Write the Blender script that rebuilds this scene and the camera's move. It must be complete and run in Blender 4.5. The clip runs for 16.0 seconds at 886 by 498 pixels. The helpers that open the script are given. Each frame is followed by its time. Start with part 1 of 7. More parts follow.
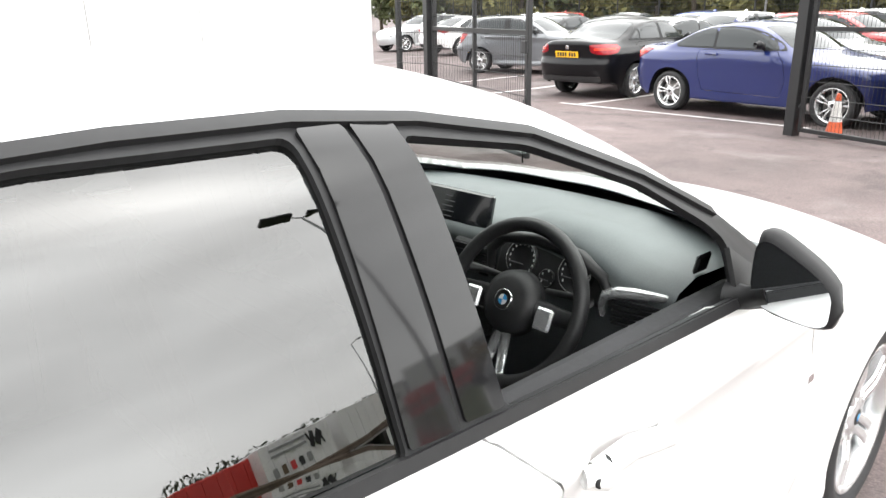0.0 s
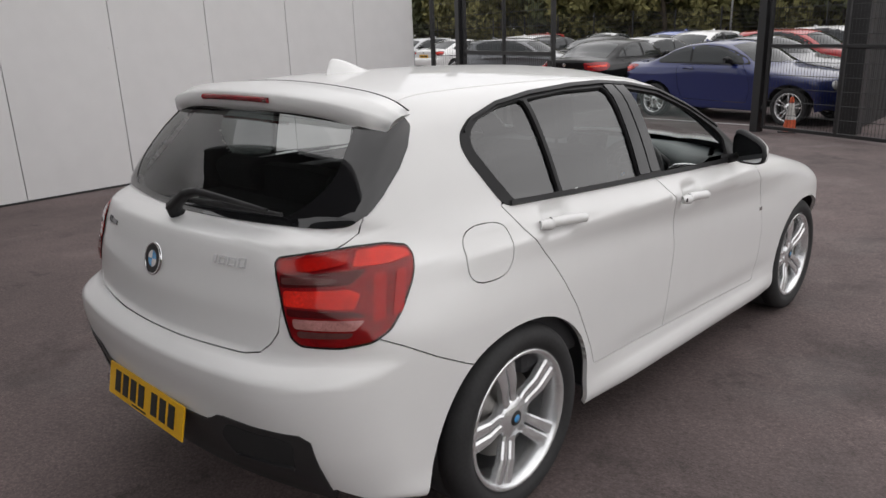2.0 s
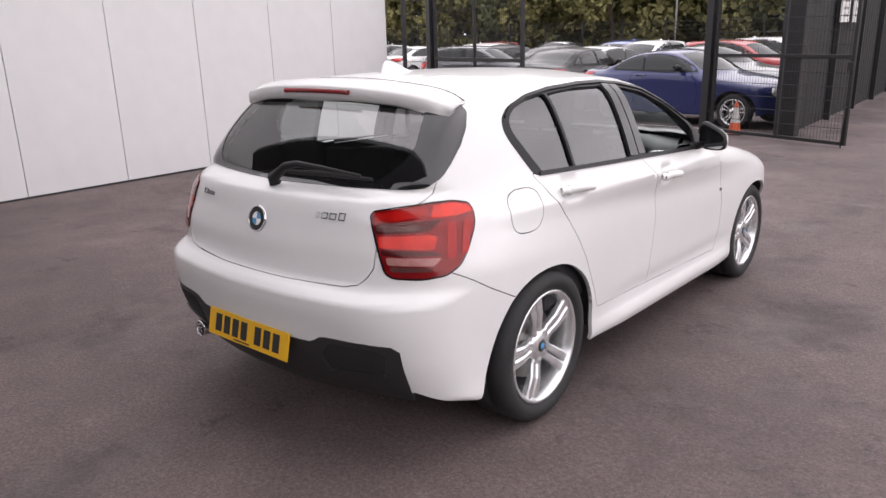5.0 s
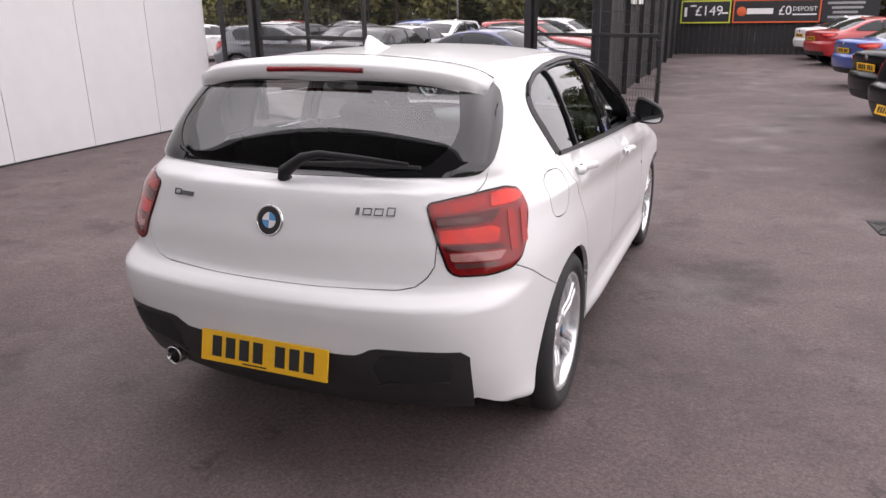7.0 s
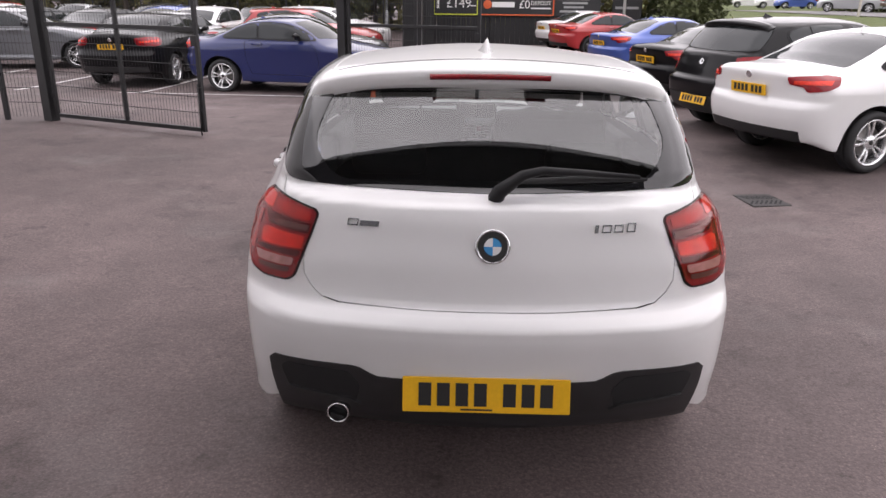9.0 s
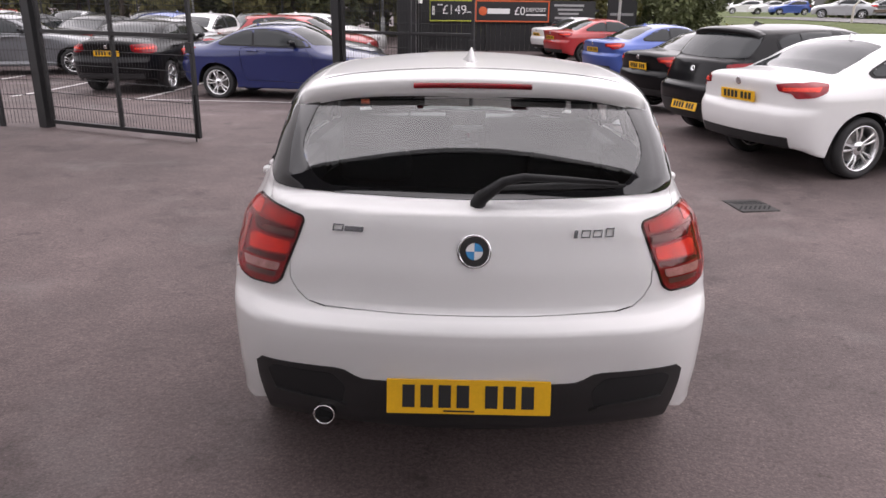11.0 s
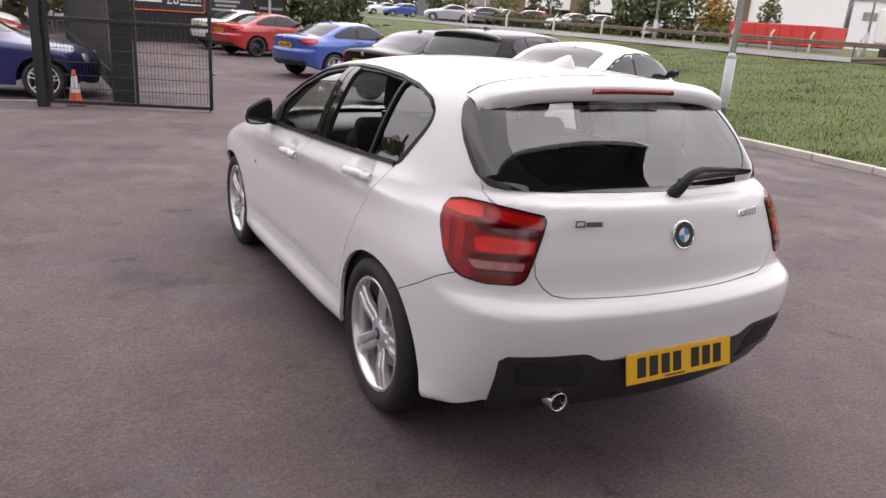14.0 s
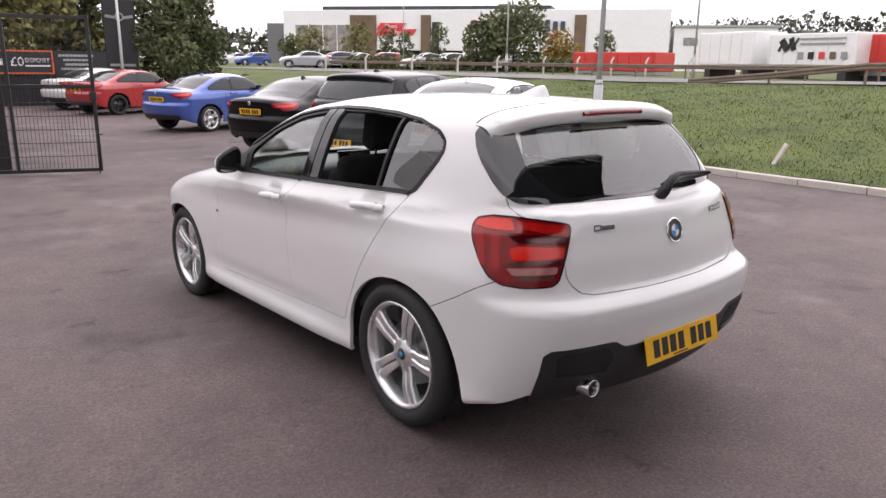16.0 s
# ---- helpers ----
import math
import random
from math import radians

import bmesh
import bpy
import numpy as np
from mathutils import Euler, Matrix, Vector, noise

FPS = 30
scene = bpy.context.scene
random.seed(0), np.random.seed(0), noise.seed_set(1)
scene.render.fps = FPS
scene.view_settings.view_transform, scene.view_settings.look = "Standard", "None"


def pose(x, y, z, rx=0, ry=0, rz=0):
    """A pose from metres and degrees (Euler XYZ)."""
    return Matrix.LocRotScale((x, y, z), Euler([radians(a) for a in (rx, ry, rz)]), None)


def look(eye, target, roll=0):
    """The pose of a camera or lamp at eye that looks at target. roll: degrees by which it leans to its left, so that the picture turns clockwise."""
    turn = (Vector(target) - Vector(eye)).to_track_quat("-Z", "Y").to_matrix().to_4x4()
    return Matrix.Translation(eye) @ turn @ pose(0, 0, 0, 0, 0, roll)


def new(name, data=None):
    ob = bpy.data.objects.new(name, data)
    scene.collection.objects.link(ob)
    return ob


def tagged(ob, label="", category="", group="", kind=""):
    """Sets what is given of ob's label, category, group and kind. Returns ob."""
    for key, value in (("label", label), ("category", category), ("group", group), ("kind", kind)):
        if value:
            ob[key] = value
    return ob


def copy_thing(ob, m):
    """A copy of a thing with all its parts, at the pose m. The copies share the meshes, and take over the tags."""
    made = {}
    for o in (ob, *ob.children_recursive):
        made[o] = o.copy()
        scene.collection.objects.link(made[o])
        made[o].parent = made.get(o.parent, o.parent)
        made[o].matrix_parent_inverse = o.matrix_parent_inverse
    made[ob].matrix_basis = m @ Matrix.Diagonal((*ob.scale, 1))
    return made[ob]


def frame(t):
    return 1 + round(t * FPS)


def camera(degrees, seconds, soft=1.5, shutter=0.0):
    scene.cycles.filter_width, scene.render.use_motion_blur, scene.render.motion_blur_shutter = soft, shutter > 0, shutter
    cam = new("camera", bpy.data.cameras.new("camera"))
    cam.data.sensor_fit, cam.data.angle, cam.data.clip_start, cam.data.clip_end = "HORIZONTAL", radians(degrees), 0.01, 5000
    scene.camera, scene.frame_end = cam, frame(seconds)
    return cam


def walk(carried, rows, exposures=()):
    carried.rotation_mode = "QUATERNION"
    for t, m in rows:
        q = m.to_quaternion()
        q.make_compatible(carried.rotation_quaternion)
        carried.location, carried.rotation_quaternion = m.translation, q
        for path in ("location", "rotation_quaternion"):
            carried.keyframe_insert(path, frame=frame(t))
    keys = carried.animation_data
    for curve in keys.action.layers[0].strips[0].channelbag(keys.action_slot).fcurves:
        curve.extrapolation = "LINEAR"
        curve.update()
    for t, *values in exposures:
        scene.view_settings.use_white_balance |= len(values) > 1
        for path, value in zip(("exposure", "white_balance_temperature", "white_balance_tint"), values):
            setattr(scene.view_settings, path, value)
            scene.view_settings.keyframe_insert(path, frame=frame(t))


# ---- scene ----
cam = camera(62.6, 16.0)
PATH = [
    (0, (1.382, 0.343, 1.504), (0.018, 1.666, 0.88), -1.0),
    (0.5, (1.607, -0.162, 1.523), (0.3, 1.212, 0.888), -1.1),
    (1, (1.773, -0.7, 1.551), (0.499, 0.698, 0.899), -0.3),
    (1.5, (2.074, -1.198, 1.595), (0.738, 0.162, 0.992), -1.2),
    (2, (2.232, -1.739, 1.603), (0.9, -0.361, 1.03), -2.1),
    (2.5, (2.376, -2.107, 1.62), (1.07, -0.701, 1.056), -0.9),
    (3, (2.428, -2.339, 1.628), (1.154, -0.911, 1.047), -0.9),
    (3.5, (2.42, -2.453, 1.637), (1.165, -1.002, 1.069), -1.6),
    (4, (2.423, -2.465, 1.639), (1.172, -1.008, 1.082), -1.6),
    (6.5, (2.059, -2.56, 1.575), (1.069, -0.932, 0.966), -1.0),
    (7, (1.481, -2.754, 1.607), (0.749, -0.999, 0.987), -0.9),
    (7.5, (0.952, -2.802, 1.644), (0.445, -0.984, 0.984), 1.5),
    (8, (0.465, -2.861, 1.654), (0.203, -0.991, 0.994), 0.7),
    (8.5, (0.126, -2.815, 1.653), (0.006, -0.936, 0.981), 1.7),
    (9, (-0.082, -2.892, 1.66), (-0.124, -1.002, 1.009), 0.7),
    (11.5, (-0.031, -2.941, 1.675), (-0.065, -1.045, 1.039), 0.7),
    (12, (-0.092, -2.928, 1.669), (-0.141, -1.032, 1.035), 1.0),
    (12.5, (-0.4, -2.898, 1.636), (-0.148, -1.011, 1.021), 5.0),
    (13, (-0.975, -2.807, 1.632), (-0.416, -0.987, 1.02), 6.3),
    (13.5, (-1.497, -2.654, 1.648), (-0.761, -0.899, 1.033), 4.1),
    (14, (-1.983, -2.619, 1.652), (-1.068, -0.95, 1.039), 4.1),
    (14.5, (-2.29, -2.479, 1.62), (-1.281, -0.858, 1.025), 2.3),
    (15, (-2.527, -2.427, 1.616), (-1.421, -0.867, 1.03), 1.6),
    (15.5, (-2.632, -2.478, 1.615), (-1.407, -0.986, 1.093), 0.7),
    (16, (-2.641, -2.506, 1.617), (-1.42, -1.002, 1.122), 0.8),
]
walk(cam, [(t, look(eye, target, roll)) for t, eye, target, roll in PATH], [(0.0, 1.90, 6500, 8), (0.25, 1.65, 6500, 9), (0.5, 0.78, 6500, 10), (1.0, 0.0, 6500, 11), (1.5, -0.08, 6500, 11), (2.5, 0.20, 6500, 14), (3.5, 0.50, 6500, 18), (8.5, 0.70, 6500, 20), (12.0, 0.68, 6500, 20), (16.0, 0.72, 6500, 20)])
from mathutils.geometry import delaunay_2d_cdt


# ---- light ----
world = bpy.data.worlds.new("overcast_sky")
scene.world = world
world.use_nodes = True
wn, wl = world.node_tree.nodes, world.node_tree.links
wn.clear()
SUN_ELEV, SUN_ROT = radians(58), radians(50)
sky = wn.new("ShaderNodeTexSky")
sky.sky_type, sky.sun_disc = "NISHITA", False
sky.sun_elevation, sky.sun_rotation = SUN_ELEV, SUN_ROT
sky.air_density, sky.dust_density, sky.ozone_density = 1.0, 4.0, 1.0
grey = wn.new("ShaderNodeHueSaturation")
grey.inputs["Saturation"].default_value = 0.25
tc = wn.new("ShaderNodeTexCoord")
stretch = wn.new("ShaderNodeMapping")
stretch.inputs["Scale"].default_value = (1.0, 1.0, 2.6)
cloud = wn.new("ShaderNodeTexNoise")
cloud.inputs["Scale"].default_value, cloud.inputs["Detail"].default_value = 1.7, 6
cramp = wn.new("ShaderNodeMapRange")
cramp.inputs["From Min"].default_value, cramp.inputs["From Max"].default_value = 0.32, 0.68
cramp.inputs["To Min"].default_value, cramp.inputs["To Max"].default_value = 5.2, 8.6
cover = wn.new("ShaderNodeMix")
cover.data_type = "RGBA"
cover.inputs["Factor"].default_value = 0.86
bg = wn.new("ShaderNodeBackground")
bg.inputs["Strength"].default_value = 0.15
wout = wn.new("ShaderNodeOutputWorld")
wl.new(sky.outputs[0], grey.inputs["Color"])
wl.new(tc.outputs["Generated"], stretch.inputs["Vector"])
wl.new(stretch.outputs[0], cloud.inputs["Vector"])
wl.new(cloud.outputs["Fac"], cramp.inputs["Value"])
wl.new(grey.outputs[0], cover.inputs["A"])
wl.new(cramp.outputs[0], cover.inputs["B"])
wl.new(cover.outputs["Result"], bg.inputs["Color"])
wl.new(bg.outputs[0], wout.inputs["Surface"])
sun_data = bpy.data.lights.new("sun", "SUN")
sun_data.energy, sun_data.angle, sun_data.color = 0.9, radians(140), (1.0, 0.97, 0.94)
sun = new("sun", sun_data)
sun.matrix_world = look((0, 0, 30), (-14.4, -12.0, 0))


# ---- materials ----
def mat(name, color, rough=0.5, metal=0.0, coat=0.0, spec=0.5, var=0.0, scale=8.0, fine=60.0, bump=0.0, dist=0.01, emit=0.0, tint=None):
    """A surface with two scales of colour variation and a fine relief, in metres of the object."""
    m = bpy.data.materials.new(name)
    m.use_nodes = True
    nodes, links = m.node_tree.nodes, m.node_tree.links
    b = nodes["Principled BSDF"]
    b.inputs["Base Color"].default_value = (*color, 1)
    b.inputs["Roughness"].default_value, b.inputs["Metallic"].default_value = rough, metal
    b.inputs["Coat Weight"].default_value, b.inputs["Coat Roughness"].default_value = coat, 0.04
    b.inputs["Specular IOR Level"].default_value = spec
    if emit:
        b.inputs["Emission Color"].default_value = (*color, 1)
        b.inputs["Emission Strength"].default_value = emit
    if var or bump:
        co = nodes.new("ShaderNodeTexCoord")
        big, small = nodes.new("ShaderNodeTexNoise"), nodes.new("ShaderNodeTexNoise")
        for n, s, d in ((big, scale, 4), (small, fine, 3)):
            n.inputs["Scale"].default_value, n.inputs["Detail"].default_value = s, d
            links.new(co.outputs["Object"], n.inputs["Vector"])
        if var:
            add = nodes.new("ShaderNodeMath")
            add.operation = "ADD"
            links.new(big.outputs["Fac"], add.inputs[0])
            links.new(small.outputs["Fac"], add.inputs[1])
            ramp = nodes.new("ShaderNodeMapRange")
            ramp.inputs["From Min"].default_value, ramp.inputs["From Max"].default_value = 0.65, 1.35
            mix = nodes.new("ShaderNodeMix")
            mix.data_type = "RGBA"
            mix.inputs["A"].default_value = (*[c * (1 - var) for c in color], 1)
            mix.inputs["B"].default_value = (*(tint or [min(1, c * (1 + var)) for c in color]), 1)
            links.new(add.outputs[0], ramp.inputs["Value"])
            links.new(ramp.outputs[0], mix.inputs["Factor"])
            links.new(mix.outputs["Result"], b.inputs["Base Color"])
        if bump:
            bp = nodes.new("ShaderNodeBump")
            bp.inputs["Strength"].default_value, bp.inputs["Distance"].default_value = bump, dist
            links.new(small.outputs["Fac"], bp.inputs["Height"])
            links.new(bp.outputs[0], b.inputs["Normal"])
    return m


def glass_mat(name, tint, rough=0.01, mirror=0.11):
    """Tinted thin glass: clear through, mirror-like by Fresnel."""
    m = bpy.data.materials.new(name)
    m.use_nodes = True
    nodes, links = m.node_tree.nodes, m.node_tree.links
    nodes.clear()
    out, mixs = nodes.new("ShaderNodeOutputMaterial"), nodes.new("ShaderNodeMixShader")
    tr, gl, fr = nodes.new("ShaderNodeBsdfTransparent"), nodes.new("ShaderNodeBsdfGlossy"), nodes.new("ShaderNodeLayerWeight")
    tr.inputs["Color"].default_value = (*tint, 1)
    gl.inputs["Roughness"].default_value = rough
    fr.inputs["Blend"].default_value = 0.5
    fifth, scaled = nodes.new("ShaderNodeMath"), nodes.new("ShaderNodeMath")
    fifth.operation, scaled.operation = "POWER", "MULTIPLY_ADD"
    fifth.inputs[1].default_value = 5.0
    scaled.inputs[1].default_value, scaled.inputs[2].default_value = 1 - mirror, mirror
    links.new(fr.outputs["Facing"], fifth.inputs[0])
    links.new(fifth.outputs[0], scaled.inputs[0])
    links.new(scaled.outputs[0], mixs.inputs["Fac"])
    links.new(tr.outputs[0], mixs.inputs[1])
    links.new(gl.outputs[0], mixs.inputs[2])
    links.new(mixs.outputs[0], out.inputs["Surface"])
    return m


def paint_mat(name, color, rough=0.35, metal=0.0, flake=0.03, coat=1.0):
    return mat(name, color, rough=rough, metal=metal, coat=coat, var=flake, scale=1.2, fine=7.0)


WHITE = mat("white_car_paint", (0.765, 0.765, 0.76), 0.38, coat=0.7, spec=0.3, var=0.015, scale=1.2, fine=7)
BLACK_PAINT = mat("black_car_paint", (0.005, 0.005, 0.006), 0.3, coat=0.35, spec=0.12, var=0.03, scale=1.2, fine=7)
BLUE_PAINT = paint_mat("dark_blue_metallic_paint", (0.005, 0.014, 0.10), 0.35, 0.2, coat=0.9)
SKY_PAINT = paint_mat("bright_blue_metallic_paint", (0.055, 0.105, 0.38), 0.35, 0.3)
RED_PAINT = paint_mat("red_car_paint", (0.38, 0.018, 0.020), 0.35)
SILVER_PAINT = paint_mat("silver_car_paint", (0.42, 0.43, 0.44), 0.35, 0.5)
GREY_PAINT = paint_mat("grey_car_paint", (0.13, 0.135, 0.145), 0.35, 0.4)
GAP = mat("shut_line_dark", (0.015, 0.015, 0.016), 0.9)
TRIM = mat("satin_black_trim", (0.018, 0.018, 0.019), 0.45, spec=0.22, var=0.15, scale=5, fine=50)
GLOSS_BLACK = mat("gloss_black_pillar", (0.010, 0.010, 0.011), 0.05, spec=0.42)
FRIT = mat("printed_glass_border", (0.010, 0.010, 0.011), 0.05, coat=0.5, spec=0.5)
PLASTIC = mat("black_grained_plastic", (0.022, 0.022, 0.023), 0.5, var=0.2, scale=6, fine=220, bump=0.15, dist=0.001)
LINER = mat("dark_cabin_lining", (0.035, 0.035, 0.038), 0.85, var=0.2, scale=6, fine=90)
CLOTH = mat("black_seat_cloth", (0.028, 0.028, 0.03), 0.9, var=0.25, scale=9, fine=150, bump=0.2, dist=0.002)
RUBBER = mat("tyre_rubber", (0.022, 0.022, 0.023), 0.75, var=0.25, scale=9, fine=90, bump=0.2, dist=0.002)
ALLOY = mat("silver_alloy", (0.80, 0.81, 0.82), 0.24, 0.75, var=0.06, scale=6, fine=40)
DARK_ALLOY = mat("dark_alloy", (0.03, 0.03, 0.032), 0.3, 0.6)
DISC = mat("brake_disc_steel", (0.22, 0.21, 0.2), 0.45, 0.8)
CHROME = mat("chrome", (0.75, 0.75, 0.76), 0.08, 1.0)
YELLOW = mat("yellow_reflective_plate", (0.80, 0.44, 0.008), 0.4, var=0.06, scale=10, fine=80)
PLATE_INK = mat("black_plate_ink", (0.015, 0.015, 0.015), 0.5)
PLATE_WHITE = mat("white_reflective_plate", (0.75, 0.75, 0.72), 0.4)
LAMP_RED = mat("dark_red_lamp_lens", (0.23, 0.006, 0.011), 0.12, coat=0.0, var=0.35, scale=14, fine=90)
LAMP_BRIGHT = mat("bright_red_lamp_lens", (0.74, 0.040, 0.018), 0.25, var=0.35, scale=20, fine=160)
LAMP_MID = mat("mid_red_lamp_lens", (0.40, 0.014, 0.016), 0.15, coat=0.0)
LAMP_DARK = mat("deep_red_lamp_lens", (0.06, 0.004, 0.007), 0.1, coat=0.0)
MIRROR = mat("mirror_glass", (0.55, 0.57, 0.58), 0.02, 1.0)
LAMP_GREY = mat("grey_lamp_lens", (0.10, 0.075, 0.075), 0.15, coat=0.0, var=0.3, scale=20, fine=150)
LAMP_CLEAR = mat("clear_lamp_lens", (0.40, 0.40, 0.40), 0.12, coat=1.0, var=0.35, scale=25, fine=200, bump=0.5, dist=0.003)
GLASS_REAR = glass_mat("tinted_rear_glass", (0.60, 0.64, 0.63), 0.01, 0.165)
DARK_CHROME = mat("dark_chrome", (0.16, 0.16, 0.17), 0.25, 0.8)
GLASS_SIDE = glass_mat("tinted_side_glass", (0.13, 0.145, 0.143), 0.01, 0.145)
GLASS_FRONT = glass_mat("front_door_glass", (0.66, 0.70, 0.68), 0.01, 0.15)
LAMP_GLASS = glass_mat("red_lamp_glass", (0.98, 0.66, 0.64), 0.02, 0.035)
LAMP_WARM = mat("warm_red_lamp_lens", (0.40, 0.014, 0.010), 0.2, var=0.3, scale=20, fine=160)
GLASS_SCREEN = glass_mat("clear_windscreen_glass", (0.86, 0.90, 0.88), 0.01, 0.07)
GLASS_DARK = mat("dark_car_glass", (0.025, 0.029, 0.031), 0.04, spec=0.45)
BADGE_BLUE = mat("enamel_blue", (0.06, 0.3, 0.62), 0.15, coat=1.0)
BADGE_WHITE = mat("enamel_white", (0.8, 0.8, 0.8), 0.15, coat=1.0)


# ---- mesh helpers ----
def mesh_from(name, verts, faces, material, smooth=True, normals=None):
    me = bpy.data.meshes.new(name)
    me.from_pydata([tuple(map(float, v)) for v in verts], [], [tuple(int(i) for i in f) for f in faces])
    for m in material if isinstance(material, (list, tuple)) else [material]:
        me.materials.append(m)
    if smooth:
        me.polygons.foreach_set("use_smooth", [True] * len(me.polygons))
        if normals is not None:
            me.normals_split_custom_set_from_vertices([tuple(map(float, n)) for n in normals])
    me.update()
    return me


def part(name, data, material=None, parent=None, label="", at=None):
    """One mesh object, under a thing or part, from a bmesh or a mesh."""
    if isinstance(data, bmesh.types.BMesh):
        me = bpy.data.meshes.new(name)
        data.to_mesh(me)
        data.free()
        me.materials.append(material)
    else:
        me = data
    ob = new(name, me)
    if at is not None:
        ob.matrix_world = at
    if parent is not None:
        ob.parent = parent
    if label:
        tagged(ob, label)
    return ob


def thing(name, label, category, at=None, group="", kind=""):
    ob = new(name)
    ob.empty_display_size = 0.1
    if at is not None:
        ob.matrix_world = at
    return tagged(ob, label, category, group, kind)


def box(bm, c, s, bevel=0.0, rot=None, seg=1):
    """A box of size s round c in bm, with its own rounded edges."""
    res = bmesh.ops.create_cube(bm, size=1.0)
    vs = res["verts"]
    bmesh.ops.scale(bm, vec=s, verts=vs)
    if bevel:
        es = list({e for v in vs for e in v.link_edges})
        out = bmesh.ops.bevel(bm, geom=es, offset=bevel, segments=seg, affect="EDGES", profile=0.5)
        vs = list({v for f in out["faces"] for v in f.verts} | {v for v in vs if v.is_valid})
    if rot is not None:
        bmesh.ops.transform(bm, matrix=rot, verts=vs)
    bmesh.ops.translate(bm, vec=c, verts=vs)
    return vs


def box_bm(c, s, bevel=0.0, rot=None, seg=1):
    bm = bmesh.new()
    box(bm, c, s, bevel, rot, seg)
    return bm


def tube(bm, p, q, r0, r1=None, n=10):
    """A capped round bar from p to q."""
    p, q = Vector(p), Vector(q)
    d = q - p
    m = Matrix.Translation((p + q) / 2) @ d.to_track_quat("Z", "Y").to_matrix().to_4x4()
    bmesh.ops.create_cone(bm, cap_ends=True, segments=n, radius1=r0, radius2=r0 if r1 is None else r1, depth=d.length, matrix=m)


def tube_bm(p, q, r0, r1=None, n=10):
    bm = bmesh.new()
    tube(bm, p, q, r0, r1, n)
    for f in bm.faces:
        f.smooth = len(f.verts) == 4
    return bm


def lathe_mesh(name, profile, material, n=48, axis="x", closed=False):
    """profile: (radius, offset along the axis) turned round the axis."""
    vs, fs, k = [], [], len(profile)
    for i in range(n):
        a = 2 * math.pi * i / n
        for r, o in profile:
            p = (o, r * math.cos(a), r * math.sin(a)) if axis == "x" else (r * math.cos(a), r * math.sin(a), o)
            vs.append(p)
    for i in range(n):
        j = (i + 1) % n
        for t in range(k if closed else k - 1):
            u = (t + 1) % k
            fs.append((i * k + t, i * k + u, j * k + u, j * k + t))
    return mesh_from(name, vs, fs, material)


def path_tube(name, pts, r, material, n=8, closed=False, flat=None):
    """A round (or flattened) bar swept along a row of points."""
    P = [Vector(p) for p in pts]
    vs, fs, m = [], [], len(P)
    for i, p in enumerate(P):
        a, b = P[(i - 1) % m] if closed or i else p, P[(i + 1) % m] if closed or i < m - 1 else p
        d = (b - a).normalized()
        u = d.cross(Vector((0, 0, 1)))
        u = u.normalized() if u.length > 1e-4 else Vector((1, 0, 0))
        w = u.cross(d)
        ri = r[i] if isinstance(r, (list, tuple)) else r
        for j in range(n):
            t = 2 * math.pi * j / n
            vs.append(p + u * (ri * math.cos(t)) + w * (ri * (flat or 1) * math.sin(t)))
    for i in range(m if closed else m - 1):
        k = (i + 1) % m
        for j in range(n):
            l = (j + 1) % n
            fs.append((i * n + j, i * n + l, k * n + l, k * n + j))
    if not closed:
        fs += [tuple(range(n)), tuple(range((m - 1) * n, m * n))[::-1]]
    return mesh_from(name, vs, fs, material)


def hermite(knots):
    """A smooth curve through (position, value) knots, without overshoot."""
    x = np.array([k[0] for k in knots], float)
    y = np.array([k[1] for k in knots], float)
    h, d = np.diff(x), np.diff(y) / np.diff(x)
    m = np.r_[d[0], np.where(d[:-1] * d[1:] > 0, 2 * d[:-1] * d[1:] / (d[:-1] + d[1:] + 1e-12), 0), d[-1]]

    def f(t):
        t = np.clip(np.asarray(t, float), x[0], x[-1])
        i = np.clip(np.searchsorted(x, t, side="right") - 1, 0, len(h) - 1)
        s = (t - x[i]) / h[i]
        return ((2 * s**3 - 3 * s**2 + 1) * y[i] + (s**3 - 2 * s**2 + s) * h[i] * m[i] + (3 * s**2 - 2 * s**3) * y[i + 1] + (s**3 - s**2) * h[i] * m[i + 1])

    return f


def smax(a, b, k):
    return np.maximum(a, b) + np.maximum(k - np.abs(a - b), 0) ** 2 / (4 * k)


def round_loop(pts, r=0.03, n=5):
    """A closed loop with its corners rounded."""
    out, m = [], len(pts)
    for i in range(m):
        p, a, b = np.array(pts[i], float), np.array(pts[i - 1], float), np.array(pts[(i + 1) % m], float)
        la, lb = np.linalg.norm(a - p), np.linalg.norm(b - p)
        k = min(r, la * 0.45, lb * 0.45)
        p0, p1 = p + (a - p) / la * k, p + (b - p) / lb * k
        for s in np.linspace(0, 1, n):
            out.append(tuple((1 - s) ** 2 * p0 + 2 * s * (1 - s) * p + s * s * p1))
    return out


def dense(pts, step=0.012, closed=True):
    out, m = [], len(pts)
    for i in range(m if closed else m - 1):
        a, b = np.array(pts[i], float), np.array(pts[(i + 1) % m], float)
        k = max(1, int(np.linalg.norm(b - a) / step))
        out += [tuple(a + (b - a) * j / k) for j in range(k)]
    return out if closed else out + [tuple(pts[-1])]


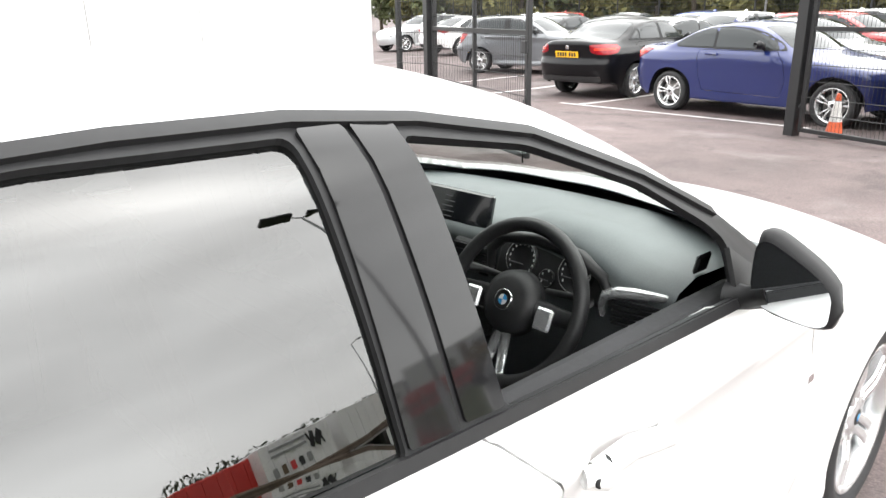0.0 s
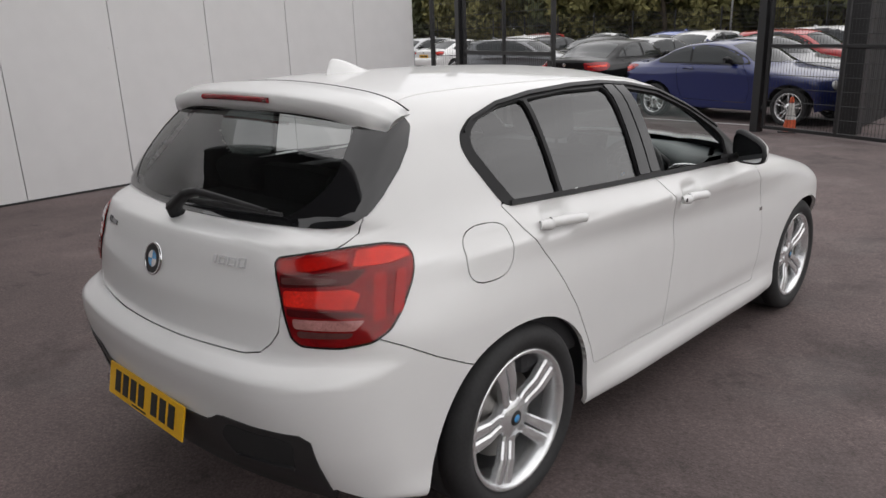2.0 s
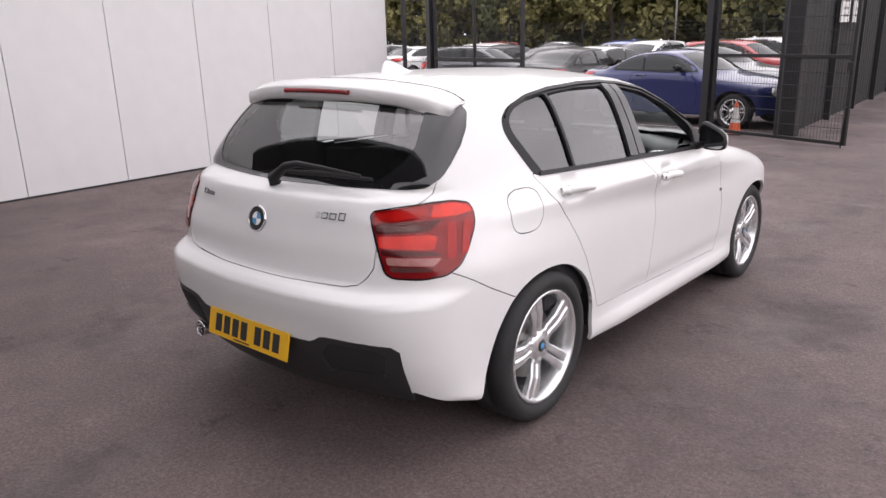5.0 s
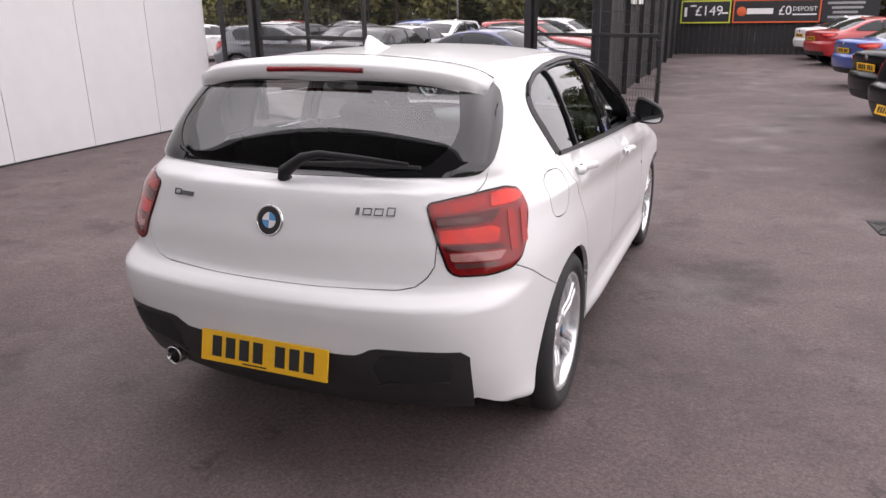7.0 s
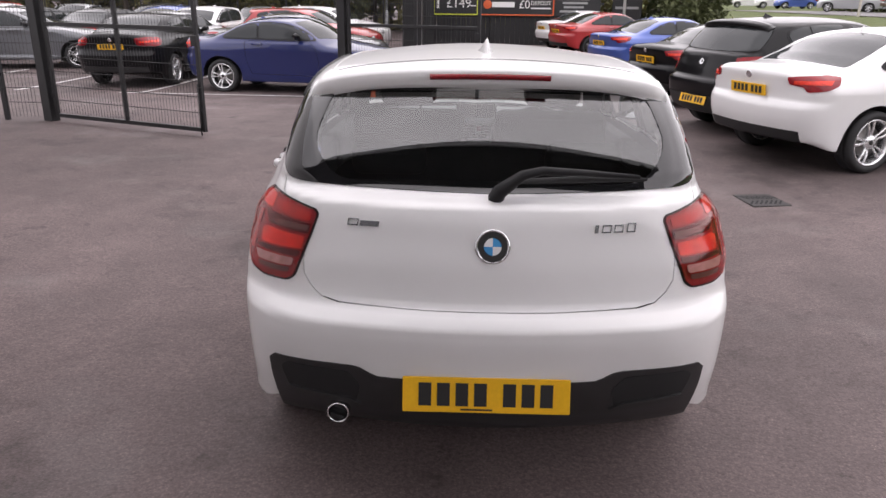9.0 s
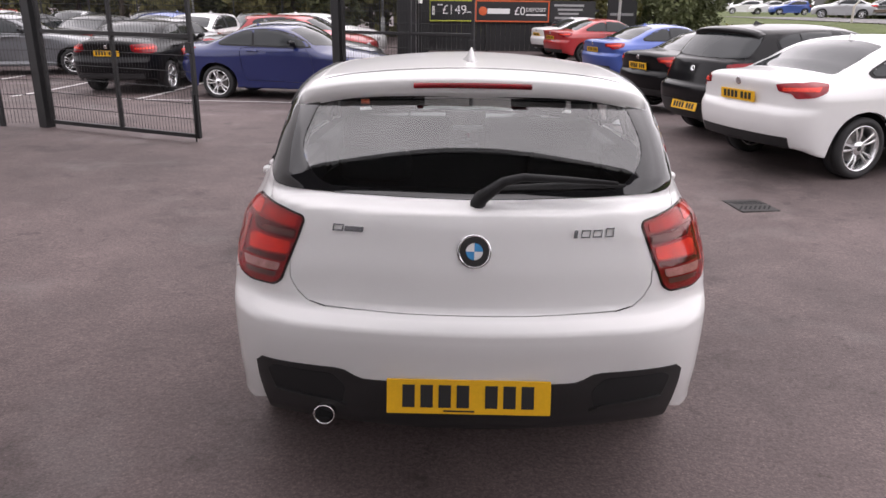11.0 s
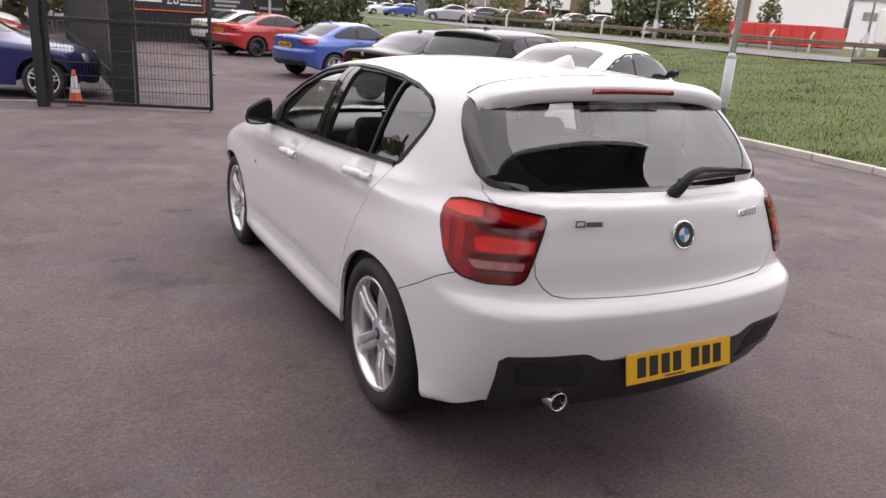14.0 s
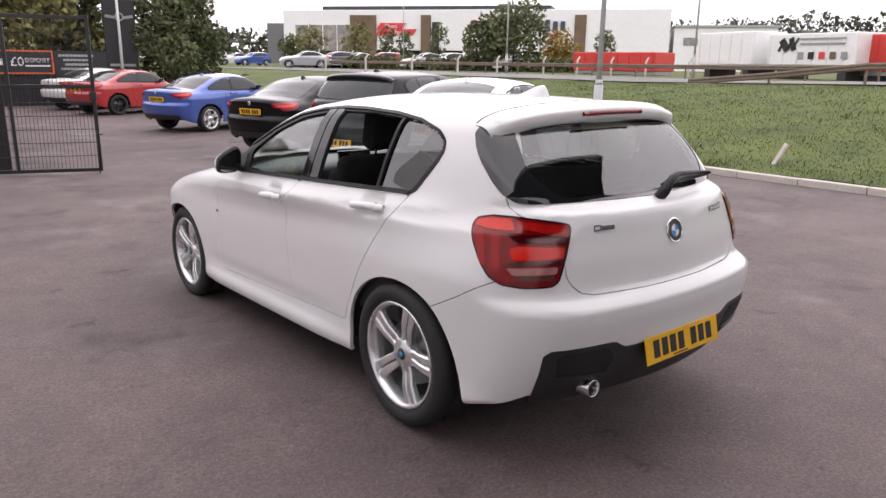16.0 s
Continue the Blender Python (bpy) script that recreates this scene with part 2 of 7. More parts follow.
def inside(poly, x, y):
    """Which of the points lie in the polygon."""
    x, y = np.asarray(x), np.asarray(y)
    res = np.zeros(x.shape, bool)
    px, py = np.array(poly, float).T
    j = len(px) - 1
    for i in range(len(px)):
        if py[i] != py[j]:
            hit = ((py[i] > y) != (py[j] > y)) & (x < (px[j] - px[i]) * (y - py[i]) / (py[j] - py[i]) + px[i])
            res ^= hit
        j = i
    return res


def nearest(poly, q, closed=True):
    """For each point of q the nearest point on the line, and its distance."""
    P = np.array(poly, float)
    A, B = (P, np.roll(P, -1, 0)) if closed else (P[:-1], P[1:])
    best, dist = q.copy(), np.full(len(q), 1e9)
    for a, b in zip(A, B):
        d = b - a
        s = np.clip(((q - a) @ d) / max(d @ d, 1e-12), 0, 1)
        p = a + s[:, None] * d
        e = np.linalg.norm(q - p, axis=1)
        k = e < dist
        best[k], dist[k] = p[k], e[k]
    return best, dist


def grow(pts, d):
    """A loop moved outwards by d (inwards when negative)."""
    P = np.array(pts, float)
    area = 0.5 * np.sum(P[:, 0] * np.roll(P[:, 1], -1) - np.roll(P[:, 0], -1) * P[:, 1])
    t = np.roll(P, -1, 0) - np.roll(P, 1, 0)
    t /= np.linalg.norm(t, axis=1)[:, None] + 1e-9
    n = np.stack([t[:, 1], -t[:, 0]], 1) * (1 if area > 0 else -1)
    return [tuple(p) for p in P + n * d]


# ---- car bodies as smooth solid forms ----
class Form:
    """A closed car form: field(x, y, z) is below 0 inside. Car axes: y forward from the rear axle, x to the right."""

    def __init__(self, field, lo, hi, core):
        self.field, self.lo, self.hi, self.core = field, np.array(lo), np.array(hi), core

    def f(self, P):
        return self.field(P[:, 0], P[:, 1], P[:, 2])

    def normal(self, P, e=2e-3):
        g = np.stack([self.f(P + np.eye(3)[i] * e) - self.f(P - np.eye(3)[i] * e) for i in range(3)], 1)
        return g / (np.linalg.norm(g, axis=1)[:, None] + 1e-12)

    def cast(self, O, D, far=3.0):
        """From inside out along D to the skin."""
        a, b = np.zeros(len(O)), np.full(len(O), far)
        for _ in range(34):
            m = (a + b) / 2
            out = self.f(O + D * m[:, None]) > 0
            b, a = np.where(out, m, b), np.where(out, a, m)
        return O + D * ((a + b) / 2)[:, None]

    def on_side(self, yz, sign):
        q = np.array(yz, float)
        return self.cast(np.c_[np.zeros(len(q)), q], np.tile((float(sign), 0, 0), (len(q), 1)))

    def on_rear(self, xz):
        q = np.array(xz, float)
        return self.cast(np.c_[q[:, 0], np.full(len(q), 0.3), q[:, 1]], np.tile((0, -1.0, 0), (len(q), 1)))

    def on_front(self, xz):
        q = np.array(xz, float)
        return self.cast(np.c_[q[:, 0], np.full(len(q), 2.4), q[:, 1]], np.tile((0, 1.0, 0), (len(q), 1)))

    def on_top(self, xy):
        q = np.array(xy, float)
        return self.cast(np.c_[q, np.full(len(q), 0.6)], np.tile((0, 0, 1.0), (len(q), 1)))

    def on_corner(self, az, sign, hub=(0.42, -0.28)):
        """Round the rear corner: az[0] is the arc in metres at radius 0.4 from straight back, az[1] the height."""
        q = np.array(az, float)
        a = q[:, 0] / 0.4
        O = np.c_[np.full(len(q), sign * hub[0]), np.full(len(q), hub[1]), q[:, 1]]
        return self.cast(O, np.c_[sign * np.sin(a), -np.cos(a), np.zeros(len(q))])

    def grid(self, res):
        """An even net of quads over the whole form."""
        n = np.maximum(2, np.round((self.hi - self.lo) / res).astype(int))
        ids = -np.ones(n + 1, int)
        I = np.stack(np.meshgrid(*[np.arange(k + 1) for k in n], indexing="ij"), -1).reshape(-1, 3)
        edge = ((I == 0) | (I == n)).any(1)
        I = I[edge]
        ids[tuple(I.T)] = np.arange(len(I))
        T = self.lo + I * (self.hi - self.lo) / n
        faces = []
        for ax in range(3):
            u, v = [a for a in range(3) if a != ax]
            for end in (0, n[ax]):
                if ax == 2 and end == 0:
                    continue
                A, B = np.meshgrid(np.arange(n[u]), np.arange(n[v]), indexing="ij")
                quad = []
                for du, dv in ((0, 0), (1, 0), (1, 1), (0, 1)):
                    idx = [None] * 3
                    idx[ax], idx[u], idx[v] = np.full(A.size, end), A.ravel() + du, B.ravel() + dv
                    quad.append(ids[tuple(idx)])
                q = np.stack(quad, 1)
                flip = (end == 0) ^ (ax == 1)
                faces.append(q[:, ::-1] if flip else q)
        faces = np.concatenate(faces)
        (y0, z0), (y1, z1) = self.core
        oy = np.clip(T[:, 1], y0, y1)
        O = np.c_[np.zeros(len(T)), oy, z0 + (z1 - z0) * (oy - y0) / (y1 - y0)]
        D = T - O
        D /= np.linalg.norm(D, axis=1)[:, None]
        return self.cast(O, D), faces


def fit_edges(form, V, faces, labels, lines, res):
    """Draw the seams between differently labelled faces onto the given lines, so that panel edges run true."""
    lo, hi = np.full(len(V), 10**6), np.full(len(V), -10**6)
    for k in range(4):
        np.minimum.at(lo, faces[:, k], labels)
        np.maximum.at(hi, faces[:, k], labels)
    idx = np.where(lo != hi)[0]
    P = V[idx].copy()
    N = form.normal(P)
    best = np.full(len(idx), 1.6 * res)
    newP = P.copy()
    arch = lo[idx] == -3
    for kind, pts, closed in lines:
        if kind in ("right", "left"):
            s = 1 if kind == "right" else -1
            ok = (N[:, 0] * s > 0.25)
            q = P[:, 1:]
        elif kind == "rear":
            ok = (N[:, 1] < -0.15) & (P[:, 1] < 0.2)
            q = P[:, [0, 2]]
        else:
            ok = N[:, 2] > 0.2
            q = P[:, :2]
        if not ok.any():
            continue
        pt, d = nearest(pts, q, closed)
        ok = ok & (arch == (closed and kind in ("right", "left") and min(p[1] for p in pts) < 0.2))
        take = ok & (d < best)
        if not take.any():
            continue
        t = pt[take]
        if kind in ("right", "left"):
            newP[take] = form.on_side(t, s)
        elif kind == "rear":
            newP[take] = form.on_rear(t)
        else:
            newP[take] = form.on_top(t)
        best[take] = d[take]
    V[idx] = newP
    return V


def panel_mesh(name, form, V, faces, material, gap=0.0025, depth=0.018, seam=True, inset=0.0):
    """One panel out of the net: with a narrow gap round it and edges folded inwards."""
    used, inv = np.unique(faces, return_inverse=True)
    F = inv.reshape(faces.shape)
    P = V[used].copy()
    N = form.normal(P)
    e = np.concatenate([F[:, [k, (k + 1) % 4]] for k in range(4)])
    key = np.sort(e, 1)
    _, first, cnt = np.unique(key, axis=0, return_index=True, return_counts=True)
    edges = e[first[cnt == 1]]
    if inset:
        P = P - N * inset
    if not seam:
        return mesh_from(name, P, F, material, normals=N)
    C = P[F].mean(1)
    pull, num = np.zeros_like(P), np.zeros(len(P))
    for k in range(4):
        np.add.at(pull, F[:, k], C)
        np.add.at(num, F[:, k], 1)
    b = np.unique(edges)
    d = pull[b] / num[b][:, None] - P[b]
    d -= (d * N[b]).sum(1)[:, None] * N[b]
    d /= np.linalg.norm(d, axis=1)[:, None] + 1e-9
    P[b] += d * gap
    m = len(P)
    where = {v: m + i for i, v in enumerate(b)}
    rim = P[b]
    low = P[b] - N[b] * depth
    nr = -d
    verts = np.concatenate([P, rim, low])
    norm = np.concatenate([N, nr, nr])
    nb = len(b)
    fs = [tuple(f) for f in F]
    for p, q in edges:
        fs.append((where[q], where[p], where[p] + nb, where[q] + nb))
    return mesh_from(name, verts, fs, material, normals=norm)


def patch_mesh(name, project, form, outline, material, holes=(), step=0.03, lift=0.003, depth=0.008, warp=None):
    """A piece laid over the form: a flat outline with holes, bent onto the skin, raised by lift, with folded edges."""
    loops = [list(outline)] + [list(h) for h in holes]
    pts, edges = [], []
    for lp in loops:
        k = len(pts)
        pts += [Vector(p) for p in lp]
        edges += [(k + i, k + (i + 1) % len(lp)) for i in range(len(lp))]
    nb = len(pts)
    o = np.array(outline, float)
    gx, gy = np.meshgrid(np.arange(o[:, 0].min(), o[:, 0].max(), step), np.arange(o[:, 1].min(), o[:, 1].max(), step))
    gx, gy = gx.ravel(), gy.ravel()
    keep = inside(outline, gx, gy)
    for h in holes:
        keep &= ~inside(h, gx, gy)
    q = np.stack([gx, gy], 1)[keep]
    if len(q):
        far = np.ones(len(q), bool)
        for lp in loops:
            far &= nearest(lp, q)[1] > step * 0.45
        q = q[far]
    pts += [Vector(p) for p in q]
    v2, _, f2, _, _, _ = delaunay_2d_cdt(pts, edges, [], 0, 1e-5)
    v2 = np.array([tuple(v) for v in v2])
    tri = [f for f in f2]
    c = np.array([v2[list(f)].mean(0) for f in tri])
    good = inside(outline, c[:, 0], c[:, 1])
    for h in holes:
        good &= ~inside(h, c[:, 0], c[:, 1])
    tri = [f for f, g in zip(tri, good) if g]
    P = project(v2)
    N = form.normal(P)
    up = warp(v2) if warp is not None else lift
    S = P + N * (up[:, None] if warp is not None else up)
    tri = [tuple(f) if np.dot(np.cross(S[f[1]] - S[f[0]], S[f[2]] - S[f[0]]), N[f[0]]) > 0 else tuple(reversed(f)) for f in tri]
    count = {}
    for f in tri:
        for i in range(len(f)):
            count.setdefault(frozenset((f[i], f[(i + 1) % len(f)])), []).append((f[i], f[(i + 1) % len(f)]))
    verts, norm, fs = list(S), list(N), [tuple(f) for f in tri]
    for es in count.values():
        if len(es) == 1 and depth:
            p, q = es[0]
            t = np.cross(S[q] - S[p], N[p])
            t /= np.linalg.norm(t) + 1e-9
            k = len(verts)
            verts += [S[p], S[q], S[q] - N[q] * depth, S[p] - N[p] * depth]
            norm += [t] * 4
            fs.append((k + 1, k, k + 3, k + 2))
    return mesh_from(name, verts, fs, material, normals=norm)


# ---- wheels ----
def spoke_mesh(name, n, material, r_hub, r_rim, x0, x1, twin=True, width=0.03):
    """Pairs of tapering spokes from the hub to the rim."""
    bm = bmesh.new()
    for i in range(n):
        a = 2 * math.pi * i / n
        for s in ((-1, 1) if twin else (0,)):
            w0, w1 = width * 0.8, width * 1.15
            off0, off1 = s * width * (0.46 if width > 0.03 else 0.55), s * width * (0.64 if width > 0.03 else 1.5)
            rows = []
            for r, off, w, x, th in ((r_hub * 0.6, off0 * 0.7, w0, x0, 0.03), (r_hub * 1.5, off0 * 1.1, w0, x0 - 0.004, 0.028), ((r_hub + r_rim) / 2, (off0 + off1) / 2, (w0 + w1) / 2 * 0.95, (x0 + x1) / 2 + 0.004, 0.026), (r_rim, off1, w1, x1, 0.03)):
                ring = []
                for dw, dx in ((-0.5, -th), (-0.5, -0.006), (-0.3, 0), (0.3, 0), (0.5, -0.006), (0.5, -th)):
                    t = off + dw * w
                    ring.append(bm.verts.new((x + dx, r * math.sin(a) + t * math.cos(a), r * math.cos(a) - t * math.sin(a))))
                rows.append(ring)
            for p, q in zip(rows, rows[1:]):
                for j in range(5):
                    bm.faces.new((p[j], p[j + 1], q[j + 1], q[j]))
    bmesh.ops.recalc_face_normals(bm, faces=bm.faces)
    me = bpy.data.meshes.new(name)
    bm.to_mesh(me)
    bm.free()
    me.materials.append(material)
    return me


WHEEL_CACHE = {}


def wheel(parent, centre, side, radius=0.318, rim=0.232, width=0.225, style="star", alloy=None, turn=0.0):
    """A road wheel: tyre, rim with spokes, hub cap and brake disc. side: 1 right, -1 left."""
    alloy = alloy or ALLOY
    key = (radius, rim, width, style, alloy.name)
    if key not in WHEEL_CACHE:
        h = width / 2
        tyre = lathe_mesh("tyre", [(rim + 0.004, h * 0.80), (rim + 0.02, h * 0.97), (rim + (radius - rim) * 0.55, h * 1.02), (radius - 0.02, h * 0.94), (radius - 0.006, h * 0.82), (radius, h * 0.62), (radius, h * 0.30), (radius - 0.007, h * 0.28), (radius - 0.007, h * 0.24), (radius, h * 0.22), (radius, -h * 0.22), (radius, -h * 0.62), (radius - 0.008, -h * 0.85), (rim + 0.03, -h), (rim + 0.004, -h * 0.8)], RUBBER, 56)
        barrel = lathe_mesh("rim", [(rim + 0.006, h * 0.80), (rim + 0.008, h * 0.90), (rim - 0.002, h * 0.93), (rim - 0.012, h * 0.84), (rim - 0.022, h * 0.55), (rim - 0.03, -h * 0.7), (rim + 0.004, -h * 0.8)], alloy, 56)
        n, twin, w = {"star": (5, True, 0.040), "multi": (7, True, 0.018), "double": (5, True, 0.026)}[style]
        spokes = spoke_mesh("spokes", n, alloy, 0.055, rim - 0.012, h * 0.70, h * 0.80, twin, w)
        hub = lathe_mesh("hub", [(0.0, h * 0.72), (0.03, h * 0.72), (0.034, h * 0.70), (0.066, h * 0.69), (0.074, h * 0.60), (0.074, h * 0.2)], alloy, 28)
        cap = lathe_mesh("cap", [(0.0, h * 0.755), (0.024, h * 0.75), (0.029, h * 0.71)], PLATE_INK, 24)
        disc = lathe_mesh("brake_disc", [(0.05, h * 0.30), (0.09, h * 0.30), (0.092, h * 0.22), (0.155, h * 0.22), (0.157, h * 0.05), (0.05, h * 0.05)], DISC, 40)
        back = lathe_mesh("wheel_back", [(0.0, -h * 0.1), (rim - 0.022, -h * 0.1)], GAP, 40)
        WHEEL_CACHE[key] = (tyre, barrel, spokes, hub, cap, disc, back)
    tyre, barrel, spokes, hub, cap, disc, back = WHEEL_CACHE[key]
    w = new("wheel", tyre)
    w.name = "wheel"
    w.parent = parent
    w.matrix_local = Matrix.Translation(centre) @ pose(0, 0, 0, turn, 0, 0 if side > 0 else 180)
    for nm, me in (("rim", barrel), ("spokes", spokes), ("hub", hub), ("hub_cap", cap), ("brake_disc", disc), ("backing", back)):
        o = new(nm, me)
        o.parent = w
    return w


# ---- the white five-door hatchback ----
half_width = hermite([(0.15, 0.80), (0.20, 0.842), (0.27, 0.868), (0.34, 0.864), (0.42, 0.866), (0.55, 0.869), (0.68, 0.872), (0.80, 0.873), (0.88, 0.878), (0.935, 0.886), (0.952, 0.887), (0.966, 0.881), (1.0, 0.866), (1.06, 0.843), (1.20, 0.792), (1.35, 0.72), (1.42, 0.672), (1.52, 0.58)])
taper_low = hermite([(-0.95, -0.17), (-0.7, -0.075), (-0.5, -0.03), (-0.3, -0.004), (0, 0.006), (0.5, 0), (2.2, 0.0), (2.69, 0.0), (2.9, -0.014), (3.05, -0.052), (3.25, -0.15), (3.5, -0.34)])
taper_up = hermite([(-0.95, -0.28), (-0.6, -0.16), (-0.4, -0.11), (0, -0.042), (0.4, -0.015), (0.9, 0), (1.6, -0.004), (2.2, -0.035), (2.7, -0.085), (3.0, -0.15), (3.5, -0.38)])
rear_line = hermite([(0.20, -0.74), (0.30, -0.80), (0.38, -0.845), (0.46, -0.872), (0.55, -0.886), (0.64, -0.900), (0.672, -0.900), (0.70, -0.872), (0.722, -0.840), (0.76, -0.832), (0.84, -0.824), (0.92, -0.806), (0.99, -0.790), (1.025, -0.776), (1.040, -0.745), (1.055, -0.690), (1.062, -0.679), (1.07, -0.672), (1.10, -0.650), (1.17, -0.600), (1.25, -0.538), (1.33, -0.466), (1.40, -0.396), (1.46, -0.335)])
rear_bow = hermite([(0.2, 0.27), (0.36, 0.25), (0.46, 0.21), (0.58, 0.17), (0.66, 0.17), (0.74, 0.24), (1.03, 0.25), (1.1, 0.19), (1.25, 0.22), (1.4, 0.29), (1.5, 0.31)])
top_line = hermite([(-0.7, 1.39), (-0.45, 1.428), (-0.2, 1.455), (0.2, 1.472), (0.6, 1.478), (0.9, 1.474), (1.2, 1.455), (1.48, 1.40), (1.75, 1.285), (2.05, 1.125), (2.20, 1.055), (2.30, 1.035), (2.6, 0.99), (3.0, 0.92), (3.3, 0.80), (3.5, 0.62)])
top_crown = hermite([(-1, 0.14), (1.2, 0.14), (1.7, 0.08), (2.4, 0.09), (3.0, 0.15), (3.6, 0.2)])
top_sweep = hermite([(-1, 0.0), (0.9, 0.05), (1.4, 0.40), (2.0, 0.40), (2.4, 0.2), (3.0, 0.1), (3.6, 0.1)])
under_line = hermite([(-1.0, 0.275), (-0.55, 0.262), (-0.35, 0.215), (3.0, 0.20), (3.5, 0.22)])
corner_soft = hermite([(0.2, 0.14), (0.7, 0.22), (1.0, 0.22), (1.1, 0.12), (1.5, 0.12)])


def smooth01(t):
    t = np.clip(t, 0, 1)
    return t * t * (3 - 2 * t)


def hatch_field(x, y, z):
    ax = np.abs(x)
    b = smooth01((z - 0.74) / 0.32)
    flare = 0.010 * np.exp(-((z - 0.62) / 0.2) ** 2) * (np.exp(-(y / 0.5) ** 2) + np.exp(-((y - 2.69) / 0.5) ** 2))
    bowl = 0
    for cy, cz in ((0.20, 0.992), (1.125, 0.940)):
        bowl = bowl + 0.027 * np.exp(-(((y - cy) / 0.070) ** 4 + ((z - cz) / 0.046) ** 4))
    along_sill = smooth01((y - 0.40) / 0.40) * smooth01((2.34 - y) / 0.3)
    sill = (0.013 * smooth01((0.335 - z) / 0.05) - 0.007 * np.exp(-(((z - 0.385) / 0.045) ** 2))) * along_sill
    zc = 0.996 - 0.060 * (y - 0.2)
    crease = 0.012 * np.where(z < zc, np.exp(np.minimum(z - zc, 0) / 0.058), np.exp(-(((z - zc) / 0.05) ** 2)))
    crease = crease * smooth01((y + 0.42) / 0.35) * smooth01((2.75 - y) / 0.5) - 0.007 * np.exp(-(((z - zc + 0.11) / 0.06) ** 2)) * smooth01((y + 0.1) / 0.4) * smooth01((2.5 - y) / 0.5)
    side = ax - (half_width(z) + taper_low(y) * (1 - b) + taper_up(y) * b + flare + sill + crease - bowl)
    rear = rear_line(z) + rear_bow(z) * x * x - y
    front = y - (3.40 - 0.34 * x * x - 0.8 * (z - 0.5) ** 2)
    top = (z - (top_line(y + top_sweep(y) * x * x) - top_crown(y) * x * x)) * 0.9
    k = corner_soft(z)
    d = np.maximum(side, rear) + np.maximum(k - np.abs(side - rear), 0) ** 2 / (4 * k)
    d = smax(d, front, 0.25)
    d = smax(d, top, 0.07)
    return smax(d, under_line(y) - z, 0.03)


CAR = Form(hatch_field, (-0.89, -0.87, 0.21), (0.89, 3.45, 1.46), ((0.15, 0.78), (2.55, 0.62)))
AXLE_F, WHEEL_R = 2.69, 0.331
hatchback = thing("hatchback", "white five-door hatchback with black window trim on silver star-spoke wheels", "car")

# outlines in car axes: side views as (y, z), rear views as (x, z)
DLO = round_loop([(-0.03, 1.064), (-0.083, 1.144), (-0.124, 1.21), (-0.138, 1.255), (-0.125, 1.296), (-0.070, 1.338), (0.075, 1.377), (0.27, 1.400), (0.54, 1.414), (0.74, 1.416), (0.92, 1.404), (1.12, 1.372), (1.366, 1.285), (1.587, 1.182), (1.84, 1.034), (1.55, 1.022), (0.88, 1.043)], 0.03)
REAR_DOOR = [(-0.03, 1.068), (0.018, 1.0), (0.155, 0.855), (0.30, 0.662), (0.415, 0.47), (0.45, 0.388), (1.006, 0.372), (1.03, 0.58), (1.043, 0.72), (1.02, 0.86), (0.985, 0.94), (0.90, 1.02), (0.865, 1.046), (0.82, 1.44), (-0.2, 1.40)]
FRONT_DOOR = [(0.865, 1.046), (0.90, 1.02), (0.985, 0.94), (1.02, 0.86), (1.043, 0.72), (1.03, 0.58), (1.006, 0.372), (2.0, 0.347), (2.04, 0.50), (2.035, 0.64), (1.99, 0.80), (1.90, 0.93), (1.84, 1.034), (1.70, 1.25), (1.2, 1.42), (0.82, 1.44)]
TAILGATE = [(-0.606, 1.378), (-0.641, 1.33), (-0.666, 1.27), (-0.682, 1.21), (-0.690, 1.15), (-0.690, 1.105), (-0.684, 1.07), (-0.682, 1.035), (-0.64, 0.985), (-0.59, 0.93), (-0.590, 0.845), (-0.588, 0.80), (-0.565, 0.762), (-0.53, 0.733), (-0.475, 0.721), (-0.2, 0.716)]
TAILGATE = TAILGATE + [(-x, z) for x, z in reversed(TAILGATE)]
BUMPER_EDGE = [(-0.70, 0.84), (-0.60, 0.80), (-0.50, 0.752), (-0.40, 0.695), (-0.25, 0.622), (-0.10, 0.585)]
REAR_GLASS = round_loop([(-0.62, 1.076), (-0.40, 1.070), (0, 1.064), (0.40, 1.070), (0.62, 1.076), (0.664, 1.082), (0.684, 1.108), (0.684, 1.15), (0.676, 1.21), (0.660, 1.27), (0.637, 1.325), (0.610, 1.350), (0.56, 1.368), (0.5, 1.380), (0.3, 1.40), (-0.3, 1.40), (-0.5, 1.380), (-0.56, 1.368), (-0.610, 1.350), (-0.637, 1.325), (-0.660, 1.27), (-0.676, 1.21), (-0.684, 1.15), (-0.684, 1.108), (-0.664, 1.082)], 0.012)
FUEL = [(-0.138 + 0.097 * math.copysign(abs(math.cos(a)) ** 0.7, math.cos(a)) + 0.012 * math.sin(a), 0.946 + 0.084 * math.copysign(abs(math.sin(a)) ** 0.7, math.sin(a))) for a in np.linspace(0, 2 * math.pi, 40)[:-1]]
SCREEN = [(-0.70, 1.86), (-0.35, 2.10), (0, 2.165), (0.35, 2.10), (0.70, 1.86), (0.655, 1.64), (0.60, 1.42), (0.3, 1.50), (0, 1.525), (-0.3, 1.50), (-0.60, 1.42), (-0.655, 1.64)]
BONNET = [(-0.72, 2.0), (-0.4, 2.17), (0, 2.22), (0.4, 2.17), (0.72, 2.0), (0.70, 2.6), (0.62, 3.1), (0.4, 3.3), (-0.4, 3.3), (-0.62, 3.1), (-0.70, 2.6)]
RES = 0.019


